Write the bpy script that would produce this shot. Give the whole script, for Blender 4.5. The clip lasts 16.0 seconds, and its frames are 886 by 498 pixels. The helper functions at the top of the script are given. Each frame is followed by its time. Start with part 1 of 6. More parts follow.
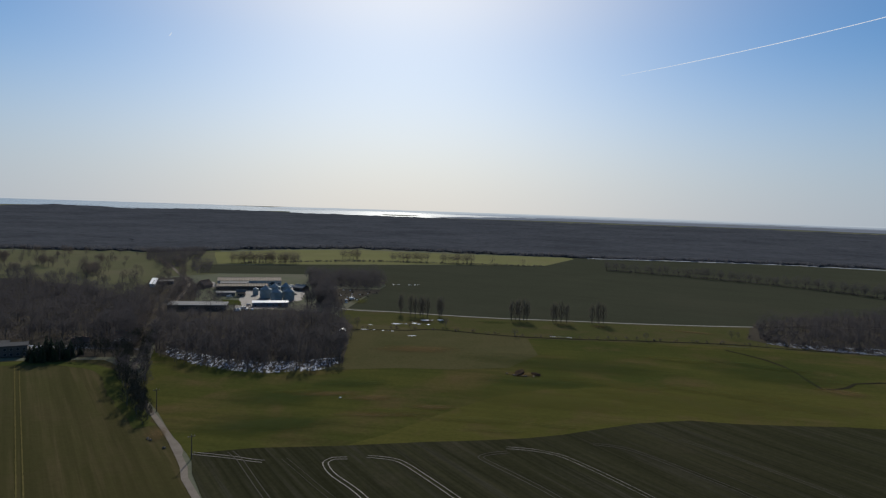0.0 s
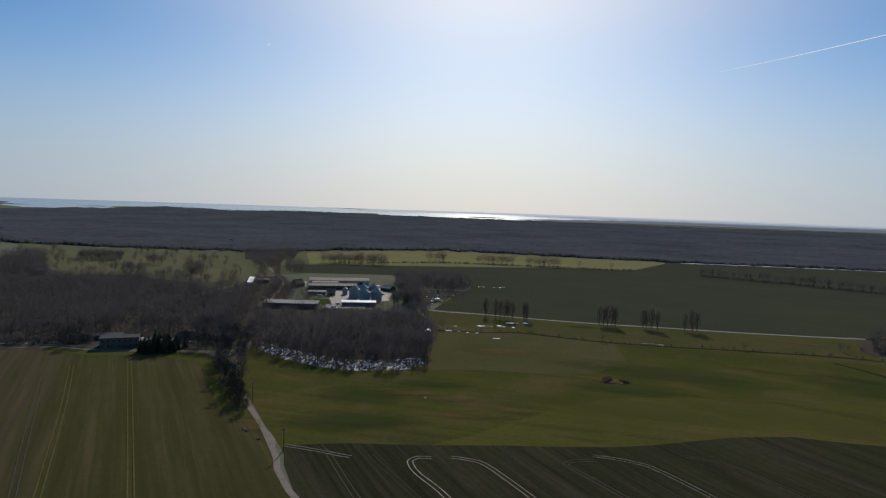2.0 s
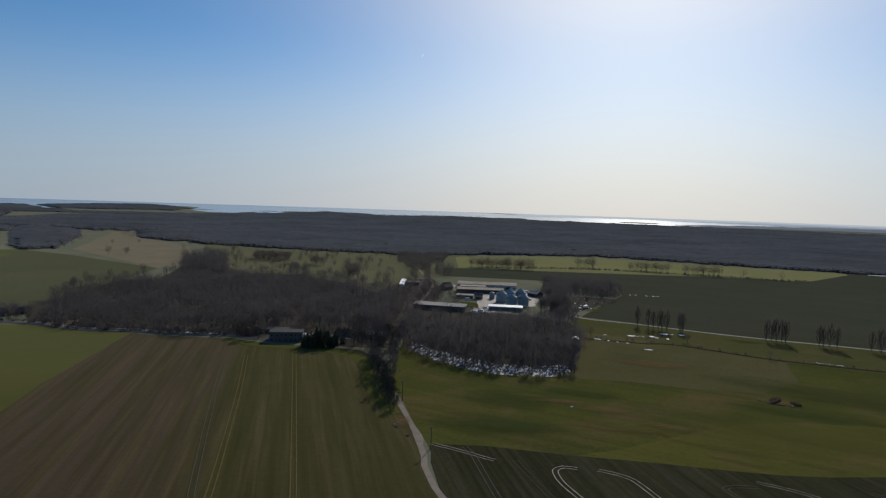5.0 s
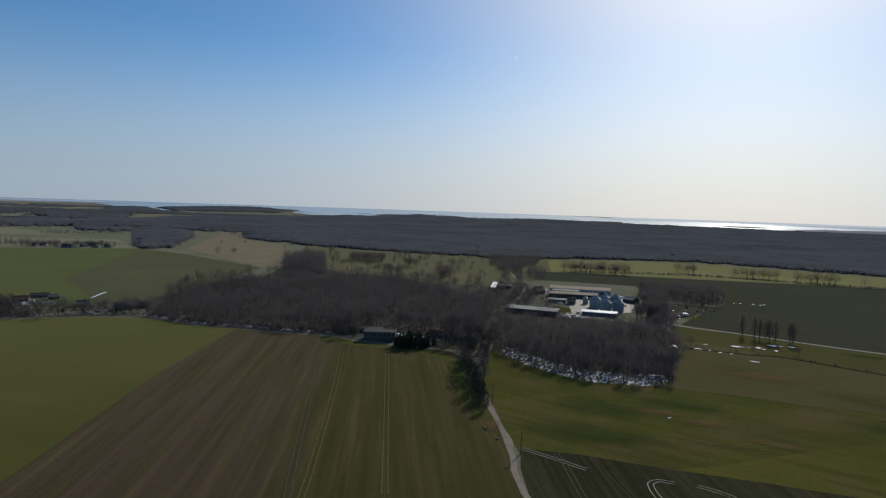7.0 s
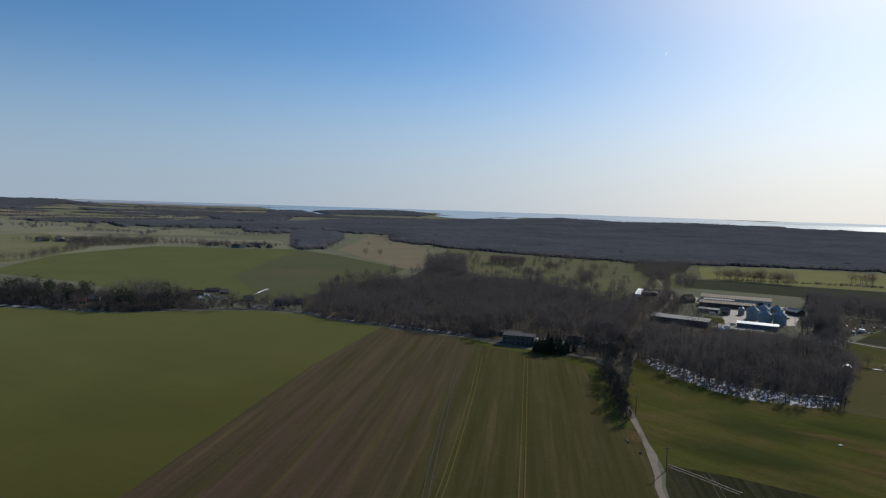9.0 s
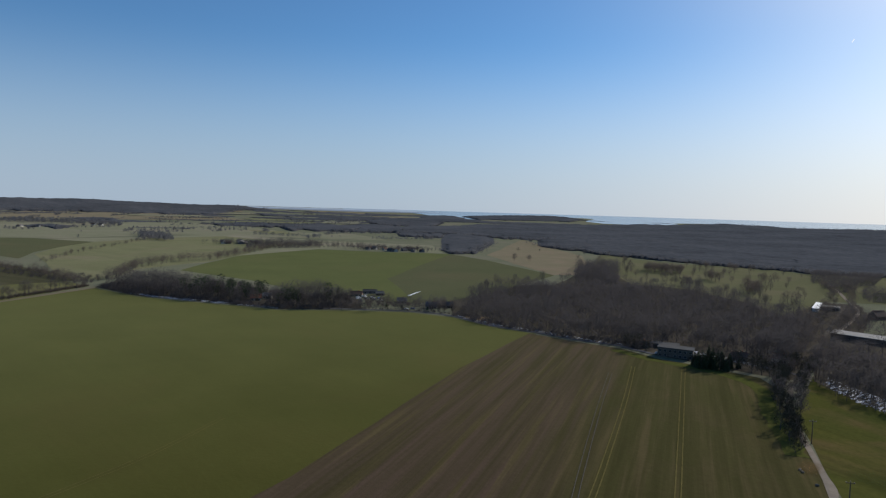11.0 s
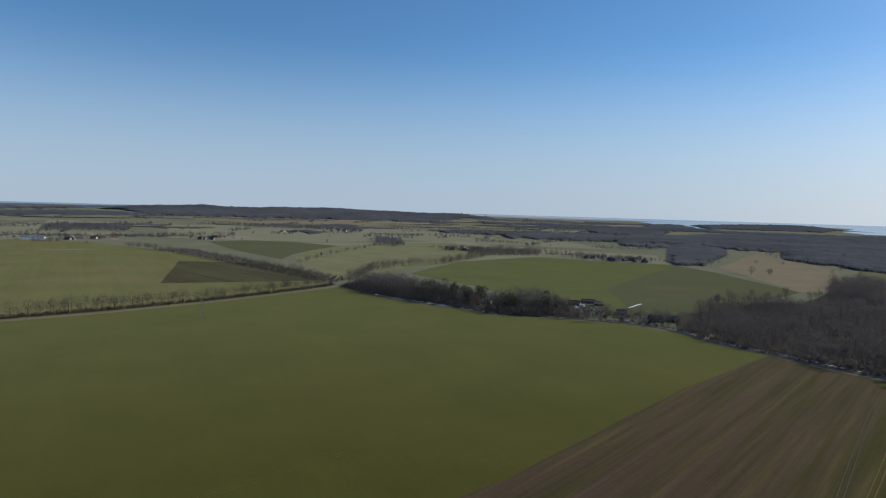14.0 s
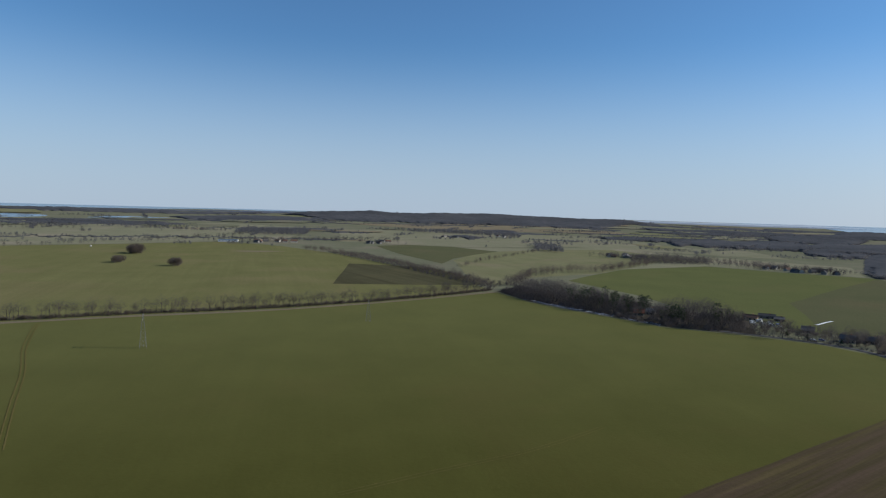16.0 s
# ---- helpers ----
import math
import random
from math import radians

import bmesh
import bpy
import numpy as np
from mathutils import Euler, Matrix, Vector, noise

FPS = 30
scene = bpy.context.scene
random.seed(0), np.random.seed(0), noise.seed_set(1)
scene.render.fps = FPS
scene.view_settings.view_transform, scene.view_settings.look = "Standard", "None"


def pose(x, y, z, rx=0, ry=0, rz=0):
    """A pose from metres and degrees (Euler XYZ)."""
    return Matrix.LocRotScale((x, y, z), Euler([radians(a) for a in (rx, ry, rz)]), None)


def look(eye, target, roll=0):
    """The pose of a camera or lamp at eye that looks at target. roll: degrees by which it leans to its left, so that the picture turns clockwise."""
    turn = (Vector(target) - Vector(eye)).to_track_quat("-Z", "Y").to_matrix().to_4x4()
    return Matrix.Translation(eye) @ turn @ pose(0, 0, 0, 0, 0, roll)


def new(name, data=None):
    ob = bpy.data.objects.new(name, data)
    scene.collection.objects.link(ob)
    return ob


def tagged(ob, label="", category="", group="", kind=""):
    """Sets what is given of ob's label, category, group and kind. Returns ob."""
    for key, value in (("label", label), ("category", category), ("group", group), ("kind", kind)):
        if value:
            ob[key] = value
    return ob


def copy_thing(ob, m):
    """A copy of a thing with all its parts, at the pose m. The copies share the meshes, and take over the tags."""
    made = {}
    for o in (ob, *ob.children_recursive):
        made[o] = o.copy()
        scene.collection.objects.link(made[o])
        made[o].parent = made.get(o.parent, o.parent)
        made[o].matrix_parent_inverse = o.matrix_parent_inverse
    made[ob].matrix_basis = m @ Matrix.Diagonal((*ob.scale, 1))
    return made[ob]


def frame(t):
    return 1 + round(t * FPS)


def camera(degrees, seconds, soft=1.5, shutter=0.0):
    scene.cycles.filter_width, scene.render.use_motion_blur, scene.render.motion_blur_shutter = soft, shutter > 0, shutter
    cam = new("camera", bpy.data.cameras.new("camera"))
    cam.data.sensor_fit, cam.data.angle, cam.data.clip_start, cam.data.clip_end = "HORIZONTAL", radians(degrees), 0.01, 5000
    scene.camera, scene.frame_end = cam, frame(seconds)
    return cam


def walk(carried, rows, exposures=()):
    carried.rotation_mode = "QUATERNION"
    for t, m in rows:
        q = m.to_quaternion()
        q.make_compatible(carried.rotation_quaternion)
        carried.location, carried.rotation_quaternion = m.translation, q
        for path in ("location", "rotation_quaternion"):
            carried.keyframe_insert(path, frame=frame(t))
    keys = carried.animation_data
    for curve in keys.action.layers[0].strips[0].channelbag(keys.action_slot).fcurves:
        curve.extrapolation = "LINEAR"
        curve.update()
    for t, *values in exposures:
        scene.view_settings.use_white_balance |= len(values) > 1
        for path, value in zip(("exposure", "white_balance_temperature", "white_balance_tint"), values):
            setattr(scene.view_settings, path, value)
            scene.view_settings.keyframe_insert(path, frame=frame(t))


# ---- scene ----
EXPOSURE = [(0, -0.42), (4, -0.42), (7, -0.34), (9, -0.2), (12.5, 0.0), (16, 0.06)]
H = 90.0  # flying height over the near fields, metres
TURN = [  # seconds, yaw, pitch, roll in degrees
    (0, 0.00, -3.65, -1.88), (0.5, 1.75, -3.64, -1.91), (1, 3.67, -3.67, -1.91), (1.5, 5.64, -3.69, -1.88), (2, 7.70, -3.70, -1.92),
    (2.5, 9.71, -3.70, -1.87), (3, 11.72, -3.70, -1.91), (3.5, 13.90, -3.71, -1.91), (4, 16.06, -3.71, -1.89), (4.2, 17.12, -3.72, -1.88),
    (6.3, 26.19, -3.69, -1.91), (6.5, 27.01, -3.72, -1.92), (7, 29.20, -3.70, -1.93), (7.5, 32.10, -3.72, -1.95), (8, 35.27, -3.76, -1.90),
    (8.5, 38.49, -3.77, -1.86), (9, 41.77, -3.79, -1.83), (9.2, 43.14, -3.76, -1.82), (11.3, 56.84, -3.73, -1.68), (11.5, 57.94, -3.74, -1.69),
    (12, 61.23, -3.70, -1.64), (12.5, 64.57, -3.67, -1.62), (13, 67.91, -3.62, -1.59), (13.5, 71.26, -3.58, -1.61), (14, 74.64, -3.54, -1.63),
    (14.5, 78.03, -3.51, -1.61), (15, 81.52, -3.46, -1.57), (15.5, 85.12, -3.44, -1.60), (16, 88.83, -3.41, -1.61)]
cam = camera(69.62, 16.0, 1.25)
walk(cam, [(t, pose(0, 0, H, 90 + p, r, a)) for t, a, p, r in TURN], EXPOSURE)

# ---- light ----
SUN_AZ, SUN_EL = 4.0, 27.0  # degrees left of straight ahead, degrees up
sun_way = Vector((-math.sin(radians(SUN_AZ)) * math.cos(radians(SUN_EL)), math.cos(radians(SUN_AZ)) * math.cos(radians(SUN_EL)), math.sin(radians(SUN_EL))))
world = bpy.data.worlds.new("sky")
scene.world = world
world.use_nodes = True
wn, wl = world.node_tree.nodes, world.node_tree.links
sky = wn.new("ShaderNodeTexSky")
sky.sky_type, sky.sun_disc = "NISHITA", False
sky.sun_elevation, sky.sun_rotation = radians(SUN_EL), radians(-SUN_AZ)
sky.air_density, sky.dust_density, sky.ozone_density, sky.altitude = 1.0, 0.12, 2.5, 100
# the clear sky, with pale haze along the horizon and the bright haze round the sun
tint = wn.new("ShaderNodeMix")
tint.data_type, tint.blend_type = "RGBA", "MULTIPLY"
tint.inputs[0].default_value = 1.0
tint.inputs[7].default_value = (0.56, 0.85, 1.09, 1)
wl.new(sky.outputs[0], tint.inputs[6])
way = wn.new("ShaderNodeTexCoord").outputs["Generated"]
split = wn.new("ShaderNodeSeparateXYZ")
wl.new(way, split.inputs[0])
low = wn.new("ShaderNodeValToRGB")
low.color_ramp.interpolation = "EASE"
low.color_ramp.elements[0].position, low.color_ramp.elements[0].color = 0.0, (0.85, 0.85, 0.85, 1)
low.color_ramp.elements[1].position, low.color_ramp.elements[1].color = 0.26, (0, 0, 0, 1)
wl.new(split.outputs[2], low.inputs[0])
toward = wn.new("ShaderNodeVectorMath")
toward.operation = "DOT_PRODUCT"
toward.inputs[1].default_value = sun_way
wl.new(way, toward.inputs[0])


def math_node(op, a, b):
    m = wn.new("ShaderNodeMath")
    m.operation = op
    for sock, v in zip(m.inputs, (a, b)):
        if isinstance(v, (int, float)):
            sock.default_value = v
        else:
            wl.new(v, sock)
    return m.outputs[0]


front = math_node("MAXIMUM", toward.outputs["Value"], 0.0)
GLOW, HAZE_FAR, HAZE_NEAR = 6.8, 5.2, 4.2
haze_near = wn.new("ShaderNodeVectorMath")
haze_near.operation = "SCALE"
haze_near.inputs[0].default_value = (1.42, 1.04, 0.74)
wl.new(math_node("MULTIPLY", math_node("POWER", front, 4.0), HAZE_NEAR), haze_near.inputs["Scale"])
pale = wn.new("ShaderNodeVectorMath")
pale.inputs[0].default_value = (0.76 * HAZE_FAR, 0.93 * HAZE_FAR, 1.2 * HAZE_FAR)
wl.new(haze_near.outputs[0], pale.inputs[1])
haze = wn.new("ShaderNodeMix")
haze.data_type = "RGBA"
wl.new(low.outputs[0], haze.inputs[0])
wl.new(tint.outputs[2], haze.inputs[6])
wl.new(pale.outputs[0], haze.inputs[7])
glow = wn.new("ShaderNodeVectorMath")
glow.operation = "SCALE"
glow.inputs[0].default_value = (1.4, 1.04, 0.5)
wl.new(math_node("MULTIPLY", math_node("POWER", front, 14.5), GLOW), glow.inputs["Scale"])
total = wn.new("ShaderNodeVectorMath")
wl.new(haze.outputs[2], total.inputs[0])
wl.new(glow.outputs[0], total.inputs[1])
wl.new(total.outputs[0], wn["Background"].inputs[0])
wn["Background"].inputs[1].default_value = 0.1
sun = new("sun", bpy.data.lights.new("sun", "SUN"))
sun.data.energy, sun.data.angle, sun.data.color = 4.5, radians(0.53), (1.0, 0.95, 0.86)
sun.matrix_world = look(sun_way * 100, (0, 0, 0))


# ---- materials ----
class Nodes:
    """A small writer of node materials."""

    def __init__(self, name):
        self.mat = bpy.data.materials.new(name)
        self.mat.use_nodes = True
        self.n, self.l = self.mat.node_tree.nodes, self.mat.node_tree.links
        self.bsdf = self.n["Principled BSDF"]
        self.coord = self.n.new("ShaderNodeTexCoord").outputs["Object"]

    def noise(self, scale, detail=4, rough=0.6, stretch=None, turn=0, distort=0.0):
        t = self.n.new("ShaderNodeTexNoise")
        t.inputs["Scale"].default_value, t.inputs["Detail"].default_value, t.inputs["Roughness"].default_value = scale, detail, rough
        t.inputs["Distortion"].default_value = distort
        if stretch:
            b = self.n.new("ShaderNodeMapping")
            b.inputs["Rotation"].default_value = (0, 0, radians(turn))
            self.l.new(self.coord, b.inputs[0])
            a = self.n.new("ShaderNodeMapping")
            a.inputs["Scale"].default_value = stretch
            self.l.new(b.outputs[0], a.inputs[0])
            self.l.new(a.outputs[0], t.inputs["Vector"])
        else:
            self.l.new(self.coord, t.inputs["Vector"])
        return t.outputs[0]

    def ramp(self, src, *stops):
        r = self.n.new("ShaderNodeValToRGB")
        e = r.color_ramp.elements
        while len(e) < len(stops):
            e.new(0.5)
        for k, (p, c) in zip(e, stops):
            k.position, k.color = p, (*c, 1) if isinstance(c, tuple) else (c, c, c, 1)
        self.l.new(src, r.inputs[0])
        return r.outputs[0]

    def mix(self, fac, a, b, mode="MIX"):
        m = self.n.new("ShaderNodeMix")
        m.data_type, m.blend_type = "RGBA", mode
        for sock, v in ((m.inputs[0], fac), (m.inputs[6], a), (m.inputs[7], b)):
            if isinstance(v, tuple):
                sock.default_value = (*v, 1)
            elif isinstance(v, (int, float)):
                sock.default_value = v
            else:
                self.l.new(v, sock)
        return m.outputs[2]

    def done(self, col, rough=0.9, bump=None, depth=0.3, dist=0.2, spec=0.2, metal=0.0, sheen=0.0, sheen_tint=(1, 1, 1)):
        b = self.bsdf
        b.inputs["Sheen Weight"].default_value, b.inputs["Sheen Roughness"].default_value, b.inputs["Sheen Tint"].default_value = sheen, 0.3, (*sheen_tint, 1)
        if isinstance(col, tuple):
            b.inputs["Base Color"].default_value = (*col, 1)
        else:
            self.l.new(col, b.inputs["Base Color"])
        b.inputs["Roughness"].default_value, b.inputs["Specular IOR Level"].default_value, b.inputs["Metallic"].default_value = rough, spec, metal
        if bump is not None:
            k = self.n.new("ShaderNodeBump")
            k.inputs["Strength"].default_value, k.inputs["Distance"].default_value = depth, dist
            self.l.new(bump, k.inputs["Height"])
            self.l.new(k.outputs[0], b.inputs["Normal"])
        return self.mat


def land(name, a, b, patch=None, patch_size=120.0, amount=0.5, rows=None, row_gap=3.0, row_mix=0.5, rough=0.95, streak=None, half=None, grain=0.55, sheen=0.03):
    """Soil or sward: two colours in fine and broad noise, patches of a third, and drilled rows along a heading in degrees."""
    k = Nodes(name)
    broad = k.noise(1 / 70, 5, 0.62)
    fine = k.noise(1 / 2.2, 4, 0.7)
    col = k.mix(k.ramp(broad, (0.32, 0.0), (0.68, 1.0)), a, b)
    if patch:
        col = k.mix(k.ramp(k.noise(1 / patch_size, 6, 0.6, distort=0.4), (0.62 - 0.25 * amount, 0.0), (0.86 - 0.25 * amount, 1.0)), col, patch)
    if half:
        colour, edge, soft = half
        turned = k.n.new("ShaderNodeMapping")
        turned.inputs["Rotation"].default_value = (0, 0, radians(-rows))
        k.l.new(k.coord, turned.inputs[0])
        parts = k.n.new("ShaderNodeSeparateXYZ")
        k.l.new(turned.outputs[0], parts.inputs[0])
        shake = k.n.new("ShaderNodeMath")
        shake.operation = "MULTIPLY_ADD"
        k.l.new(k.noise(1.0, 4, 0.7, stretch=(1 / 7, 1 / 160, 1), turn=-rows), shake.inputs[0])
        shake.inputs[1].default_value = 2.4 * soft
        k.l.new(parts.outputs[0], shake.inputs[2])
        span = k.n.new("ShaderNodeMapRange")
        span.inputs[1].default_value, span.inputs[2].default_value = edge + 0.7 * soft, edge + 1.7 * soft
        span.inputs[3].default_value, span.inputs[4].default_value = 1.0, 0.0
        k.l.new(shake.outputs[0], span.inputs[0])
        col = k.mix(span.outputs[0], col, colour)
    if streak:
        wide = k.noise(1.0, 4, 0.72, stretch=(1 / (row_gap * 2.2), 1 / (row_gap * 60), 1), turn=-rows)
        col = k.mix(k.ramp(wide, (0.5, 0.0), (0.64, 0.85)), col, streak)
    if rows is not None:
        line = k.noise(1.0, 3, 0.7, stretch=(1 / row_gap, 1 / (row_gap * 45), 1), turn=-rows)
        line2 = k.noise(1.0, 2, 0.6, stretch=(1 / (row_gap * 4), 1 / (row_gap * 90), 1), turn=-rows)
        dark = tuple(0.62 * v for v in a)
        col = k.mix(k.mix(1.0, k.ramp(line, (0.4, 0.0), (0.62, row_mix)), k.ramp(line2, (0.4, 0.0), (0.62, row_mix)), "ADD"), col, dark)
    col = k.mix(grain, col, k.ramp(fine, (0.3, 0.55), (0.7, 1.0)), "MULTIPLY")
    # sheen pales sward seen at a grazing angle, a haze-like lift with distance
    return k.done(col, rough, fine, 0.35, 0.25, spec=0.0, sheen=sheen, sheen_tint=(1.0, 1.0, 0.5))


def plain(name, a, b, scale=1.0, rough=0.8, metal=0.0, spec=0.3, depth=0.2):
    k = Nodes(name)
    n1, n2 = k.noise(scale, 5, 0.65), k.noise(scale * 9, 3, 0.6)
    col = k.mix(k.ramp(n1, (0.3, 0.0), (0.7, 1.0)), a, b)
    col = k.mix(0.35, col, k.ramp(n2, (0.3, 0.6), (0.7, 1.0)), "MULTIPLY")
    return k.done(col, rough, n2, depth, 0.03, spec, metal)


# base colour greyed and blued to carry some of the distance haze
M_BASE = land("hazed_rough_pasture", (0.1447, 0.1499, 0.09908), (0.1737, 0.1749, 0.1203), (0.1969, 0.1749, 0.1344), 140, 0.5)
M_MEADOW = land("meadow", (0.05472, 0.06703, 0.01778), (0.1008, 0.09455, 0.02462), (0.1332, 0.09314, 0.04241), 42, 0.55, rows=82, row_gap=5, row_mix=0.2)
M_MEADOW2 = land("grazed_meadow", (0.088, 0.08, 0.034), (0.108, 0.094, 0.045), (0.07, 0.072, 0.029), 60, 0.5)
M_DITCHSIDE = land("ditchside_pasture", (0.06652, 0.07194, 0.02502), (0.08998, 0.08446, 0.03128), (0.1095, 0.08206, 0.04296), 22, 0.45)
M_MEADOW_YELLOW = land("yellow_meadow", (0.086, 0.086, 0.022), (0.115, 0.105, 0.028), (0.13, 0.096, 0.042), 22, 0.45, rows=82, row_gap=4, row_mix=0.2)
M_PLOUGH = land("dark_tilled_field", (0.04368, 0.04368, 0.02256), (0.05632, 0.0528, 0.02816), (0.0704, 0.05984, 0.03872), 30, 0.25, rows=33, row_gap=1.6, row_mix=0.5, streak=(0.0656, 0.0608, 0.0432))
M_STRIPED = land("striped_green_field", (0.06157, 0.05743, 0.02124), (0.07244, 0.06234, 0.0255), (0.08331, 0.06372, 0.03185), 40, 0.55, rows=34, row_gap=2.4, row_mix=0.36, streak=(0.09786, 0.07513, 0.03684), half=((0.08272, 0.05676, 0.04128), -38, 24), grain=0.32, sheen=0.08)
M_MARGIN = land("grassy_field_margin", (0.072, 0.0806, 0.0216), (0.0864, 0.0907, 0.0259), (0.0864, 0.0778, 0.0288), 25, 0.4)
M_CROP = land("winter_crop", (0.05568, 0.05606, 0.01236), (0.07191, 0.07169, 0.01766), (0.07301, 0.06272, 0.01766), 130, 0.3, rows=100, row_gap=3.5, row_mix=0.06, grain=0.16, sheen=0.17)
M_CROP_MID = land("middle_green_crop", (0.1, 0.1125, 0.04423), (0.1157, 0.1273, 0.0504), (0.1252, 0.1255, 0.05497), 200, 0.4)
# lane colour with the shade of the trees painted in
M_LANE_SHADED = plain("shaded_lane", (0.13, 0.115, 0.095), (0.095, 0.085, 0.07), 0.3, 0.95, spec=0.0)
M_CROP_DARK = land("dark_winter_crop", (0.05224, 0.05432, 0.03693), (0.05964, 0.06179, 0.04159), (0.06926, 0.06712, 0.04618), 200, 0.4, rows=60, row_gap=3.5, row_mix=0.12)
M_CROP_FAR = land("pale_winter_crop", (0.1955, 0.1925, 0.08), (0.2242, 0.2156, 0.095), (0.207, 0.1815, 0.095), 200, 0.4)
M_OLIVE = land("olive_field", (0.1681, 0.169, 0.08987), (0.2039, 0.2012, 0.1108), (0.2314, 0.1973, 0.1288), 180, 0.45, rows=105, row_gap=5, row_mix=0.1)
M_PARK = land("dry_park_pasture", (0.1232, 0.1228, 0.06661), (0.1441, 0.1392, 0.07767), (0.1618, 0.1447, 0.08883), 90, 0.55)
M_MIDDLE_DUSK = land("dusky_green_crop", (0.09084, 0.09598, 0.05118), (0.1031, 0.1051, 0.05663), (0.1166, 0.1061, 0.06098), 150, 0.45)
M_OPEN = land("yellowish_green_crop", (0.1404, 0.1399, 0.0567), (0.1713, 0.1654, 0.07088), (0.1895, 0.159, 0.08222), 160, 0.45, rows=105, row_gap=5, row_mix=0.1)
# colours lightened so that far fields look hazed
M_FAR_FIELD = land("hazed_far_pasture", (0.1953, 0.1951, 0.1281), (0.2242, 0.2188, 0.1477), (0.2749, 0.2395, 0.1805), 150, 0.5)
M_SOIL = land("bare_tilled_soil", (0.0755, 0.07076, 0.04212), (0.08923, 0.08256, 0.04836), (0.103, 0.09266, 0.05148), 80, 0.4, rows=120, row_gap=6.0, row_mix=0.35)
M_REED = land("dry_reed_meadow", (0.2216, 0.1859, 0.1258), (0.19, 0.165, 0.1087), (0.2534, 0.1881, 0.1373), 60, 0.5)
M_LITTER = land("leaf_litter", (0.068, 0.058, 0.048), (0.085, 0.072, 0.058), (0.06, 0.056, 0.04), 12, 0.5)
M_LANE = plain("concrete_lane", (0.2788, 0.2378, 0.1886), (0.2132, 0.1804, 0.1435), 0.25, 0.95, spec=0.0)
M_GRAVEL = plain("pale_gravel", (0.2295, 0.19, 0.136), (0.17, 0.1368, 0.0952), 0.3, 0.95, spec=0.0)
M_TRACK = plain("white_limestone_gravel", (0.425, 0.3995, 0.357), (0.306, 0.289, 0.2465), 0.3, 0.95, spec=0.0)
M_YARD = plain("yard_concrete", (0.24, 0.203, 0.168), (0.165, 0.142, 0.118), 0.12)
M_RUT = plain("dry_wheel_rut", (0.25, 0.228, 0.19), (0.07, 0.065, 0.045), 0.7)
M_RUT_FAINT = plain("faint_wheel_rut", (0.115, 0.105, 0.085), (0.085, 0.078, 0.06), 0.4, 0.95, spec=0.0)
M_RUTG = plain("crushed_green_rut", (0.153, 0.1262, 0.04733), (0.107, 0.09376, 0.03427), 0.4, spec=0.0)
M_DITCH = plain("wet_ditch_mud", (0.045, 0.038, 0.026), (0.03, 0.028, 0.02), 0.3, 0.95, spec=0.0)
M_ASPHALT = plain("old_asphalt", (0.12, 0.12, 0.125), (0.09, 0.09, 0.095), 0.3, 0.95, spec=0.0)
M_BARK = plain("bark", (0.145, 0.128, 0.112), (0.108, 0.096, 0.085), 1.2, 0.95, spec=0.0)
M_TWIG = plain("bare_twigs", (0.118, 0.106, 0.104), (0.093, 0.084, 0.083), 0.15, 0.95, spec=0.0)
M_TWIG2 = plain("reddish_bare_twigs", (0.165, 0.137, 0.117), (0.13, 0.108, 0.094), 0.15, 0.95, spec=0.0)
M_NEEDLE = plain("pine_needles", (0.035, 0.055, 0.022), (0.05, 0.068, 0.03), 0.3, 0.85)


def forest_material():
    """Bare broadleaf canopy: a soft even mass of fine twigs, with slightly darker stands. Its bluish sheen imitates
    haze.
    """
    k = Nodes("hazed_bare_forest_canopy")
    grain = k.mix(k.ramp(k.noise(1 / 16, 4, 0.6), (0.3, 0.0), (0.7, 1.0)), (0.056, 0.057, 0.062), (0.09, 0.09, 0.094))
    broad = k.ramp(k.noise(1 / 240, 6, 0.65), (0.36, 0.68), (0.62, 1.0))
    # blue-tinted sheen stands in for haze over the far woods
    return k.done(k.mix(1.0, grain, broad, "MULTIPLY"), 0.95, spec=0.0, sheen=0.04, sheen_tint=(0.78, 0.9, 1.0))


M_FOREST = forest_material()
M_IVY = plain("ivy_and_twigs", (0.055, 0.058, 0.036), (0.08, 0.068, 0.052), 0.4, 0.95, spec=0.0)
# paler and bluer than the near twigs: distance haze put into the colour
M_FAR_TWIG = plain("far_hazed_bare_crowns", (0.16, 0.157, 0.16), (0.13, 0.127, 0.131), 0.05, 0.95, spec=0.0)


def sheer(material, colour, share):
    """Loose sprays of twigs scatter part of the light onward."""
    n, l = material.node_tree.nodes, material.node_tree.links
    t, both = n.new("ShaderNodeBsdfTranslucent"), n.new("ShaderNodeMixShader")
    t.inputs[0].default_value, both.inputs[0].default_value = (*colour, 1), share
    l.new(n["Principled BSDF"].outputs[0], both.inputs[1])
    l.new(t.outputs[0], both.inputs[2])
    l.new(both.outputs[0], n["Material Output"].inputs[0])


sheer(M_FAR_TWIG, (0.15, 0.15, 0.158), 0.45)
sheer(M_TWIG, (0.098, 0.09, 0.09), 0.45)
sheer(M_TWIG2, (0.135, 0.114, 0.099), 0.45)


# ---- the lie of the land ----
def P(az, r):
    return (-r * math.sin(radians(az)), r * math.cos(radians(az)))


HILLS = [  # heading, half width in degrees, distance, half depth, height
    (46.3, 2.6, 3900, 220, 9), (121, 6, 4000, 300, 9), (107, 5, 4300, 300, 7),
    (30.5, 3, 3500, 300, 9), (17, 5, 3600, 300, 5), (-28, 9, 4000, 500, 5), (47, 3.5, 3700, 250, 7)]


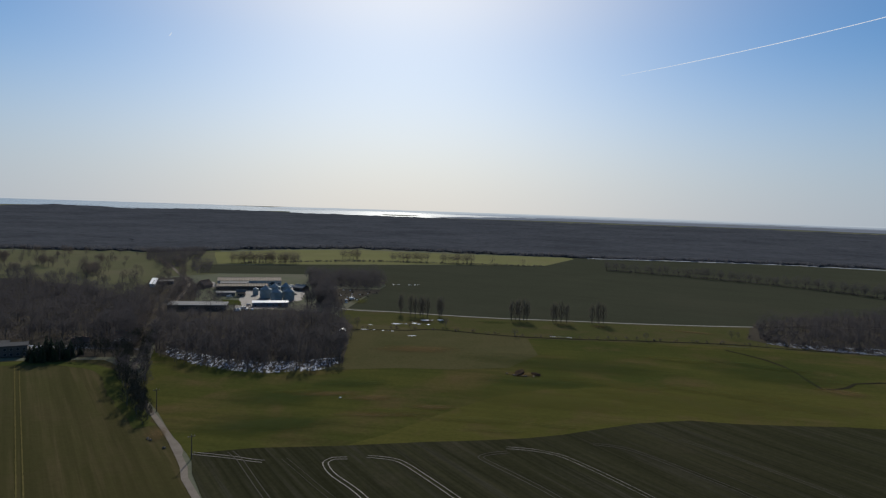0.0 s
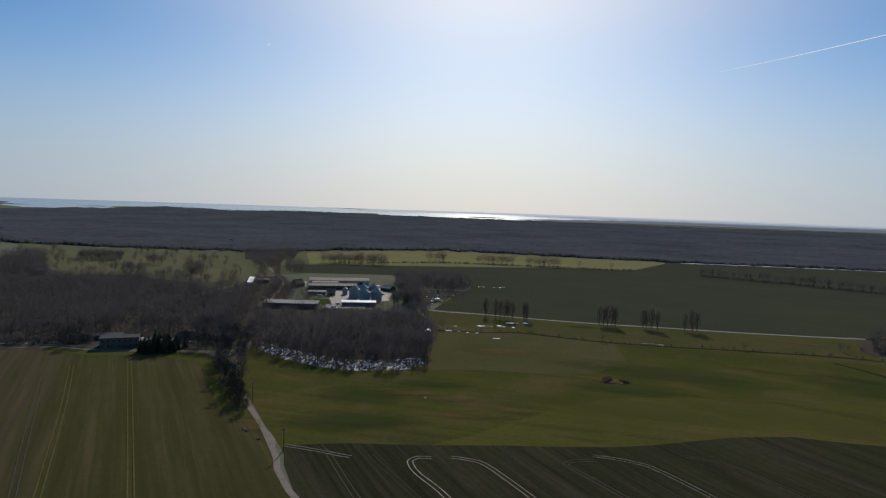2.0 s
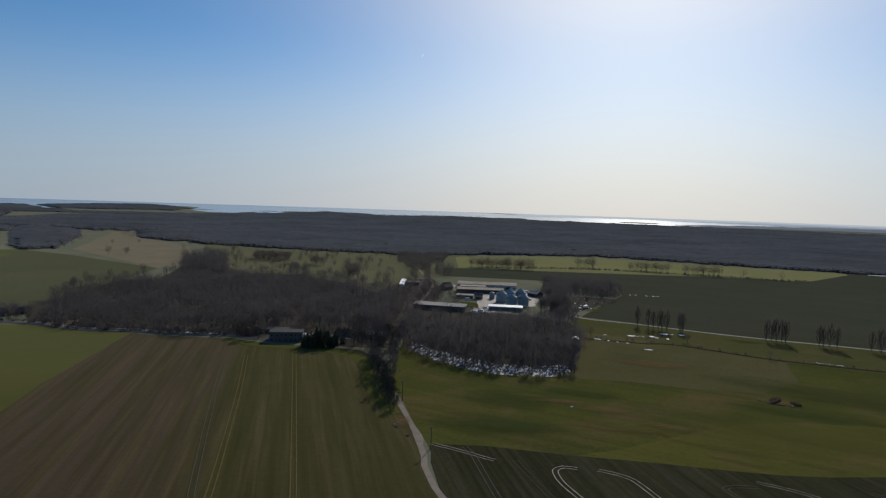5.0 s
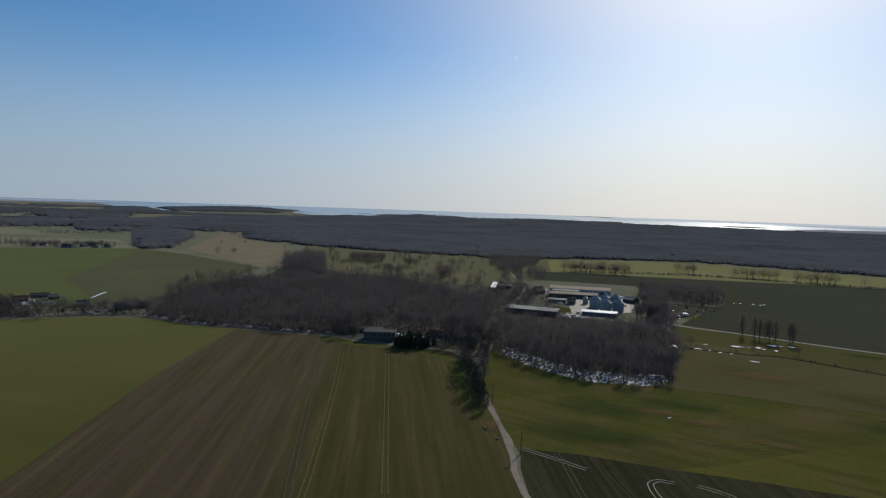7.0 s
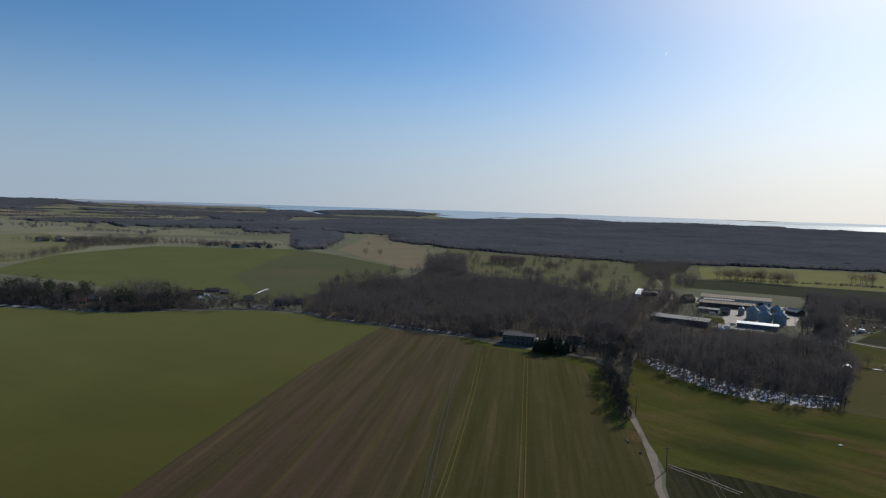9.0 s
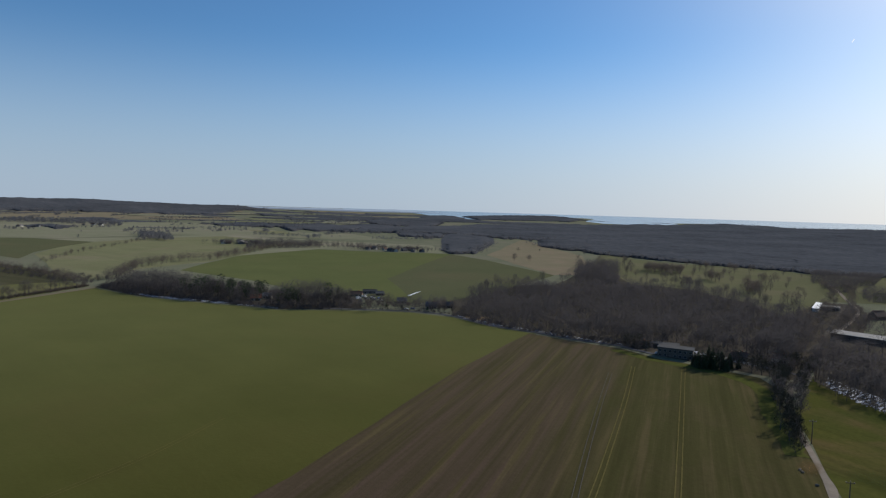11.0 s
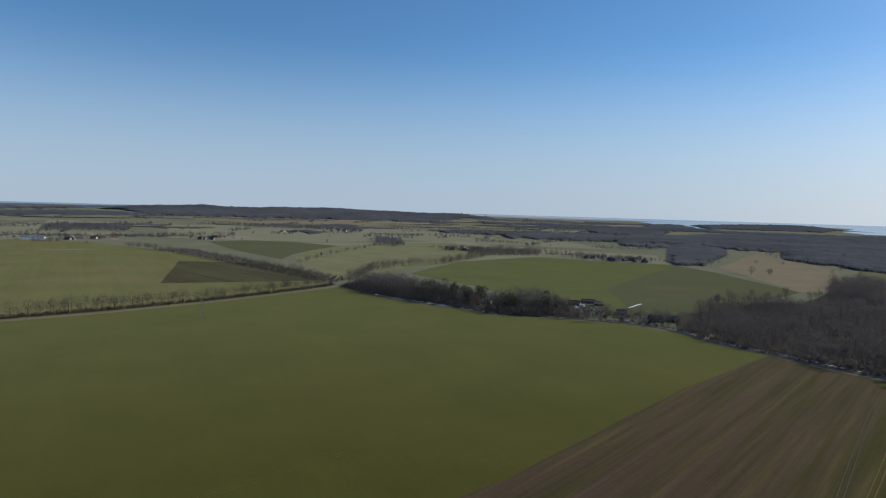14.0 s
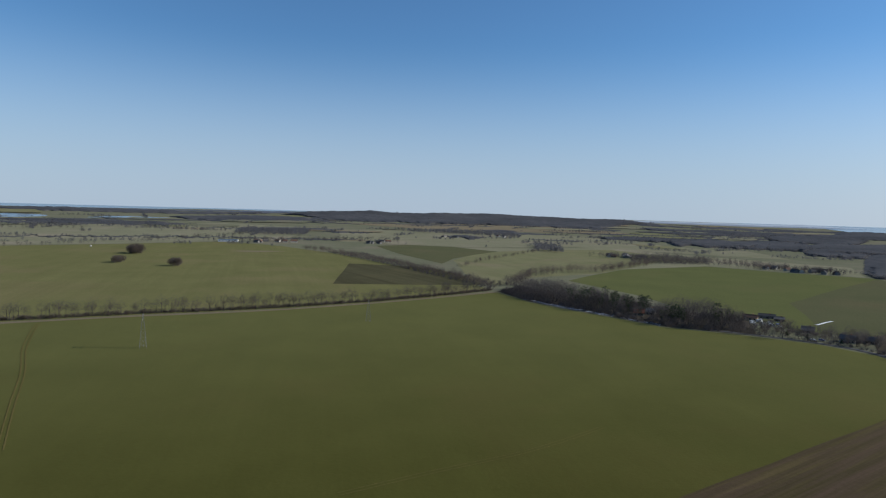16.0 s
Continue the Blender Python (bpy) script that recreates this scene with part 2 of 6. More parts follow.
RIDGE = [(62, 0), (67, 10), (70, 19), (73.4, 28), (77, 31), (80, 36), (82.5, 36), (84.5, 40), (86.5, 38), (88.8, 43), (91, 39), (93, 41), (96, 36), (98.7, 38), (100.3, 29), (102, 18), (105, 10), (112, 5), (128, 4)]  # heading, height of the wooded ridge


def rise(x, y):
    r = math.hypot(x, y)
    if r < 1500:
        return 0.0
    z = 62 * (min(r, 4900) / 3400 - 1500 / 3400) ** 1.3
    if r > 1500:
        z += min(1.0, (r - 1500) / 500) * min(1.0, (5000 - r) / 900) * 3.5 * noise.noise((x / 520, y / 420, 4.0))
    if r > 2500:
        az = math.degrees(math.atan2(-x, y))
        if az > 62:
            z += float(np.interp(az, [p[0] for p in RIDGE], [p[1] for p in RIDGE])) * (0.9 + 0.25 * noise.noise((x / 240, y / 240, 8.0))) * math.exp(-((r - 3650) / 330) ** 2)
        for a, wa, rr, wr, h in HILLS:
            q = ((az - a) / wa) ** 2 + ((r - rr) / wr) ** 2
            if q < 9:
                z += h * math.exp(-q)
    return z


def link(name, verts, faces, material, parent=None, label="", smooth=False):
    """One mesh object from vertices and faces."""
    me = bpy.data.meshes.new(name)
    me.from_pydata([tuple(v) for v in verts], [], [tuple(f) for f in faces])
    me.materials.append(material)
    if smooth:
        me.polygons.foreach_set("use_smooth", [True] * len(me.polygons))
    me.update()
    ob = new(name, me)
    if parent:
        ob.parent = parent
    if label:
        ob["label"] = label
    return ob


def wiggle(pts, size, amp, seed):
    """A closed outline with its long sides split up and made a little uneven."""
    out = []
    for i, p in enumerate(pts):
        q = pts[(i + 1) % len(pts)]
        d = math.dist(p, q)
        n = max(1, min(60, int(d / size)))
        nx, ny = (q[1] - p[1]) / d, (p[0] - q[0]) / d
        for j in range(n):
            t = j / n
            x, y = p[0] + (q[0] - p[0]) * t, p[1] + (q[1] - p[1]) * t
            k = amp * noise.noise((x / (size * 2.3), y / (size * 2.3), seed)) * (0 if j == 0 else 1)
            out.append((x + nx * k, y + ny * k))
    return out


def sheet(name, outline, material, lift, label="", category="", size=40, amp=2.0, kind="structure", polar=True):
    """A piece of land laid over the ground along an outline of (heading, distance)."""
    pts = wiggle([P(*p) for p in outline] if polar else list(outline), size, amp, lift * 7)
    bm = bmesh.new()
    bm.faces.new([bm.verts.new((x, y, 0)) for x, y in pts])
    bmesh.ops.triangulate(bm, faces=bm.faces[:])
    far = max(math.hypot(*p) for p in pts)
    if far > 1500:
        xs, ys = [p[0] for p in pts], [p[1] for p in pts]
        for axis, lo, hi in ((0, min(xs), max(xs)), (1, min(ys), max(ys))):
            v = lo + 90
            while v < hi:
                co, no = [0, 0, 0], [0, 0, 0]
                co[axis], no[axis] = v, 1
                bmesh.ops.bisect_plane(bm, geom=bm.verts[:] + bm.edges[:] + bm.faces[:], plane_co=co, plane_no=no)
                v += 90
    for v in bm.verts:
        v.co.z = rise(v.co.x, v.co.y) + lift + (max(0, math.hypot(v.co.x, v.co.y) - 1500) * 0.0006)
    bmesh.ops.recalc_face_normals(bm, faces=bm.faces[:])
    if sum(f.normal.z for f in bm.faces) < 0:
        bmesh.ops.reverse_faces(bm, faces=bm.faces[:])
    me = bpy.data.meshes.new(name)
    bm.to_mesh(me)
    bm.free()
    me.materials.append(material)
    return tagged(new(name, me), label, category, "", kind)


def strip(name, line, width, material, lift, label="", category="", polar=True, kind="structure", step=12.0, uneven=0.15, height=0.0, parent=None):
    """A lane, verge or rut along a line, smoothed, with slightly uneven edges."""
    pts = [Vector((*(P(*p) if polar else p), 0)) for p in line]
    path = []
    for i in range(len(pts) - 1):
        a, b = pts[max(0, i - 1)], pts[min(len(pts) - 1, i + 2)]
        n = max(2, int((pts[i + 1] - pts[i]).length / step))
        for j in range(n):
            t = j / n
            p, q = pts[i], pts[i + 1]
            path.append(0.5 * (2 * p + (q - a) * t + (2 * a - 5 * p + 4 * q - b) * t * t + (3 * p - a - 3 * q + b) * t ** 3))
    path.append(pts[-1])
    vs, fs = [], []
    for i, p in enumerate(path):
        d = (path[min(i + 1, len(path) - 1)] - path[max(i - 1, 0)]).normalized()
        n = Vector((-d.y, d.x, 0))
        wl_ = width / 2 * (1 + uneven * noise.noise((i * 0.7, lift, 3)))
        wr_ = width / 2 * (1 + uneven * noise.noise((i * 0.7, lift, 9)))
        for q in (p + n * wl_, p - n * wr_):
            vs.append((q.x, q.y, rise(q.x, q.y) + lift))
        if i:
            k = 2 * i
            fs.append((k - 2, k - 1, k + 1, k))
    ob = link(name, vs, fs, material, parent)
    return tagged(ob, label, category, "", kind) if not parent else ob


# the one sheet of ground, out to the horizon
radii = [0] + [30 * 1.16 ** i for i in range(24)]
radii = [r for r in radii if r < 950] + list(range(1000, 4951, 50))
AZS = [-50 + i * 0.75 for i in range(241)] + [130 + 10 * i for i in range(1, 18)]
gv, gf = [(0, 0, 0)], []
for r in radii[1:]:
    gv += [(*P(a, r), rise(*P(a, r))) for a in AZS]
na = len(AZS)
gf += [(0, 1 + (j + 1) % na, 1 + j) for j in range(na)]
for i in range(len(radii) - 2):
    for j in range(na):
        a, b = 1 + i * na + j, 1 + i * na + (j + 1) % na
        gf.append((a, b, b + na, a + na))
ground = tagged(link("ground", gv, gf, M_BASE, smooth=True), "rolling olive-brown rough pasture reaching to the horizon", "ground", "", "structure")
if ground.data.polygons[0].normal.z < 0:
    ground.data.flip_normals()

# ---- fields ----
sheet("field_dark", [(21.35, 238), (16.2, 238), (8.8, 236), (1.1, 240), (-4, 244), (-8.2, 250), (-11.5, 258), (-14.2, 268), (-18, 284), (-22.1, 298), (-26, 304), (-29.6, 314), (-33.4, 328), (-45, 375), (-60, 300), (-110, 150), (160, 60), (8, 126), (20.4, 199), (21.3, 220)],
      M_PLOUGH, 0.10, "dark tilled field with pale tramlines beside the lane", "field", 25, 1.0)
sheet("field_meadow", [(24.0, 290), (21.7, 238), (21.2, 228), (16.7, 230), (8.8, 228), (-1.5, 234), (-10.7, 248), (-15.6, 268), (-21.6, 290), (-25.5, 296), (-31.5, 314), (-44, 385), (-44, 560), (-31, 505), (-25, 486), (-18, 470), (-12.3, 458), (-6.3, 452), (0.4, 466), (7, 490), (24, 450), (25.5, 330)],
      M_MEADOW, 0.06, "green meadow with tawny mossy patches", "field", 25, 1.5)
sheet("field_ditch_meadow", [(9, 455), (0.4, 462), (-6.3, 449), (-12.3, 453), (-18.1, 467), (-25.2, 488), (-31.1, 500), (-44, 556), (-44, 720), (-38, 692), (-26.7, 588), (-20.7, 558), (-16.1, 544), (-11.3, 536), (-6.2, 530), (-1.1, 532), (4, 544), (8.4, 554), (9, 540)],
      M_DITCHSIDE, 0.1, "rough green pasture with brown patches between ditch and track", "field", 25, 1.5)
sheet("field_meadow_front", [(9, 234), (4.5, 248), (-0.4, 274.0), (-4.9, 302.0), (-9.5, 322.0), (-16.4, 342.0), (-23.2, 362.0), (-27.4, 374.0), (-31.4, 380.0), (-35.4, 388.0), (-44, 428.0), (-44, 372), (-33.4, 320), (-29.6, 306), (-26, 296), (-22.1, 290), (-18, 276), (-14.2, 260), (-11.5, 250), (-8.2, 242), (-4, 237), (1.1, 233), (6, 229.5)],
      M_MEADOW_YELLOW, 0.085, "yellowish green front strip of the meadow", "field", 12, 3)
strip("brook", [(-24.5, 470.0), (-27.6, 452.0), (-29.7, 426.0), (-31.5, 394.0), (-33.2, 406.0), (-35.3, 432.0), (-46, 457.0)], 1.8, M_DITCH, 0.2, "narrow dark brook winding through the meadow", "brook", uneven=0.9)
sheet("field_grazed", [(24, 395), (15, 345), (9, 348), (3.8, 352), (-1.3, 352), (-6.4, 362), (-9, 400), (-8, 452), (0.4, 466), (7, 486), (24, 450)],
      M_MEADOW2, 0.12, "pale grazed paddock with thin grass", "field", 25, 2)
sheet("field_striped", [(24.6, 288), (22.6, 240), (21.0, 205), (15, 120), (160, 70), (110, 100), (72.6, 194), (68.3, 210), (60.6, 262), (53.2, 354), (47.0, 466), (42.9, 447), (39, 436), (35.8, 414), (33, 408), (28, 395), (26.6, 374), (26, 330)],
      M_STRIPED, 0.08, "field half brown tilth, half striped olive green", "field", 25, 1.0)
strip("field_margin", [(24.9, 272), (25.9, 294), (27.1, 330), (27.7, 364), (29.6, 386), (33, 400), (36.5, 410), (39.5, 430)], 8, M_MARGIN, 0.16, "bright grassy margin round the striped field", "field", uneven=0.7, step=6)
sheet("field_green", [(46.4, 466), (52.0, 354), (59.0, 262), (66.5, 210), (70.8, 194), (108, 102), (160, 75), (175, 400), (150, 560), (123.2, 553), (114.1, 553), (108.9, 555), (102.8, 567), (95.4, 603), (89.3, 652), (83.7, 718), (80.7, 648), (77.2, 610), (73.3, 578), (69.5, 550), (64.2, 546), (58, 540), (54.1, 522), (50.4, 484)],
      M_CROP, 0.07, "broad bright green field of winter cereal", "field", 25, 1.0)
sheet("field_far_dark", [(8.3, 558), (6.6, 636), (4.9, 720), (5.2, 800), (12, 830), (20.8, 840), (20.8, 955), (12.6, 960), (4.6, 985), (-3.5, 1035), (-9.1, 1058), (-12.1, 1280), (-14.5, 1038), (-20.5, 1012), (-26.5, 980), (-30.9, 952), (-35.2, 910), (-46, 850), (-46, 680), (-26.7, 590), (-20.7, 560), (-16.1, 546), (-11.3, 538), (-6.2, 532), (-1.1, 534), (4, 546)],
      M_CROP_DARK, 0.14, "dark green field of winter crop beyond the lane", "field", 40, 1.5)
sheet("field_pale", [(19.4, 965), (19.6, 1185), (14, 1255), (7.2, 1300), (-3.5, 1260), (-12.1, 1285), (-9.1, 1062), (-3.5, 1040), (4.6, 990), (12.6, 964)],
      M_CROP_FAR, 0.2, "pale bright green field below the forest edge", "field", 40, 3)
sheet("field_hedged", [(-11.6, 1283), (-20.4, 1345), (-28.9, 1430), (-46, 1500), (-46, 860), (-35.2, 915), (-30.9, 950), (-26.5, 977), (-20.5, 1008), (-13.4, 1030)],
      M_CROP_DARK, 0.22, "green field between hedge and forest", "field", 40, 3)
sheet("field_park", [(25, 690), (22.9, 905), (24.7, 1160), (27.3, 1225), (34.8, 1240), (38.4, 1310), (39.2, 1400), (41.2, 1400), (41.5, 1120), (38.4, 830), (34, 815), (29.3, 730), (26.5, 640)],
      M_PARK, 0.16, "pale parkland pasture with scattered bare trees", "field", 40, 3)
sheet("field_middle", [(77.5, 880), (75.3, 985), (72.6, 1120), (66.2, 1290), (60, 1244), (54.6, 1244), (51.1, 1120), (45, 900), (50, 700), (54, 610), (58.4, 590), (63, 625), (67.6, 662), (71.7, 760)],
      M_CROP_MID, 0.16, "green crop field behind the wood", "field", 40, 3)
sheet("field_middle_dark", [(60, 790), (57.3, 960), (54.3, 1236), (51.1, 1116), (45, 900), (50, 700), (54, 615), (57.5, 600)],
      M_MIDDLE_DUSK, 0.24, "darker half of the green field", "field", 40, 3)
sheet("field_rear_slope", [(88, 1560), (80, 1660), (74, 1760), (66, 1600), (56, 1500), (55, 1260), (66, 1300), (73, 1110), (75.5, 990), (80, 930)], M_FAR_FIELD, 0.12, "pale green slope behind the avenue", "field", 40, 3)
sheet("field_lane_end", [(24.9, 800), (19.4, 830), (19.2, 1240), (25, 1210)], M_PARK, 0.11, "pale pasture where the lane meets the forest", "field", 40, 3)
sheet("field_reed", [(51.1, 1240), (49.6, 1500), (47.9, 1880), (46.0, 1620), (42.6, 1310), (42, 1100), (43.0, 918), (45.2, 905)],
      M_REED, 0.22, "tawny dry reed meadow", "field", 40, 6)
sheet("field_open", [(123.2, 562), (114.1, 562), (108.9, 564), (102.8, 576), (95.4, 612), (89.3, 662), (84.2, 735), (88, 870), (93, 1030), (98, 1260), (103, 1500), (107.6, 1640), (116.2, 1530), (130, 1470), (140, 900), (135, 580)],
      M_OPEN, 0.1, "wide olive green field with three round copses", "field", 40, 2)
sheet("field_tilled_patch", [(98.5, 764), (97.1, 1050), (89.9, 1010), (86.4, 880), (85.1, 785), (89.9, 768)], M_SOIL, 0.26, "dark freshly tilled patch in the green field", "field", 40, 1)
sheet("field_tilled_strip", [(94.8, 1565), (91.9, 1625), (87.8, 1595), (83.8, 1470), (85.6, 1355), (87.8, 1205), (88.8, 1085), (92.7, 1305)], M_MIDDLE_DUSK, 0.3, "dusky green strip along a line of bushes", "field", 40, 2)
sheet("field_slope", [(85.8, 800), (86.9, 958), (87.8, 1165), (85.4, 1420), (80, 1600), (74, 1700), (68, 1500), (70.5, 1290), (75, 1010), (80.8, 900), (82.4, 800), (84, 790)], M_OLIVE, 0.2, "pale green slope behind the hedgerow", "field", 40, 3)
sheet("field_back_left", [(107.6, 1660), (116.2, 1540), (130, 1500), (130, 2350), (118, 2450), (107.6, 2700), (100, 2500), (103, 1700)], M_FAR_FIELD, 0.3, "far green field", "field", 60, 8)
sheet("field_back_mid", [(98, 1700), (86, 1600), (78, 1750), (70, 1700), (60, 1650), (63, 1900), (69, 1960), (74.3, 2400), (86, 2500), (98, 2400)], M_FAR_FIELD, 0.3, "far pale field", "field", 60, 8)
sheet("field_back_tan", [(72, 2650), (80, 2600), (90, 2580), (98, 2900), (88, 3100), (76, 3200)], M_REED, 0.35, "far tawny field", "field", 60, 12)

# lanes
sheet("lane_bay", [(22.95, 258), (22.5, 252), (22.15, 246), (22.02, 241), (22.1, 236), (22.5, 239), (22.95, 250)], M_LANE, 0.23, "widened concrete passing bay on the lane", "lane", 4, 0.6)
strip("road_lane", [(8, 130), (20.9, 200), (21.95, 226), (22.6, 243), (23.3, 262), (24.4, 288), (25.2, 312)], 2.3, M_LANE, 0.18, "narrow pale concrete farm lane", "lane")
# the lane goes on here in a darker colour, imitating tree shade
strip("road_shaded_lane", [(25.2, 312), (25.7, 345), (25.6, 390), (24.3, 450), (23.9, 538), (22.9, 690), (22.5, 790)], 2.8, M_LANE_SHADED, 0.4, "narrow lane under trees, darkened as if in their shade", "lane")
strip("road_farm_lane", [(22.7, 606), (22.0, 668), (21.65, 735), (21.95, 790), (22.45, 840), (23.05, 936), (23.55, 1014)], 3.4, M_LANE, 0.4, "pale concrete lane past the farm", "lane")
strip("road_gravel", [(10.5, 590), (8.4, 552), (4.0, 542), (-1.1, 531), (-6.2, 528), (-11.3, 534), (-16.1, 542), (-20.7, 556), (-26.7, 586), (-38, 690)], 3.1, M_TRACK, 0.24, "pale gravel field track", "lane")
strip("road_village", [(66, 556), (60, 548), (56.5, 540), (54.1, 527), (50.4, 489), (46.6, 472), (42.9, 453), (39, 443), (36.5, 428), (33, 436), (29, 428), (25.4, 415)], 4.2, M_ASPHALT, 0.32, "narrow grey village road along the field edge", "lane")
strip("ditch", [(9, 462), (6, 462), (2.5, 462), (0.4, 468), (-6.3, 455), (-12.3, 459), (-18.1, 473), (-25.2, 494), (-31.1, 506), (-42, 560)], 2.6, M_DITCH, 0.22, "dark wet ditch across the meadow", "ditch", uneven=0.9)
strip("road_hedge", [(130, 560), (123.2, 556), (118.9, 554), (114.1, 556), (108.9, 558), (102.8, 570), (95.4, 606), (89.3, 656), (83.7, 722)], 4.5, M_GRAVEL, 0.2, "sandy track beside the hedge", "lane")

RF = random.Random(5)
for i in range(30):
    az, r = RF.uniform(57, 126), RF.uniform(1750, 3900)
    wa, wr = RF.uniform(1.2, 3.6), RF.uniform(40, 140) * r / 2500
    sk = RF.uniform(-1.5, 1.5)
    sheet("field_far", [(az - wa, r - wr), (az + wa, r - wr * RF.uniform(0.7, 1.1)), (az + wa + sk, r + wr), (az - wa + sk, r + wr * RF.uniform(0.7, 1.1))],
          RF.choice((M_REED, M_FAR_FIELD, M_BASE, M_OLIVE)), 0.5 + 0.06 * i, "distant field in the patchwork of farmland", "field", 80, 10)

# ---- trees ----
def tube(vs, fs, pts, rads, n):
    """A tapered tube along points, added to the lists."""
    base = len(vs)
    for i, (p, r) in enumerate(zip(pts, rads)):
        d = (pts[min(i + 1, len(pts) - 1)] - pts[max(i - 1, 0)]).normalized()
        u = d.orthogonal().normalized()
        w = d.cross(u)
        for j in range(n):
            a = math.tau * j / n
            vs.append(tuple(p + u * (r * math.cos(a)) + w * (r * math.sin(a))))
        if i:
            k = base + (i - 1) * n
            for j in range(n):
                fs.append((k + j, k + (j + 1) % n, k + n + (j + 1) % n, k + n + j))


def sliver(vs, fs, p, d, length, width, rng):
    """One twig or spray: a long thin triangle."""
    side = d.cross(Vector((rng.uniform(-1, 1), rng.uniform(-1, 1), rng.uniform(-1, 1)))).normalized() * (width * 0.5)
    k = len(vs)
    vs += [tuple(p + side), tuple(p - side), tuple(p + d * length)]
    fs.append((k, k + 1, k + 2))


def bare_tree_data(seed, h=14.0, spread=4.6, twigs=760, width=0.1, limbs=12, low=0.32, crown=0.33, stem=0.021):
    """Trunk with limbs that fan out into a domed crown, and the crown's bare branches and twigs."""
    rng = random.Random(seed)
    tv, tf, cv, cf = [], [], [], []
    top = Vector((rng.uniform(-0.05, 0.05) * h, rng.uniform(-0.05, 0.05) * h, h * 0.86))
    axis = [Vector((0, 0, -0.3)).lerp(top, t) + Vector((rng.uniform(-0.2, 0.2) * t, rng.uniform(-0.2, 0.2) * t, 0)) for t in (0, 0.25, 0.5, 0.75, 1)]
    tube(tv, tf, axis, [h * stem, h * stem * 0.76, h * stem * 0.57, h * stem * 0.33, 0.03], 6)
    mid = Vector((top.x * 0.7, top.y * 0.7, h * (1 - crown)))
    skew = [rng.uniform(0.75, 1.25) for _ in range(7)]

    def shell(u, a, k):
        ring = math.sqrt(max(0, 1 - u * u))
        f = skew[int(a * 1.1) % 7] * k
        return mid + Vector((math.cos(a) * ring * spread * f, math.sin(a) * ring * spread * f, u * h * crown * (0.55 + 0.45 * f)))

    ends = []
    for i in range(limbs):
        u, a = -0.55 + 1.5 * (i + 0.5) / limbs, (i * 2.4 + rng.uniform(-0.4, 0.4)) % math.tau
        e = shell(min(u, 0.95), a, 0.8)
        p = axis[0].lerp(axis[4], min(0.85, low + (0.8 - low) * (i + rng.random()) / limbs))
        q = p.lerp(e, 0.5) + Vector((0, 0, -0.05 * h * (1 - u) * 0.5))
        tube(*((cv, cf) if stem < 0.015 else (tv, tf)), [p, q, e], [h * 0.0075, h * 0.005, 0.03], 4)
        ends += [(p, q), (q, e), (q, e)]
        for _ in range(3):
            s = q.lerp(e, rng.random())
            f = s.lerp(shell(rng.uniform(-0.4, 0.95), (a + rng.uniform(-0.9, 0.9)) % math.tau, 0.9), 0.6)
            tube(cv, cf, [s, f], [0.06, 0.02], 3)
            ends.append((s, f))
    for i in range(twigs):
        if i % 3:
            a, b = rng.choice(ends)
            p = a.lerp(b, rng.uniform(0.3, 1.05))
        else:
            p = shell(rng.uniform(-0.75, 1.0), rng.uniform(0, math.tau), math.sqrt(rng.uniform(0.25, 0.95)))
        d = ((p - mid).normalized() * 0.7 + Vector((rng.uniform(-1, 1), rng.uniform(-1, 1), rng.uniform(-0.5, 1.2)))).normalized()
        sliver(cv, cf, p, d, rng.uniform(0.6, 1.5) * (0.35 + h / 22), width * rng.uniform(0.5, 1.3), rng)
    return (tv, tf), (cv, cf)


def lite_tree_data(seed, h=13.2, spread=4.7, twigs=220, width=0.2, limbs=5, crown=0.33):
    """A lighter tree for the depth of a stand: trunk, a few limbs, and a domed crown of sprays."""
    rng = random.Random(seed)
    vs, fs = [], []
    mid = Vector((rng.uniform(-0.4, 0.4), rng.uniform(-0.4, 0.4), h * (1 - crown)))
    if limbs:
        tube(vs, fs, [Vector((0, 0, -0.3)), mid * 0.6, mid + Vector((0, 0, h * 0.15))], [h * 0.02, h * 0.013, 0.04], 3)
    for i in range(limbs):
        a = i * 2.4 + rng.uniform(-0.4, 0.4)
        tube(vs, fs, [mid * rng.uniform(0.55, 0.85), mid + Vector((math.cos(a) * spread * 0.7, math.sin(a) * spread * 0.7, h * crown * rng.uniform(-0.3, 0.5)))], [h * 0.007, 0.03], 3)
    skew = [rng.uniform(0.72, 1.25) for _ in range(7)]
    for i in range(twigs):
        u, a = rng.uniform(-0.8, 1.0), rng.uniform(0, math.tau)
        k = rng.uniform(0.2, 0.97) ** 0.55 * skew[int(a * 1.1) % 7]
        ring = math.sqrt(1 - u * u)
        p = mid + Vector((math.cos(a) * ring * spread * k, math.sin(a) * ring * spread * k, u * h * crown * k))
        d = ((p - mid).normalized() * 0.7 + Vector((rng.uniform(-1, 1), rng.uniform(-1, 1), rng.uniform(-0.5, 1.2)))).normalized()
        sliver(vs, fs, p, d, rng.uniform(0.6, 1.5) * (0.35 + h / 22), width * rng.uniform(0.5, 1.3), rng)
    return (vs, fs), ([], [])


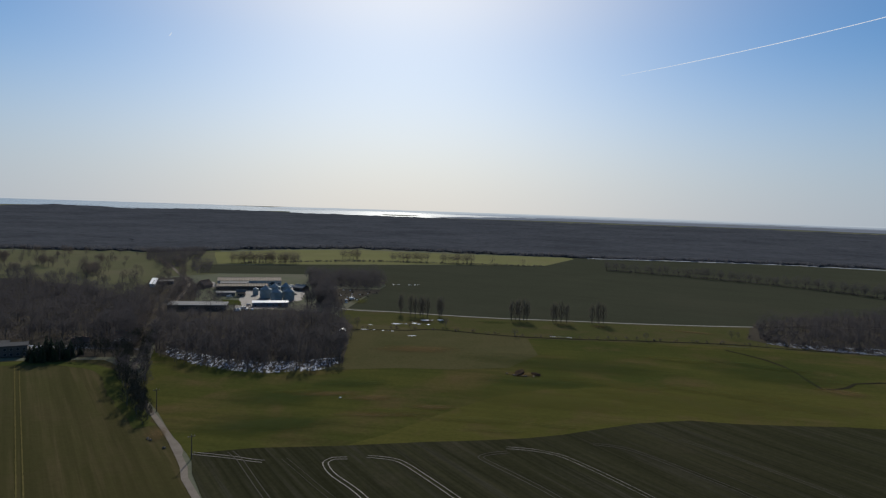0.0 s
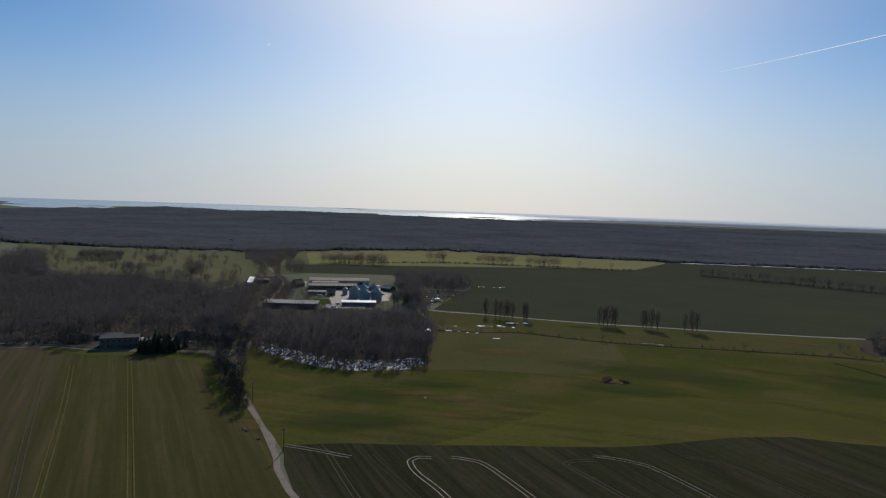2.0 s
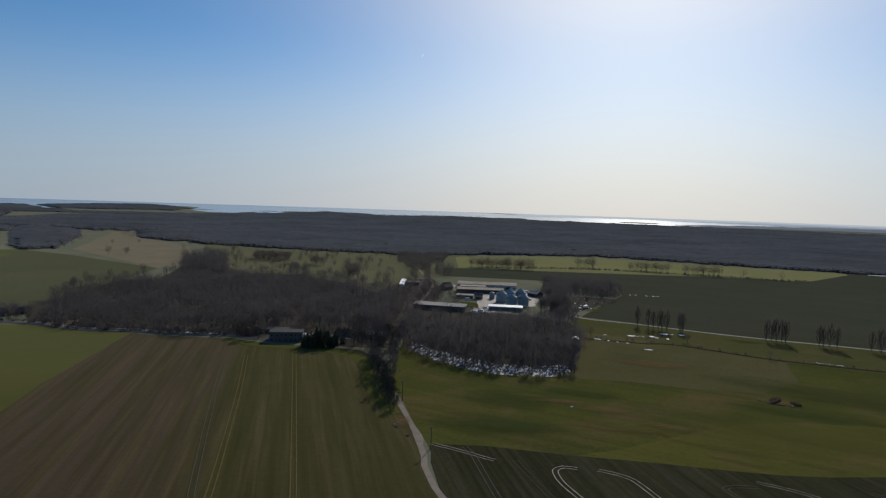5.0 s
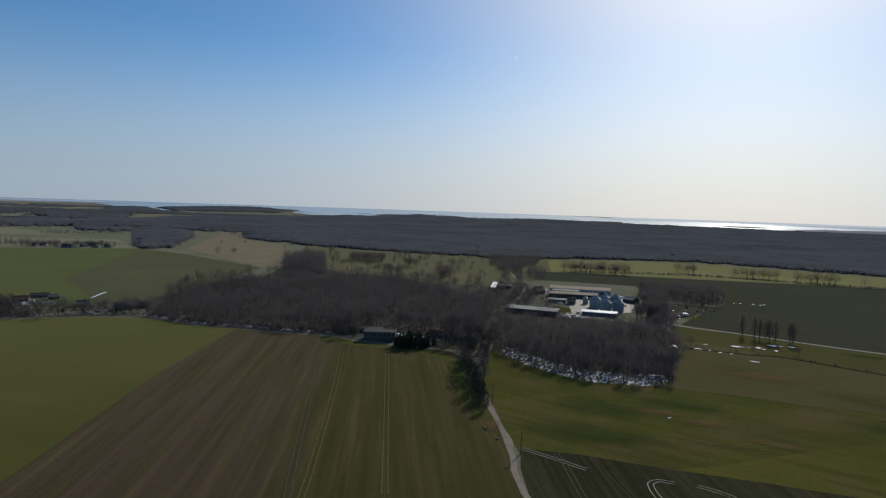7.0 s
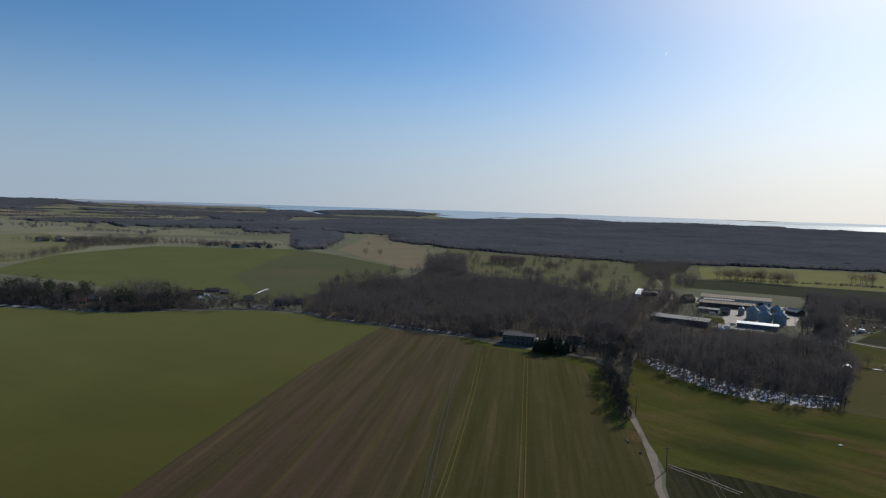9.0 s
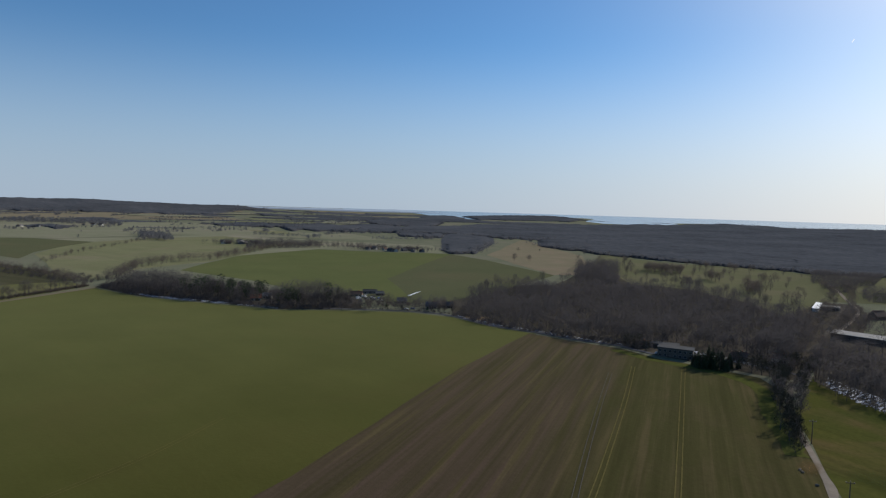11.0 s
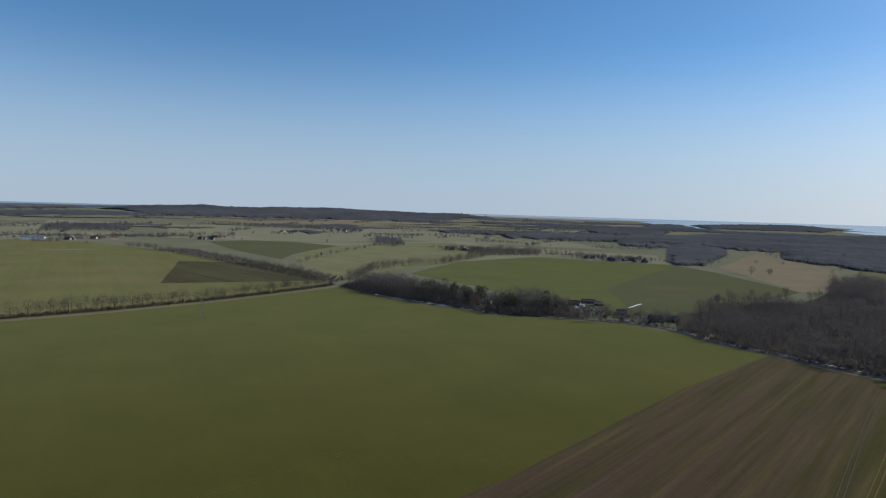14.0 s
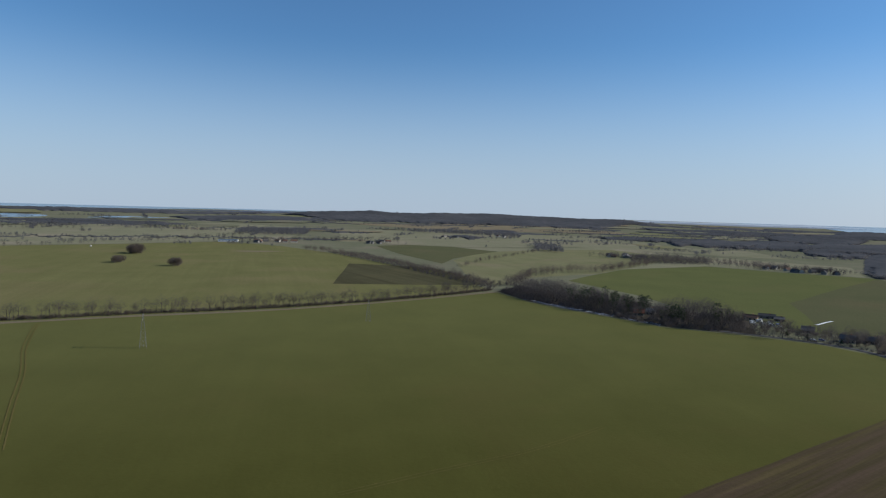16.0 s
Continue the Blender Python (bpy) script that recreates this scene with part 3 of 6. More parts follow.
def pine_data(seed, h=17.0, spread=3.4, clumps=26, width=0.38):
    rng = random.Random(seed)
    tv, tf, cv, cf = [], [], [], []
    axis = [Vector((rng.uniform(-0.3, 0.3) * t, rng.uniform(-0.3, 0.3) * t, -0.3 + h * 0.96 * t)) for t in (0, 0.33, 0.66, 1)]
    tube(tv, tf, axis, [0.3, 0.24, 0.15, 0.04], 6)
    for i in range(clumps):
        t = 0.38 + 0.62 * (i + rng.random()) / clumps
        a = i * 2.4 + rng.uniform(-0.4, 0.4)
        reach = spread * (0.35 + 0.75 * math.sin(math.pi * min(1, (t - 0.38) / 0.62) ** 1.3)) * rng.uniform(0.5, 1.1)
        p = axis[0].lerp(axis[3], t)
        c = p + Vector((math.cos(a) * reach, math.sin(a) * reach, rng.uniform(-0.2, 0.9)))
        tube(tv, tf, [p, c], [0.07, 0.03], 3)
        for _ in range(22):
            d = Vector((rng.gauss(0, 1), rng.gauss(0, 1), rng.gauss(0.25, 0.55))).normalized()
            sliver(cv, cf, c + d * rng.uniform(0, 0.5), d, rng.uniform(0.5, 1.2), width * rng.uniform(0.7, 1.3), rng)
    return (tv, tf), (cv, cf)


def spruce_data(seed, h=11.0, spread=3.9, width=0.5):
    rng = random.Random(seed)
    tv, tf, cv, cf = [], [], [], []
    tube(tv, tf, [Vector((0, 0, -0.2)), Vector((0, 0, h))], [0.2, 0.03], 6)
    for i in range(1100):
        t = 1 - math.sqrt(rng.random()) * 0.95
        a = rng.uniform(0, math.tau)
        reach = spread * (1 - t ** 1.8) * rng.uniform(0.6, 1.1)
        d = Vector((math.cos(a), math.sin(a), rng.uniform(-0.45, -0.05))).normalized()
        sliver(cv, cf, Vector((0, 0, h * t + 0.4)) + d * (reach * rng.uniform(0.0, 0.55)), d, max(0.5, reach * 0.6), width * rng.uniform(0.7, 1.5), rng)
    return (tv, tf), (cv, cf)


def bush_data(seed, h=3.0, spread=1.8, twigs=170, width=0.11):
    rng = random.Random(seed)
    tv, tf, cv, cf = [], [], [], []
    for i in range(6):
        a = i * 1.05 + rng.uniform(-0.3, 0.3)
        e = Vector((math.cos(a) * spread * 0.6, math.sin(a) * spread * 0.6, h * rng.uniform(0.6, 0.9)))
        tube(tv, tf, [Vector((0, 0, -0.1)), e * 0.5 + Vector((0, 0, 0.2)), e], [0.07, 0.05, 0.02], 3)
    for _ in range(twigs):
        a, t = rng.uniform(0, math.tau), math.sqrt(rng.random())
        p = Vector((math.cos(a) * spread * t * 0.8, math.sin(a) * spread * t * 0.8, h * rng.uniform(0.15, 0.8) * (1.1 - 0.4 * t)))
        d = (Vector((p.x, p.y, 0.6)).normalized() + Vector((rng.uniform(-1, 1), rng.uniform(-1, 1), rng.uniform(-0.2, 1)))).normalized()
        sliver(cv, cf, p, d, rng.uniform(0.4, 1.0), width * rng.uniform(0.7, 1.4), rng)
    return (tv, tf), (cv, cf)


class Planter:
    """Builds each kind of tree once with its parts, then copies it."""

    def __init__(self, name, label, category, datas, bark, leaf):
        self.name, self.label, self.category, self.datas, self.bark, self.leaf = name, label, category, datas, bark, leaf
        self.made = [None] * len(datas)
        self.count = 0

    def plant(self, x, y, scale=1.0, turn=0.0, group="", label="", wide=1.0):
        i = self.count % len(self.datas)
        self.count += 1
        m = Matrix.Translation((x, y, rise(x, y))) @ Matrix.Rotation(turn, 4, "Z") @ Matrix.Diagonal((scale * wide, scale * wide, scale, 1))
        if self.made[i] is None:
            ob = tagged(new(self.name), self.label, self.category)
            (tv, tf), (cv, cf) = self.datas[i]
            link("trunk", tv, tf, self.bark, ob, smooth=True)
            link("crown", cv, cf, self.leaf, ob)
            ob.matrix_basis = m
            self.made[i] = ob
        else:
            ob = copy_thing(self.made[i], m)
            ob.scale = m.to_scale()
        return tagged(ob, label, "", group)


def raw(data):
    """Trunk and crown as one set of triangles, for stands too large to count."""
    (tv, tf), (cv, cf) = data
    faces = []
    for f in [tuple(f) for f in tf] + [tuple(k + len(tv) for k in f) for f in cf]:
        faces.append(f[:3])
        if len(f) == 4:
            faces.append((f[0], f[2], f[3]))
    return np.array(tv + cv), np.array(faces)


def stand(name, spots, datas, material, label, category, parent=None, tall=1.0):
    """A wood as one mesh of many trees: spots of (x, y, scale, turn)."""
    vs, fs, base = [], [], 0
    for i, (x, y, s, a) in enumerate(spots):
        v, f = datas[i % len(datas)]
        c, n = math.cos(a) * s, math.sin(a) * s
        vs.append(np.stack([v[:, 0] * c - v[:, 1] * n + x, v[:, 0] * n + v[:, 1] * c + y, v[:, 2] * s * tall + rise(x, y)], 1))
        fs.append(f + base)
        base += len(v)
    v, f = np.concatenate(vs), np.concatenate(fs)
    me = bpy.data.meshes.new(name)
    me.vertices.add(len(v))
    me.vertices.foreach_set("co", v.ravel())
    me.loops.add(f.size)
    me.loops.foreach_set("vertex_index", f.ravel())
    me.polygons.add(len(f))
    me.polygons.foreach_set("loop_start", np.arange(0, f.size, 3))
    me.update(calc_edges=True)
    me.materials.append(material)
    return tagged(new(name, me), label, category, "", "stuff")


def inside(x, y, poly):
    hit = False
    for (x1, y1), (x2, y2) in zip(poly, poly[1:] + poly[:1]):
        if (y1 > y) != (y2 > y) and x < (x2 - x1) * (y - y1) / (y2 - y1) + x1:
            hit = not hit
    return hit


def spread_in(outline, gap, seed, jitter=0.42):
    """Uneven spots inside an outline of (heading, distance), nearest to the eye first."""
    rng = random.Random(seed)
    poly = [P(*p) for p in outline]
    x0, x1, y0, y1 = min(p[0] for p in poly), max(p[0] for p in poly), min(p[1] for p in poly), max(p[1] for p in poly)
    out = []
    for i in range(int((x1 - x0) / gap) + 1):
        for j in range(int((y1 - y0) / gap) + 1):
            x, y = x0 + (i + 0.5 * (j % 2) + rng.uniform(-jitter, jitter)) * gap, y0 + (j + rng.uniform(-jitter, jitter)) * gap
            if inside(x, y, poly):
                out.append((x, y))
    return sorted(out, key=lambda p: math.hypot(*p))


def along(line, gap, seed, side=1.0):
    rng = random.Random(seed)
    out = []
    pts = [P(*p) for p in line]
    for p, q in zip(pts, pts[1:]):
        n = max(1, int(math.dist(p, q) / gap))
        for j in range(n):
            t = (j + rng.uniform(0, 0.8)) / n
            out.append((p[0] + (q[0] - p[0]) * t + rng.uniform(-side, side), p[1] + (q[1] - p[1]) * t + rng.uniform(-side, side)))
    return out


R0 = random.Random(11)
bare = Planter("bare_tree", "leafless grey-brown broadleaf tree in a wood", "tree", [bare_tree_data(i, 12.5 + (i % 3) * 1.2, 4.4 + 0.5 * (i % 2)) for i in range(8)], M_BARK, M_TWIG)
park = Planter("park_tree", "broad leafless tree standing in open pasture", "tree", [bare_tree_data(40 + i, 12.5, 5.4, 700, 0.12, 12, 0.22, 0.4) for i in range(4)], M_BARK, M_TWIG2)
poplar = Planter("poplar", "tall slim leafless poplar beside the gravel track", "tree", [bare_tree_data(60 + i, 15.5, 2.1, 560, 0.065, 16, 0.05, 0.48, 0.009) for i in range(4)], M_BARK, M_TWIG2)
pine = Planter("pine_tree", "dark green pine among bare trees", "tree", [pine_data(70 + i, 15 + i) for i in range(4)], M_BARK, M_NEEDLE)
ivy = Planter("ivy_tree", "dark ivy-clad leafless tree beside the lane", "tree", [bare_tree_data(30 + i, 12.5 + i, 4.4, 1100, 0.14, 12, 0.15, 0.42) for i in range(4)], M_BARK, M_IVY)
spruce = Planter("spruce_tree", "dense dark spruce beside the housing block", "tree", [spruce_data(80 + i, 11 + i) for i in range(3)], M_BARK, M_NEEDLE)
bush = Planter("bush", "low bare brown thorn bush", "bush", [bush_data(90 + i, 3 + 0.4 * i, 1.9 + 0.2 * i) for i in range(4)], M_BARK, M_TWIG2)


def far_crown_data(seed, h=11.5, spread=4.4, sprays=30):
    """A far bare tree: a domed crown of large loose sprays."""
    rng = random.Random(seed)
    vs, fs = [], []
    for i in range(sprays):
        u, a = rng.uniform(-0.7, 1.0), rng.uniform(0, math.tau)
        ring = math.sqrt(1 - u * u) * rng.uniform(0.55, 1.0)
        p = Vector((math.cos(a) * ring * spread, math.sin(a) * ring * spread, h * 0.56 + u * h * 0.42))
        d = Vector((math.cos(a) * ring * 0.6 + rng.uniform(-0.5, 0.5), math.sin(a) * ring * 0.6 + rng.uniform(-0.5, 0.5), rng.uniform(0.2, 1.0))).normalized()
        sliver(vs, fs, p - d, d, rng.uniform(2.2, 3.8), rng.uniform(1.0, 2.0), rng)
    return (vs, fs), ([], [])


copse_tree = Planter("thicket_tree", "dense bare tree branching from the ground", "tree", [bare_tree_data(34 + i, 11.5, 5.2, 620, 0.24, 10, 0.06, 0.47) for i in range(3)], M_BARK, M_TWIG2)
FAR_RAW = [raw(far_crown_data(120 + i)) for i in range(6)]
MID_RAW = [raw(lite_tree_data(140 + i, 13.2, 4.9, 290, 0.15, 3, 0.38)) for i in range(7)]
ROW_RAW = [raw(lite_tree_data(180 + i, 12.5, 4.4, 320, 0.19, 4, 0.45)) for i in range(5)]
UNDER_RAW = [raw((([], []), bush_data(170 + i, 3.2, 2.1, 42, 0.3)[1])) for i in range(4)]
BUSH_RAW = [raw(bush_data(160 + i, 3.2, 2.0, 45, 0.3)) for i in range(3)]


def wood(outline, gap, seed, group, label, things=300, planter=bare, size=1.0, mixed=None, share=0.0, under=1.0):
    """A wood: its nearer trees as things, the rest of it as one stand."""
    rng = random.Random(seed)
    spots = spread_in(outline, gap, seed)
    for x, y in spots[:things]:
        k = mixed if mixed and rng.random() < share else planter
        k.plant(x, y, size * rng.uniform(0.6, 1.14) * (1 + 0.35 * noise.noise((x / 38, y / 38, seed))), rng.uniform(0, 6.28), group)
    rest = [(x, y, size * rng.uniform(0.6, 1.16) * (1 + 0.4 * noise.noise((x / 38, y / 38, seed))), rng.uniform(0, 6.28)) for x, y in spots[things:] if noise.noise((x / 26, y / 26, seed + 9)) > -0.3]
    if rest:
        stand("wood", rest, MID_RAW, M_TWIG, label, "wood")
    under = [(x, y, size * rng.uniform(0.8, 2.0), rng.uniform(0, 6.28)) for x, y in spread_in([(a, r + (7 if r < 430 else 0)) for a, r in outline], gap * 0.95 / under, seed + 500)]
    stand("underwood", under, UNDER_RAW, M_TWIG, "bare brushwood growing beneath the " + label.split(" at ")[0], "scrub")


# the copse with snow under its edge, beside the farm
COPSE = [(24.2, 406), (21.3, 376), (18.6, 360), (15.3, 351), (10.9, 352), (8.7, 363), (8.4, 420), (8.2, 470), (10.2, 505), (13, 515), (17.7, 495), (19, 505), (23.2, 505), (24.3, 470)]
sheet("ground_copse", [(24.2, 405), (21.3, 374), (18.6, 358), (15.3, 348), (10.9, 351), (8.6, 362), (8.2, 420), (7.8, 480), (9.5, 530), (13.3, 548), (23.6, 560), (24.4, 470)], M_LITTER, 0.26, "brown leaf litter under the copse", "ground", 8, 1.5)
wood(COPSE, 6.8, 1, "trees of the farm copse", "bare trees at the back of the copse", 90)
stand("copse_edge", [(x, y, R0.uniform(0.4, 0.8), R0.uniform(0, 6)) for x, y in along([(23.8, 402), (21.3, 372), (18.6, 356), (15.3, 346), (10.9, 348), (8.8, 358)], 2.2, 52, 5)], [raw(lite_tree_data(190 + i, 13, 3.0, 120, 0.1, 6, 0.4)) for i in range(3)], M_TWIG, "slim young trees along the copse edge", "tree group")
# scrub and trees beside the farm
wood([(9.2, 552), (9.6, 600), (9.7, 690), (5.4, 690), (4.9, 750), (6, 800), (11.6, 815), (11.8, 720), (11.2, 660), (10.9, 600), (12.0, 552)], 7.0, 2, "trees east of the farm", "bare trees beyond the farmyard", 15, size=1.18)
wood([(21.4, 835), (20.0, 830), (19.8, 970), (21.4, 980)], 9, 35, "trees behind the farm", "bare trees behind the farm", 0, size=0.85)
# the large wood behind the brown field
sheet("ground_wood", [(54.1, 528), (50.4, 492), (46.6, 472), (42.9, 452), (39, 442), (36.2, 425), (28, 402), (25, 400), (24.7, 560), (25.5, 640), (29.3, 735), (34, 825), (38.4, 840), (41.5, 1100), (44.9, 780), (49.6, 760), (54.1, 610)], M_LITTER, 0.2, "brown leaf litter under the large wood", "ground", 10, 2)
wood([(53.4, 532), (50.4, 499), (46.6, 481), (42.9, 462), (39, 452), (37.2, 448), (36.2, 466), (32, 462), (28, 440), (26, 425), (25.2, 600), (29.3, 725), (34, 790), (38.4, 800), (44.9, 760), (49.0, 735), (52, 640)], 7.6, 3, "trees of the large wood", "wide leafless wood behind the brown field", 60)
wood([(43.2, 780), (39.6, 800), (39.5, 1000), (39.7, 1080), (42.7, 1085), (43.1, 1000)], 8.0, 4, "trees of the wood's spur", "tongue of bare wood", 0, size=1.15)
sheet("ground_lane_wood", [(27.5, 425), (24.4, 440), (23.2, 505), (21.4, 570), (20.9, 700), (21.6, 800), (24.4, 790), (25.4, 700), (26.6, 640), (27.5, 600)], M_LITTER, 0.23, "brown litter beneath trees along the upper lane", "ground", 8, 2)
# trees round the lane, between the copse and the large wood
wood([(26.6, 432), (24.8, 446), (24.5, 640), (25.2, 720), (27, 650), (27.6, 500)], 8.0, 12, "trees by the upper lane", "bare trees along the upper lane", 0, size=0.9)
wood([(23.2, 510), (22.7, 640), (22.0, 720), (21.0, 720), (21.0, 620), (23.0, 590)], 9.5, 13, "trees by the upper lane", "bare trees beside the farm", 0, size=0.85)
wood([(25.4, 470), (24.2, 520), (22.6, 640), (21.6, 700), (22.0, 780), (24.2, 700), (25.6, 560)], 9.0, 15, "trees by the upper lane", "bare trees along the farm lane", 0, size=0.72)
wood([(24.2, 500), (17.5, 500), (12, 518), (9.2, 536), (9.4, 548), (12.5, 540), (17.5, 524), (24.0, 528)], 8.5, 16, "trees before the farm", "bare trees before the farm sheds", 0, size=0.66)
wood([(21.2, 578), (18.6, 585), (18.5, 650), (19.6, 690), (21.2, 690)], 8.0, 17, "trees in the farm", "bare trees among the farm sheds", 0, size=0.68)
wood([(18.8, 528), (12.5, 538), (12.6, 555), (18.6, 548)], 8, 36, "trees in the farm", "bare trees before the silos", 0, size=0.48)
wood([(24.8, 1010), (20.8, 1030), (20.2, 1225), (24.9, 1190)], 7.2, 18, "trees at the forest's foot", "bare trees where the lane meets the forest", 0, size=0.8)
wood([(38.8, 440), (36.6, 432), (36.0, 440), (36.0, 460), (38.6, 460)], 8.0, 19, "trees by the houses", "bare trees round the houses", 0, size=0.8)
wood([(30.2, 412), (27.0, 402), (26.8, 440), (30.2, 450)], 8.5, 34, "trees by the houses", "bare trees round the houses", 0, size=0.75)
wood([(23.6, 900), (22.0, 900), (21.6, 1010), (24.0, 1010)], 7.6, 14, "trees by the upper lane", "bare trees at the forest's foot", 0, size=0.95)
# single trees that stand out along the back of the large wood
for x, y in along([(25.8, 640), (29.3, 742), (34, 828), (38.2, 850)], 8, 37, 14) + along([(43.5, 800), (46, 780), (49.4, 745), (52.2, 650)], 10, 38, 8):
    bare.plant(x, y, R0.uniform(0.6, 1.25), R0.uniform(0, 6), "trees behind the large wood", "leafless tree at the back of the large wood", wide=R0.uniform(0.7, 1.0))
# the mixed wood beside the green field
sheet("ground_mixed_wood", [(83.8, 726), (80.7, 652), (77.2, 614), (73.3, 582), (69.5, 553), (64.2, 549), (62.2, 556), (62.8, 625), (68, 668), (72.8, 690), (77.7, 745), (82, 780)], M_LITTER, 0.22, "brown litter under the mixed wood", "ground", 8, 2)
wood([(83.3, 735), (80.7, 668), (77.2, 630), (74.3, 605), (74.5, 690), (77.7, 725), (81.7, 765)], 6.6, 5, "trees of the mixed wood", "mixed stand of bare trees", 34, size=1.2, mixed=pine, share=0.2)
wood([(74.3, 605), (73.3, 592), (71.5, 580), (70.2, 640), (71.5, 672), (74.5, 690)], 6.8, 6, "trees of the mixed wood", "mixed stand of bare trees", 60, size=1.02, planter=bare, mixed=pine, share=0.45)
wood([(70.6, 572), (69.5, 563), (64.2, 558), (62.8, 566), (63.2, 612), (67, 640), (70, 640)], 6.6, 7, "trees of the mixed wood", "mixed stand of bare trees", 34, size=1.14, mixed=pine, share=0.18)
# brushwood under the edges of the woods
for line, seed in (([(53.6, 529), (50.4, 495), (46.6, 478), (42.9, 459), (39, 449), (37.2, 445)], 51), ([(83.3, 732), (80.7, 664), (77.2, 626), (73.3, 592), (69.5, 560), (64.2, 555)], 53), ([(-26.6, 532), (-29.2, 516), (-35.4, 535)], 54)):
    stand("brushwood", [(x, y, R0.uniform(0.7, 1.7), R0.uniform(0, 6)) for x, y in along(line, 1.5, seed, 6)], BUSH_RAW, M_TWIG, "bare brushwood under the wood's edge", "scrub")
# the wood at the stream
sheet("ground_stream_wood", [(-26.0, 522), (-29.2, 506), (-35.4, 520), (-44, 600), (-44, 760), (-35.2, 748), (-29.1, 660), (-26.4, 600)], M_LITTER, 0.24, "brown litter under the streamside wood", "ground", 8, 2)
wood([(-26.6, 534), (-29.2, 516), (-35.4, 535), (-40, 580), (-40, 720), (-35.2, 735), (-29.1, 650), (-27, 600)], 8.0, 8, "trees of the streamside wood", "bare wood by the stream", 24, size=0.86)

# the dense row along the lane
for x, y in along([(24.9, 286), (25.7, 318)], 4.0, 20, 1.0):
    ivy.plant(x, y, R0.uniform(0.5, 0.7), R0.uniform(0, 6), "trees along the lane", wide=1.2)
for x, y in along([(25.7, 318), (26.5, 350), (26.6, 400), (25.2, 440)], 4.6, 21, 2.2) + along([(24.6, 318), (25.1, 345), (25.0, 400), (24.0, 450)], 7.0, 22, 1.5):
    (ivy if R0.random() < 0.6 else bare).plant(x, y, R0.uniform(0.62, 0.9), R0.uniform(0, 6), "trees along the lane", wide=1.15)
for x, y in along([(24.9, 284), (26.5, 350), (26.6, 400), (25.2, 440)], 5, 27, 2.5):
    bush.plant(x, y, R0.uniform(0.8, 1.4), R0.uniform(0, 6), "bushes along the lane")
for x, y in along([(24.7, 440), (24.8, 540), (23.9, 690), (23.3, 830), (24.1, 1000)], 13, 23, 6) + along([(23.6, 450), (23.3, 540), (22.2, 690), (21.9, 830), (22.6, 990)], 13, 28, 5):
    park.plant(x, y, R0.uniform(0.6, 0.95), R0.uniform(0, 6), "trees along the lane", "leafless tree beside the farm lane")
for az, r, h in [(24.75, 281, 0.5), (25.15, 276, 0.42), (25.6, 289, 0.55), (26.3, 302, 0.6)]:
    ivy.plant(*P(az, r), h, az, "trees along the lane", wide=1.25)
# tall trees between the farm and the storage ground
RT = random.Random(52)
for x, y in spread_in([(8.5, 487), (10.4, 500), (11.0, 590), (11.6, 655), (9.6, 670), (9.5, 600)], 8.5, 91):
    bare.plant(x, y, RT.uniform(0.75, 1.2), RT.uniform(0, 6), "trees beside the farm", "leafless grey-brown tree beside the farm", wide=RT.uniform(0.75, 1.0))
# poplars on the gravel track
for az, r in [(3.5, 533), (2.6, 528), (2.2, 526), (1.75, 522), (1.5, 524), (1.1, 522), (0.0, 526), (-0.15, 523), (-6.5, 522), (-6.9, 524), (-7.25, 523), (-7.6, 524), (-7.9, 522), (-10.2, 526), (-10.5, 524), (-10.9, 524), (-11.4, 522), (-13.6, 530), (-14.2, 529), (-14.55, 531)]:
    poplar.plant(*P(az, r), R0.uniform(1.1, 1.35), R0.uniform(0, 6), "poplars beside the gravel track", wide=1.25)
for az, r, s in [(-24.9, 516, 0.55), (-0.6, 480, 0.6), (-6.9, 455, 0.5), (-18.2, 476, 0.5), (2.6, 470, 0.35), (-25.4, 522, 0.4), (7.4, 470, 0.7), (7.9, 440, 0.6)]:
    park.plant(*P(az, r), s, R0.uniform(0, 6), "trees by the ditch", "small leafless tree beside the ditch")
stand("ditch_scrub", [(x, y, R0.uniform(0.3, 0.9), R0.uniform(0, 6)) for x, y in along([(7, 466), (0.4, 470), (-6.3, 458), (-12.3, 463), (-18.1, 477), (-25.2, 498), (-31.1, 510)], 5, 63, 4)], BUSH_RAW, M_TWIG2, "thin brown scrub along the ditch", "scrub")
# hedge between the far fields
stand("hedgerow", [(x, y, R0.uniform(0.85, 1.5), R0.uniform(0, 6)) for x, y in along([(-14.3, 1040), (-20.5, 1012), (-26.5, 980), (-30.9, 952), (-35.2, 910), (-40, 880)], 4.5, 24, 4)], ROW_RAW, M_TWIG, "row of leafless trees between two fields", "hedgerow")
stand("hedge", [(x, y, R0.uniform(0.8, 1.3), R0.uniform(0, 6)) for x, y in along([(-14.6, 1038), (-20.5, 1012), (-26.5, 980), (-30.9, 952), (-35.2, 910), (-40, 880)], 2.5, 25, 1.5)], BUSH_RAW, M_TWIG, "low brown thorn hedge between the fields", "hedge")
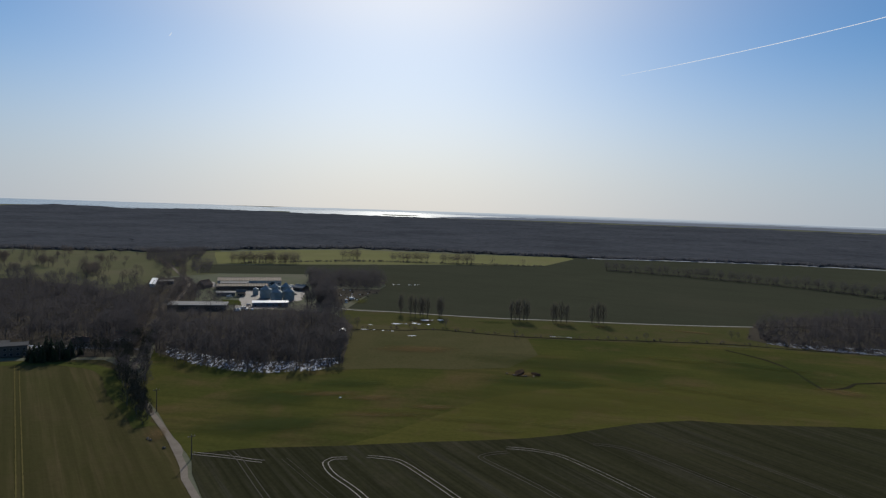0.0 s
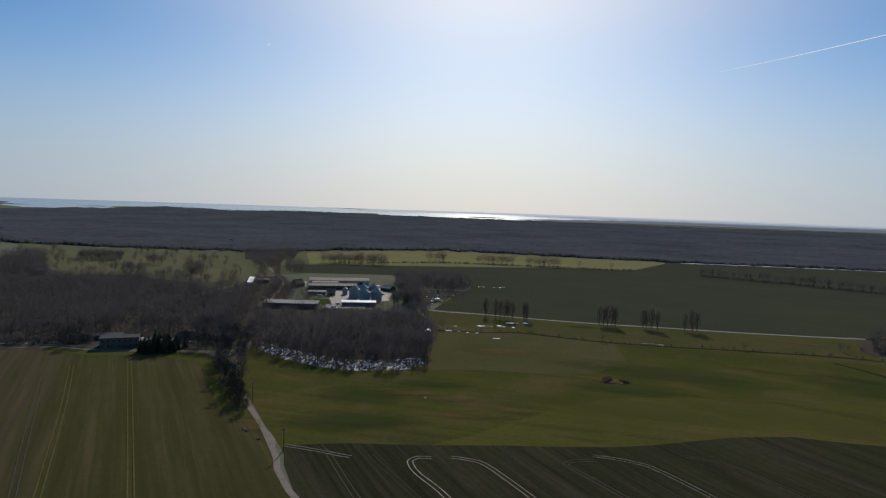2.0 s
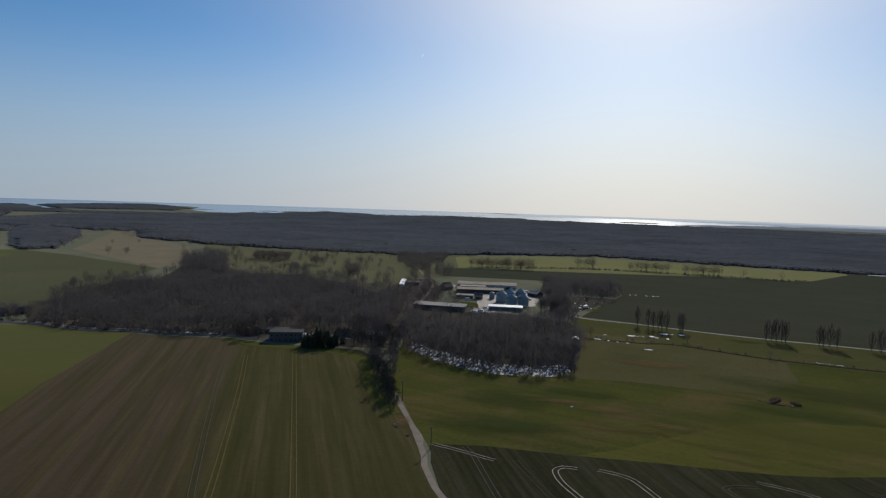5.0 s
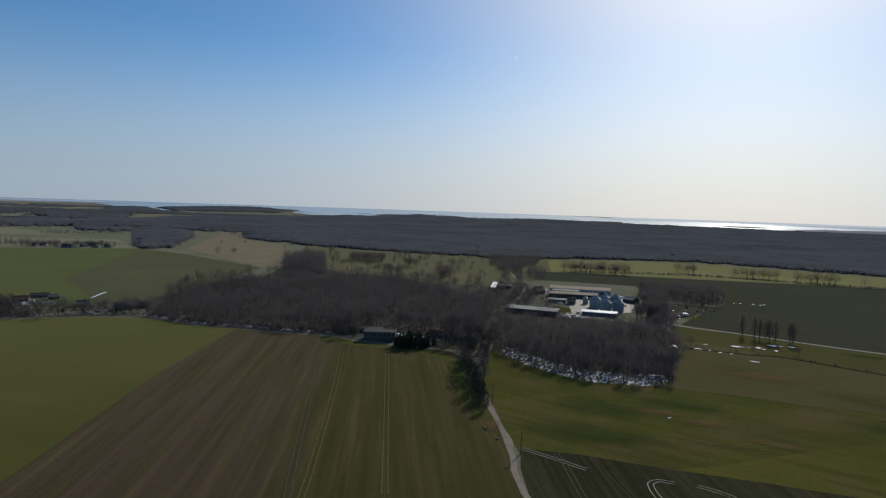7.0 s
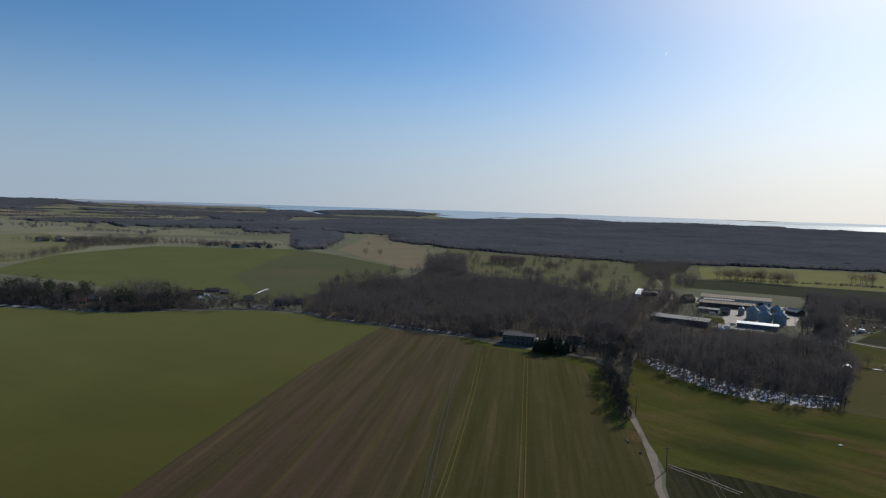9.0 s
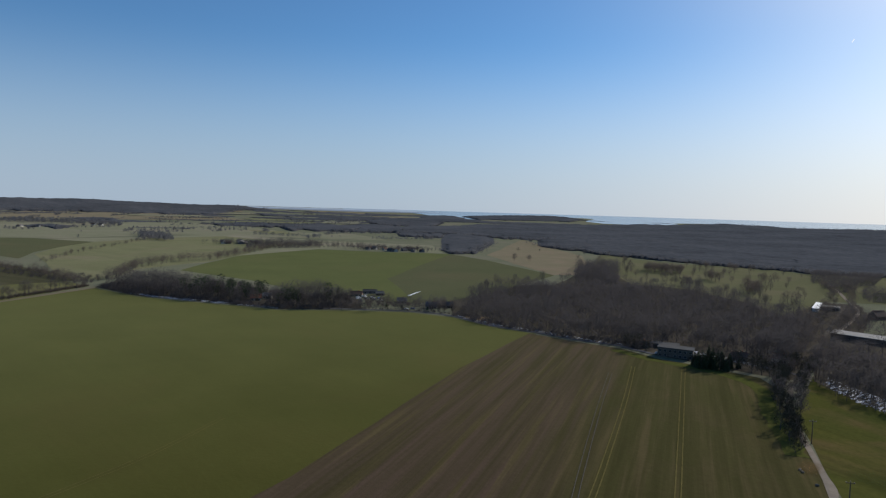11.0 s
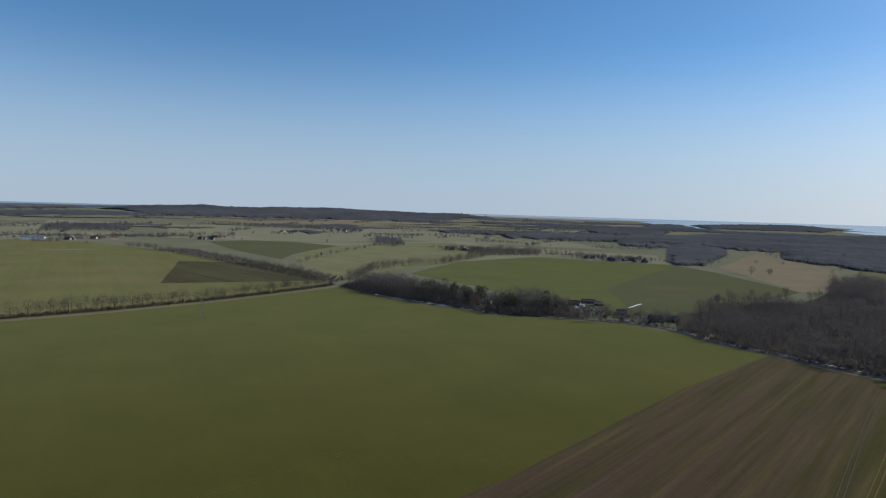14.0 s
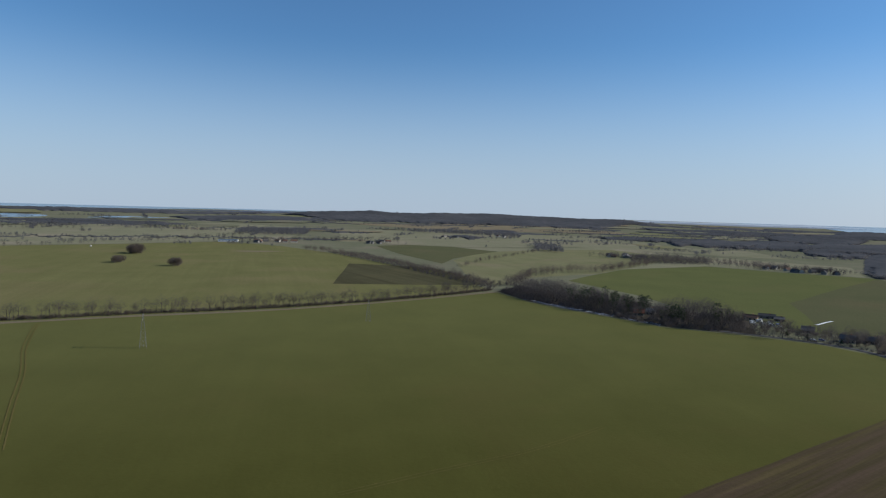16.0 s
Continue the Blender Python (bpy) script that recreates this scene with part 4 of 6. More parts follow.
# trees in the pale field below the forest
for line, gap in (([(18.2, 985), (12.7, 975)], 3.2), ([(8.8, 1080), (7.2, 1070)], 4.5), ([(4.4, 1060), (1.2, 1055)], 4.5), ([(-0.1, 1050), (-2.9, 1048)], 4.5), ([(-4.5, 1045), (-4.8, 1044)], 8), ([(-7.2, 1050), (-7.6, 1050)], 9)):
    stand("tree_row", [(x, y, R0.uniform(1.05, 1.6), R0.uniform(0, 6)) for x, y in along(line, gap * 0.6, 26, 3)], ROW_RAW, M_TWIG2, "row of leafless trees along the pale green field", "tree row")
stand("hedge", [(x, y, R0.uniform(0.6, 1.5), R0.uniform(0, 6)) for x, y in along([(17.5, 972), (11, 1010), (6.5, 1034), (3.5, 1030), (-3.2, 1038), (-7.3, 1040), (-9.2, 1052)], 2.4, 29, 2.0)], BUSH_RAW, M_TWIG, "low dark hedge below the pale green field", "hedge")
# parkland trees
for i in range(64):
    az, r = R0.uniform(25, 41), R0.uniform(740, 1180)
    if az > 34 and r < 860:
        continue
    park.plant(*P(az, r), R0.uniform(0.6, 1.25), R0.uniform(0, 6), "trees of the parkland", wide=R0.uniform(0.6, 1.0))
for x, y in spread_in([(37.5, 1010), (34.2, 1010), (34.2, 1080), (37.5, 1080)], 9, 31) + spread_in([(32.5, 940), (31.5, 940), (31.3, 980), (32.6, 990)], 9, 32) + spread_in([(29.4, 800), (28.5, 800), (28.3, 880), (29.6, 880)], 9, 33):
    park.plant(x, y, R0.uniform(0.9, 1.25), R0.uniform(0, 6), "trees of the parkland")
for az, r, s in [(48.6, 1120, 1.2), (47.2, 1130, 1.0), (47.35, 1135, 0.9), (48.3, 1380, 0.8), (46.4, 1400, 0.7), (42.5, 1350, 0.9), (43, 1230, 0.8)]:
    park.plant(*P(az, r), s, R0.uniform(0, 6), "trees of the reed meadow", "leafless tree standing in the tawny reed meadow")
RP = random.Random(64)
for i in range(44):
    az, r = RP.uniform(26, 41.5), RP.uniform(850, 1210)
    park.plant(*P(az, r), RP.uniform(0.7, 1.3), RP.uniform(0, 6), "trees of the parkland", wide=RP.uniform(0.7, 1.1))
# three round copses in the open field
for name, az, r, w, d, h in (("copse", 114.6, 1250, 15, 11, 1.45), ("copse", 111.5, 996, 9, 8, 1.15), ("copse", 115.8, 1065, 14, 7, 0.95)):
    cx, cy = P(az, r)
    for i in range(int(w * d / 4.2)):
        a, t = R0.uniform(0, 6.28), math.sqrt(R0.random())
        copse_tree.plant(cx + math.cos(a) * w * t, cy + math.sin(a) * d * t, h * R0.uniform(0.75, 1.05), R0.uniform(0, 6), "trees of a round field copse", "bare tree of a small round copse in the open field")
# hedge along the sandy track
HEDGE = [(130, 572), (123.2, 567), (118.9, 565), (114.1, 567), (108.9, 569), (102.8, 581), (95.4, 617), (89.3, 668), (84.2, 735)]
for x, y in along(HEDGE, 9, 41, 3):
    k = R0.random()
    if k < 0.5:
        bush.plant(x, y, R0.uniform(0.9, 1.5), R0.uniform(0, 6), "hedge beside the sandy track")
    else:
        park.plant(x, y, R0.uniform(0.7, 1.1), R0.uniform(0, 6), "trees beside the sandy track", "pale leafless birch-like tree in the field hedge", wide=0.7)
stand("hedge", [(x, y, R0.uniform(0.8, 1.6), R0.uniform(0, 6)) for x, y in along(HEDGE, 1.3, 42, 2.0)], BUSH_RAW, M_TWIG2, "brown thorn hedge along the sandy track", "hedge")
stand("hedgerow", [(x, y, R0.uniform(0.65, 1.2), R0.uniform(0, 6)) for x, y in along(HEDGE, 4.0, 50, 3.5)], MID_RAW, M_TWIG, "pale slim leafless trees in the hedge by the sandy track", "hedgerow")
# lines of bushes beyond it
for line, gap, lo, hi, seed in (([(84.6, 760), (87.8, 880), (93, 1045), (98, 1270), (101, 1400)], 5, 0.6, 1.05, 43), ([(87.3, 1010), (85, 1180), (82.8, 1320), (79.5, 1600)], 11, 0.4, 0.8, 44),
                                ([(82.5, 780), (80.8, 920), (78, 1000), (74.9, 1040), (70.5, 1260)], 5.5, 0.8, 1.2, 45), ([(70.5, 1290), (65.6, 1425), (62, 1400)], 7, 0.8, 1.1, 46), ([(65, 1340), (56.6, 1310)], 8, 0.6, 1.0, 47)):
    stand("hedgerow", [(x, y, R0.uniform(lo, hi), R0.uniform(0, 6)) for x, y in along(line, gap * 0.8, seed, 5)], ROW_RAW, M_TWIG2, "leafless hedgerow trees far across the fields", "hedgerow")
wood([(72.3, 1290), (70.6, 1285), (66, 1325), (65.6, 1440), (69.4, 1510), (72.3, 1420)], 9.5, 48, "trees of the far grove", "far grove of bare trees", 0, size=0.9)
stand("brush", [(x, y, R0.uniform(0.7, 1.5), R0.uniform(0, 6)) for x, y in spread_in([(84.4, 750), (88.6, 850), (94, 1050), (99, 1300), (96, 1300), (91, 1040), (86, 870), (82.6, 800)], 7.5, 49)], BUSH_RAW, M_TWIG, "grey-brown scrub along the ditch line", "scrub")

# ---- far forests ----
RE = random.Random(19)
def interp(table, a):
    table = sorted(table)
    return float(np.interp(a, [p[0] for p in table], [p[1] for p in table]))


def forest(name, front, back, a0, a1, label, height=8.0, step=0.22, seed=0, tufts=True, ragged=1.0):
    """A far forest: a rough closed canopy standing on the land, with single crowns breaking its surface and its edge."""
    rng = random.Random(seed)
    n = int((a1 - a0) / step) + 1
    vs, fs, spots = [], [], []
    rows = []
    for i in range(n):
        a = a0 + (a1 - a0) * i / (n - 1)
        f = interp(front, a) * (1 + ragged * (0.02 * noise.noise((a * 0.9, seed, 1)) + 0.014 * noise.noise((a * 3, seed, 5))))
        b = max(f + 30, interp(back, a) * (1 + 0.01 * noise.noise((a * 1.3, seed, 2))))
        rows.append((a, f, b))
    m = max(4, min(170, int(max((b - f) / (7 + 0.006 * (f - 1000)) for _, f, b in rows) / 1.6)))
    for i, (a, f, b) in enumerate(rows):
        x, y = P(a, f)
        vs.append((x, y, rise(x, y) - 1))
        for j in range(m):
            t = (j / (m - 1)) ** 1.5
            r = f + 3 + (b - f) * t + rng.uniform(-3, 3)
            aa = a + rng.uniform(-0.4, 0.4) * step
            x, y = P(aa, r)
            h = height * (0.78 + 0.4 * noise.noise((x / 130, y / 130, seed)) + 0.35 * noise.noise((x / 38, y / 38, seed)) + rng.uniform(-0.09, 0.09)) * min(1.0, (i + 0.4) / 5, (n - i - 0.6) / 5, (m - j - 0.5) / 1.5)
            vs.append((x, y, rise(x, y) + h * (0.62 if r < 2000 else 0.8 if r < 2900 else 1.0) * ((0.15, 0.4, 0.62, 0.8, 0.92)[j] if j < 5 else 1)))
            if tufts and j == 0:
                if i % 2:
                    spots.append((*P(a + rng.uniform(-0.5, 0.5) * step, f - rng.uniform(0, 7)), rng.uniform(0.5, 0.95) * height / 11, rng.uniform(0, 6.28)))
            if tufts and r < 2900 and j < 4 and rng.random() < (0.35, 0.3, 0.2, 0.1)[j]:
                spots.append((x, y, rng.uniform(0.65, 0.95) * height / 10, rng.uniform(0, 6.28)))
        x, y = P(a, b)
        vs.append((x, y, rise(x, y) - 1))
    k = m + 2
    for i in range(n - 1):
        for j in range(k - 1):
            q = i * k + j
            fs.append((q, q + 1, q + k + 1, q + k))
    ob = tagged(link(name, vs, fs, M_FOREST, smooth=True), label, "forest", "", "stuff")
    if spots:
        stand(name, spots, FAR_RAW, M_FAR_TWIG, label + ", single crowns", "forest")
    return ob


forest("forest", [(-50, 1560), (-35, 1490), (-28.9, 1435), (-20.4, 1352), (-12.5, 1290), (-3.5, 1290), (7.2, 1340), (14, 1285), (20, 1220), (24.7, 1180), (27.3, 1215), (31.9, 1236), (34.8, 1275), (38.4, 1335), (41.2, 1380), (42.6, 1470), (45, 1520), (46.6, 1620)],
       [(-50, 3480), (-15, 3440), (-9, 3430), (-5, 3430), (-0.8, 3480), (9.2, 3560), (15, 3600), (22, 3620), (27, 3620), (31, 3640), (34, 3550), (38, 3400), (42, 3100), (46.6, 2900)], -42, 46.6,
       "vast leafless brown-grey forest reaching to the sea", seed=5)
edge = []
for line in ([(-42, 1510), (-35, 1480), (-28.9, 1426), (-20.4, 1344), (-12.5, 1284)], [(19.6, 1215), (24.7, 1176), (27.3, 1210), (31.9, 1230), (34.8, 1268), (38.4, 1326), (41.2, 1372), (42.6, 1460), (45, 1510), (46.6, 1610), (47.6, 1840)],
             [(50.6, 1600), (51.2, 1436), (52.2, 1252), (54.4, 1238), (55.2, 1320)], [(44.5, 1990), (47, 1842), (49, 1850), (53, 1950), (57.5, 1990)]):
    edge += [(x, y, RE.uniform(0.35, 0.85), RE.uniform(0, 6)) for x, y in along(line, 8.0, len(edge) + 5, 16)]
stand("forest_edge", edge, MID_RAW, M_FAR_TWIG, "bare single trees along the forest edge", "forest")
forest("forest", [(50.5, 1640), (51.2, 1440), (52.2, 1260), (54.4, 1245), (55.2, 1330)], [(50.5, 1900), (52, 2135), (54.6, 1980), (55.2, 1900)], 50.5, 55.2, "leafless brown wood beside the tawny meadow", seed=6, ragged=1.8)
forest("forest", [(44.5, 2000), (47, 1850), (49, 1860), (53, 1960), (57.5, 2000)], [(44.5, 2900), (50, 2900), (57.5, 2400)], 44.5, 57.5, "leafless brown wood behind the tawny meadow", seed=7, ragged=1.8)
PATCHES = [  # heading from, to, nearest, deepest, height
    (54.5, 59.5, 1800, 2650, 8), (57.5, 65, 2020, 2600, 8), (62, 70, 2060, 2500, 8), (67, 75.5, 2200, 2480, 8), (55, 62, 2500, 3300, 8), (60, 68, 3450, 3700, 8), (53, 57.5, 3300, 3900, 8),
    (74, 80, 3350, 3500, 7), (62, 72, 2860, 3010, 7), (70, 79, 3750, 3950, 8), (82, 90, 3300, 3450, 7), (91, 101, 3150, 3400, 8), (100, 112, 3000, 3500, 8), (104, 128, 3600, 3950, 10),
    (110, 128, 2450, 2640, 7), (100, 110, 2300, 2370, 6), (85, 88.5, 2000, 2150, 7), (95, 99, 2150, 2230, 6), (88, 93, 2850, 2900, 6), (104, 127, 1780, 1800, 6), (96, 103, 1750, 1800, 6), (76, 81, 2020, 2060, 6), (108, 117, 2900, 3000, 7), (42.5, 53.5, 3440, 4300, 8), (71, 103, 3130, 4100, 9), (51, 60, 3020, 3440, 8), (54, 66, 3600, 3800, 8), (55, 72, 3080, 3330, 8), (58, 70, 2700, 2780, 7), (66, 80, 2600, 2680, 7), (84, 96, 2950, 3020, 7), (60, 66, 3880, 4000, 7), (42, 56, 3000, 3200, 7), (35.4, 44.5, 3740, 3800, 5), (44, 56, 2450, 2700, 8), (112, 128, 2620, 2800, 7)]
for i, (a0, a1, r0, r1, h) in enumerate(PATCHES):
    mid = (a0 + a1) / 2
    forest("far_wood", [(a0, (r0 + r1) / 2), (a0 + 0.12 * (a1 - a0), r0), (mid, r0 * 0.995), (a1 - 0.12 * (a1 - a0), r0 * 1.01), (a1, (r0 + r1) / 2)], [(a0, (r0 + r1) / 2 + 10), (mid, r1), (a1, (r0 + r1) / 2 + 10)], a0, a1,
           "distant strip of bare brown woodland", h, 0.2, 20 + i, r0 < 2900, 2.2 if r0 < 2600 else 1.0)

RB = random.Random(91)
for i in range(46):
    az, r, w, d = RB.uniform(57, 125), RB.uniform(2250, 3900), RB.uniform(1.2, 4.2), RB.uniform(25, 90)
    if az > 111 and 2850 < r < 3450:
        continue
    forest("far_wood", [(az - w, r + d * 0.6), (az - 0.7 * w, r), (az + 0.6 * w, r + RB.uniform(-60, 60)), (az + w, r + d * 0.6)], [(az - w, r + d), (az, r + d * 1.5), (az + w, r + d)], az - w, az + w, "thin distant strip of bare woodland", RB.uniform(5, 8), 0.3, 200 + i, r < 2900)

# small hedgerows and groves strewn over the distance
RS = random.Random(77)
spots = []
for i in range(95):
    az, r = RS.uniform(56, 127), RS.uniform(1500, 3700)
    if 60 < az < 104 and r < 1650:
        r += 300
    x, y = P(az, r)
    lean, length = radians(az + RS.choice((0, 0, 75)) + RS.uniform(-20, 20)), RS.uniform(40, 260) * r / 2500
    n = int(length / 7) + 2
    for j in range(n):
        t = (j / n - 0.5) * length
        spots.append((x + math.cos(lean) * t + RS.uniform(-6, 6), y + math.sin(lean) * t + RS.uniform(-6, 6), RS.uniform(0.45, 1.0), RS.uniform(0, 6)))
for i in range(75):
    spots.append((*P(RS.uniform(56, 126), RS.uniform(1450, 2600)), RS.uniform(0.35, 0.8), RS.uniform(0, 6)))
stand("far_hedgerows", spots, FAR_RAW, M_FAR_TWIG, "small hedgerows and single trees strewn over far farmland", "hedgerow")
# tree belts along the far roads and round the far hamlets
BELTS = [([(109, 1650), (104, 1690), (100, 1710), (97, 1790), (93, 1810)], 4.5, 14), ([(124, 1470), (120, 1500), (117.3, 1530)], 9, 5), ([(115, 1560), (110, 1760), (106, 1950)], 9, 8), ([(65.6, 1330), (63, 1340), (60, 1335)], 3.8, 3), ([(62.6, 1296), (59, 1300), (56, 1306)], 2.6, 13), ([(75, 1425), (72, 1400), (70, 1385)], 4, 8), ([(126, 2180), (118, 2160)], 9, 10)]
spots = []
for i, (line, gap, wide) in enumerate(BELTS):
    spots += [(x, y, RS.uniform(0.6, 1.15), RS.uniform(0, 6)) for x, y in along(line, gap, 300 + i, wide)]
stand("far_tree_belts", spots, ROW_RAW, M_TWIG, "belts of bare trees along far roads and hamlets", "hedgerow")
stand("far_groves", [(x, y, RS.uniform(0.8, 1.3), RS.uniform(0, 6)) for x, y in spread_in([(107, 2000), (101, 1950), (100.5, 2200), (106, 2300)], 14, 71) + spread_in([(93, 2350), (84, 2190), (81.8, 2100), (81.8, 2280), (88, 2480)], 16, 72) + spread_in([(80.5, 1560), (78, 1500), (78, 1620), (80.5, 1760)], 12, 73)], FAR_RAW, M_FAR_TWIG, "far groves of bare trees", "grove")
# trees among the distant houses
spots = []
for az, r, w in [(60.0, 1285, 26), (57.5, 1285, 22), (72, 1430, 34), (74, 1425, 16), (104.3, 1640, 30), (94.5, 1680, 26), (72.2, 1490, 14), (62, 1300, 16)]:
    for i in range(w):
        spots.append((*P(az + RS.uniform(-1.8, 1.8), r + RS.uniform(-28, 30)), RS.uniform(0.5, 0.9), RS.uniform(0, 6)))
stand("village_trees", spots, MID_RAW, M_TWIG, "bare garden trees round distant village houses", "tree group")

# ---- sea and lake ----
def water_material():
    k = Nodes("sea_water")
    w = k.noise(1 / 9, 3, 0.6, stretch=(1, 2.2, 1))
    return k.done((0.05, 0.08, 0.11), 0.16, w, 0.12, 0.5, spec=0.5)


M_SEA = water_material()


def water(name, front, back, a0, a1, label, step=0.5):
    vs, fs = [], []
    n = int((a1 - a0) / step) + 1
    for i in range(n):
        a = a0 + (a1 - a0) * i / (n - 1)
        f, b = interp(front, a), interp(back, a)
        for j in range(9):
            x, y = P(a, f + (b - f) * j / 8)
            vs.append((x, y, 62 * (math.hypot(x, y) / 3400 - 1500 / 3400) ** 1.3 + 1.5))
        if i:
            q = 9 * i
            fs += [(q + j, q + j - 9, q + j - 8, q + j + 1) for j in range(8)]
    return tagged(link(name, vs, fs, M_SEA, smooth=True), label, "water", "", "structure")


water("water_bay", [(-12, 4300), (-10, 4000), (0, 3600), (20, 3500), (36, 3400), (50, 3480), (53.5, 3460), (56, 3800), (58, 4300), (64, 4600)], [(-12, 4340), (-8, 4420), (6, 4470), (12, 4560), (20, 4900), (64, 4900)], -12, 64, "bright sunlit bay of the sea on the horizon")
water("water_sea", [(100, 4700), (106, 4500), (130, 4300)], [(100, 4800), (104, 4930), (130, 4930)], 100, 130, "blue strip of open sea on the horizon")
water("water_lake", [(112, 3120), (118, 3000), (130, 2850)], [(112, 3140), (117, 3280), (130, 3480)], 112, 130, "pale blue lake between woods")

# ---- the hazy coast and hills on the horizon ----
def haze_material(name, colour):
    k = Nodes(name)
    # emission instead of lit land: the haze is painted as a glow
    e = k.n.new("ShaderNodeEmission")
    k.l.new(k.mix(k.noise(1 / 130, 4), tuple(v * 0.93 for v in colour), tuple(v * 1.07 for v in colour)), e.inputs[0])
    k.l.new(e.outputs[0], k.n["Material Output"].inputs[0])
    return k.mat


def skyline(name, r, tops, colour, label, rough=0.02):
    """A far ridge of land in glowing haze colour that closes the horizon, its top given as (heading, elevation in
    degrees).
    """
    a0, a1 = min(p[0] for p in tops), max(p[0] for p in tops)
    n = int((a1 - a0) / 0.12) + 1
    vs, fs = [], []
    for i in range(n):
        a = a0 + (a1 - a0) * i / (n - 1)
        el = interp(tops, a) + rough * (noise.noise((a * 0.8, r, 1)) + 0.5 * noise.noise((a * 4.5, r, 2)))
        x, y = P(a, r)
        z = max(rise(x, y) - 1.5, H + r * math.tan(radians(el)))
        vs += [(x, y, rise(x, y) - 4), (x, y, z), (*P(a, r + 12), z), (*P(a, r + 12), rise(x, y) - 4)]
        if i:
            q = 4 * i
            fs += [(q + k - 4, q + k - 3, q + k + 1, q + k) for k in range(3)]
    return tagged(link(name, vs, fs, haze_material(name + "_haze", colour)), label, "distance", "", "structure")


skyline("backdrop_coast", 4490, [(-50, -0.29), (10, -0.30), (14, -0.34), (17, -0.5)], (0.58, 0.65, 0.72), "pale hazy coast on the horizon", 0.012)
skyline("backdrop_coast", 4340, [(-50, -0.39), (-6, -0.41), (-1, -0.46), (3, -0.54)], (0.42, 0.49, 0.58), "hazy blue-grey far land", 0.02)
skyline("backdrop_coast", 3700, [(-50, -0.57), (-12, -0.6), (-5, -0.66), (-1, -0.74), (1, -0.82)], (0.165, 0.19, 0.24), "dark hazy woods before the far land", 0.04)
skyline("backdrop_coast", 4130, [(-50, -0.49), (-12, -0.53), (-4, -0.63)], (0.25, 0.295, 0.37), "dusky, hazy blue-grey far woods", 0.025)
skyline("backdrop_hills", 4480, [(54.5, -0.47), (57, -0.39), (59.5, -0.29), (62, -0.35), (66, -0.34), (72, -0.36), (77, -0.40)], (0.28, 0.35, 0.46), "hazy pale blue hills across the water", 0.02)
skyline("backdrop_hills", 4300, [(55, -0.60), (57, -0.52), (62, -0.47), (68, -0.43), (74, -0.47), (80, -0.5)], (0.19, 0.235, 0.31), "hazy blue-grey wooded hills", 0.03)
skyline("backdrop_hills", 4080, [(97, -0.62), (103, -0.42), (108, -0.47), (116, -0.53), (128, -0.55)], (0.08, 0.095, 0.135), "low hazy wooded coast before the sea", 0.03)
RK = random.Random(15)
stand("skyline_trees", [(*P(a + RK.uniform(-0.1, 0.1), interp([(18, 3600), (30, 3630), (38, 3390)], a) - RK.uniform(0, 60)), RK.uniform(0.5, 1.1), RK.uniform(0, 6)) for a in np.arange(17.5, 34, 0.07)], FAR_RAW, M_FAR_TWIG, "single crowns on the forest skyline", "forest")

# ---- buildings ----
M_ROOF = plain("weathered_fibre_cement", (0.46, 0.37, 0.27), (0.3, 0.24, 0.175), 0.15, 0.9, spec=0.0)
M_ROOF_STRIP = plain("clear_roof_strips", (0.44, 0.36, 0.268), (0.31, 0.25, 0.187), 0.3, 0.7, spec=0.1)
M_ROOF_DARK = plain("dark_bitumen_roof", (0.1, 0.095, 0.09), (0.16, 0.15, 0.14), 0.2, 0.85)
M_ROOF_GREY = plain("grey_sheet_roof", (0.33, 0.315, 0.29), (0.24, 0.23, 0.21), 0.2, 0.8, spec=0.1)
M_ROOF_FELT = plain("grey_roof_felt", (0.085, 0.085, 0.085), (0.065, 0.065, 0.065), 0.2, 0.9, spec=0.05)
M_TILE = plain("brown_roof_tiles", (0.14, 0.075, 0.05), (0.1, 0.06, 0.045), 0.8, 0.85)
M_TILE_RED = plain("red_roof_tiles", (0.28, 0.1, 0.06), (0.2, 0.08, 0.05), 0.8, 0.85)
M_WALL = plain("grey_render", (0.2, 0.195, 0.19), (0.15, 0.148, 0.145), 0.3, 0.9)
M_WALL_SLATE = plain("slate_grey_render", (0.12, 0.108, 0.095), (0.09, 0.081, 0.072), 0.3, 0.9)
M_WALL_PALE = plain("pale_render", (0.55, 0.52, 0.46), (0.42, 0.4, 0.36), 0.3, 0.9)
M_BRICK = plain("buff_brick", (0.42, 0.3, 0.2), (0.32, 0.22, 0.15), 0.8, 0.9)
M_WOOD = plain("dark_boards", (0.09, 0.075, 0.06), (0.06, 0.05, 0.045), 0.6, 0.85)
M_BLUE = plain("blue_sheet_wall", (0.0715, 0.1235, 0.1755), (0.0585, 0.0975, 0.143), 0.3, 0.5)
M_STEEL = plain("galvanised_steel", (0.33, 0.375, 0.37), (0.24, 0.28, 0.28), 0.25, 0.6, metal=0.15)
M_WHITE = plain("white_sheet", (0.78, 0.78, 0.76), (0.66, 0.66, 0.65), 0.4, 0.5)
M_GLASS = plain("dark_window_glass", (0.03, 0.035, 0.04), (0.02, 0.022, 0.026), 0.4, 0.08, spec=0.6)
M_FRAME = plain("weathered_window_frame", (0.3, 0.29, 0.28), (0.24, 0.235, 0.225), 1.0, 0.6)
M_RUBBER = plain("tyre_rubber", (0.025, 0.025, 0.025), (0.035, 0.035, 0.035), 2.0, 0.85)
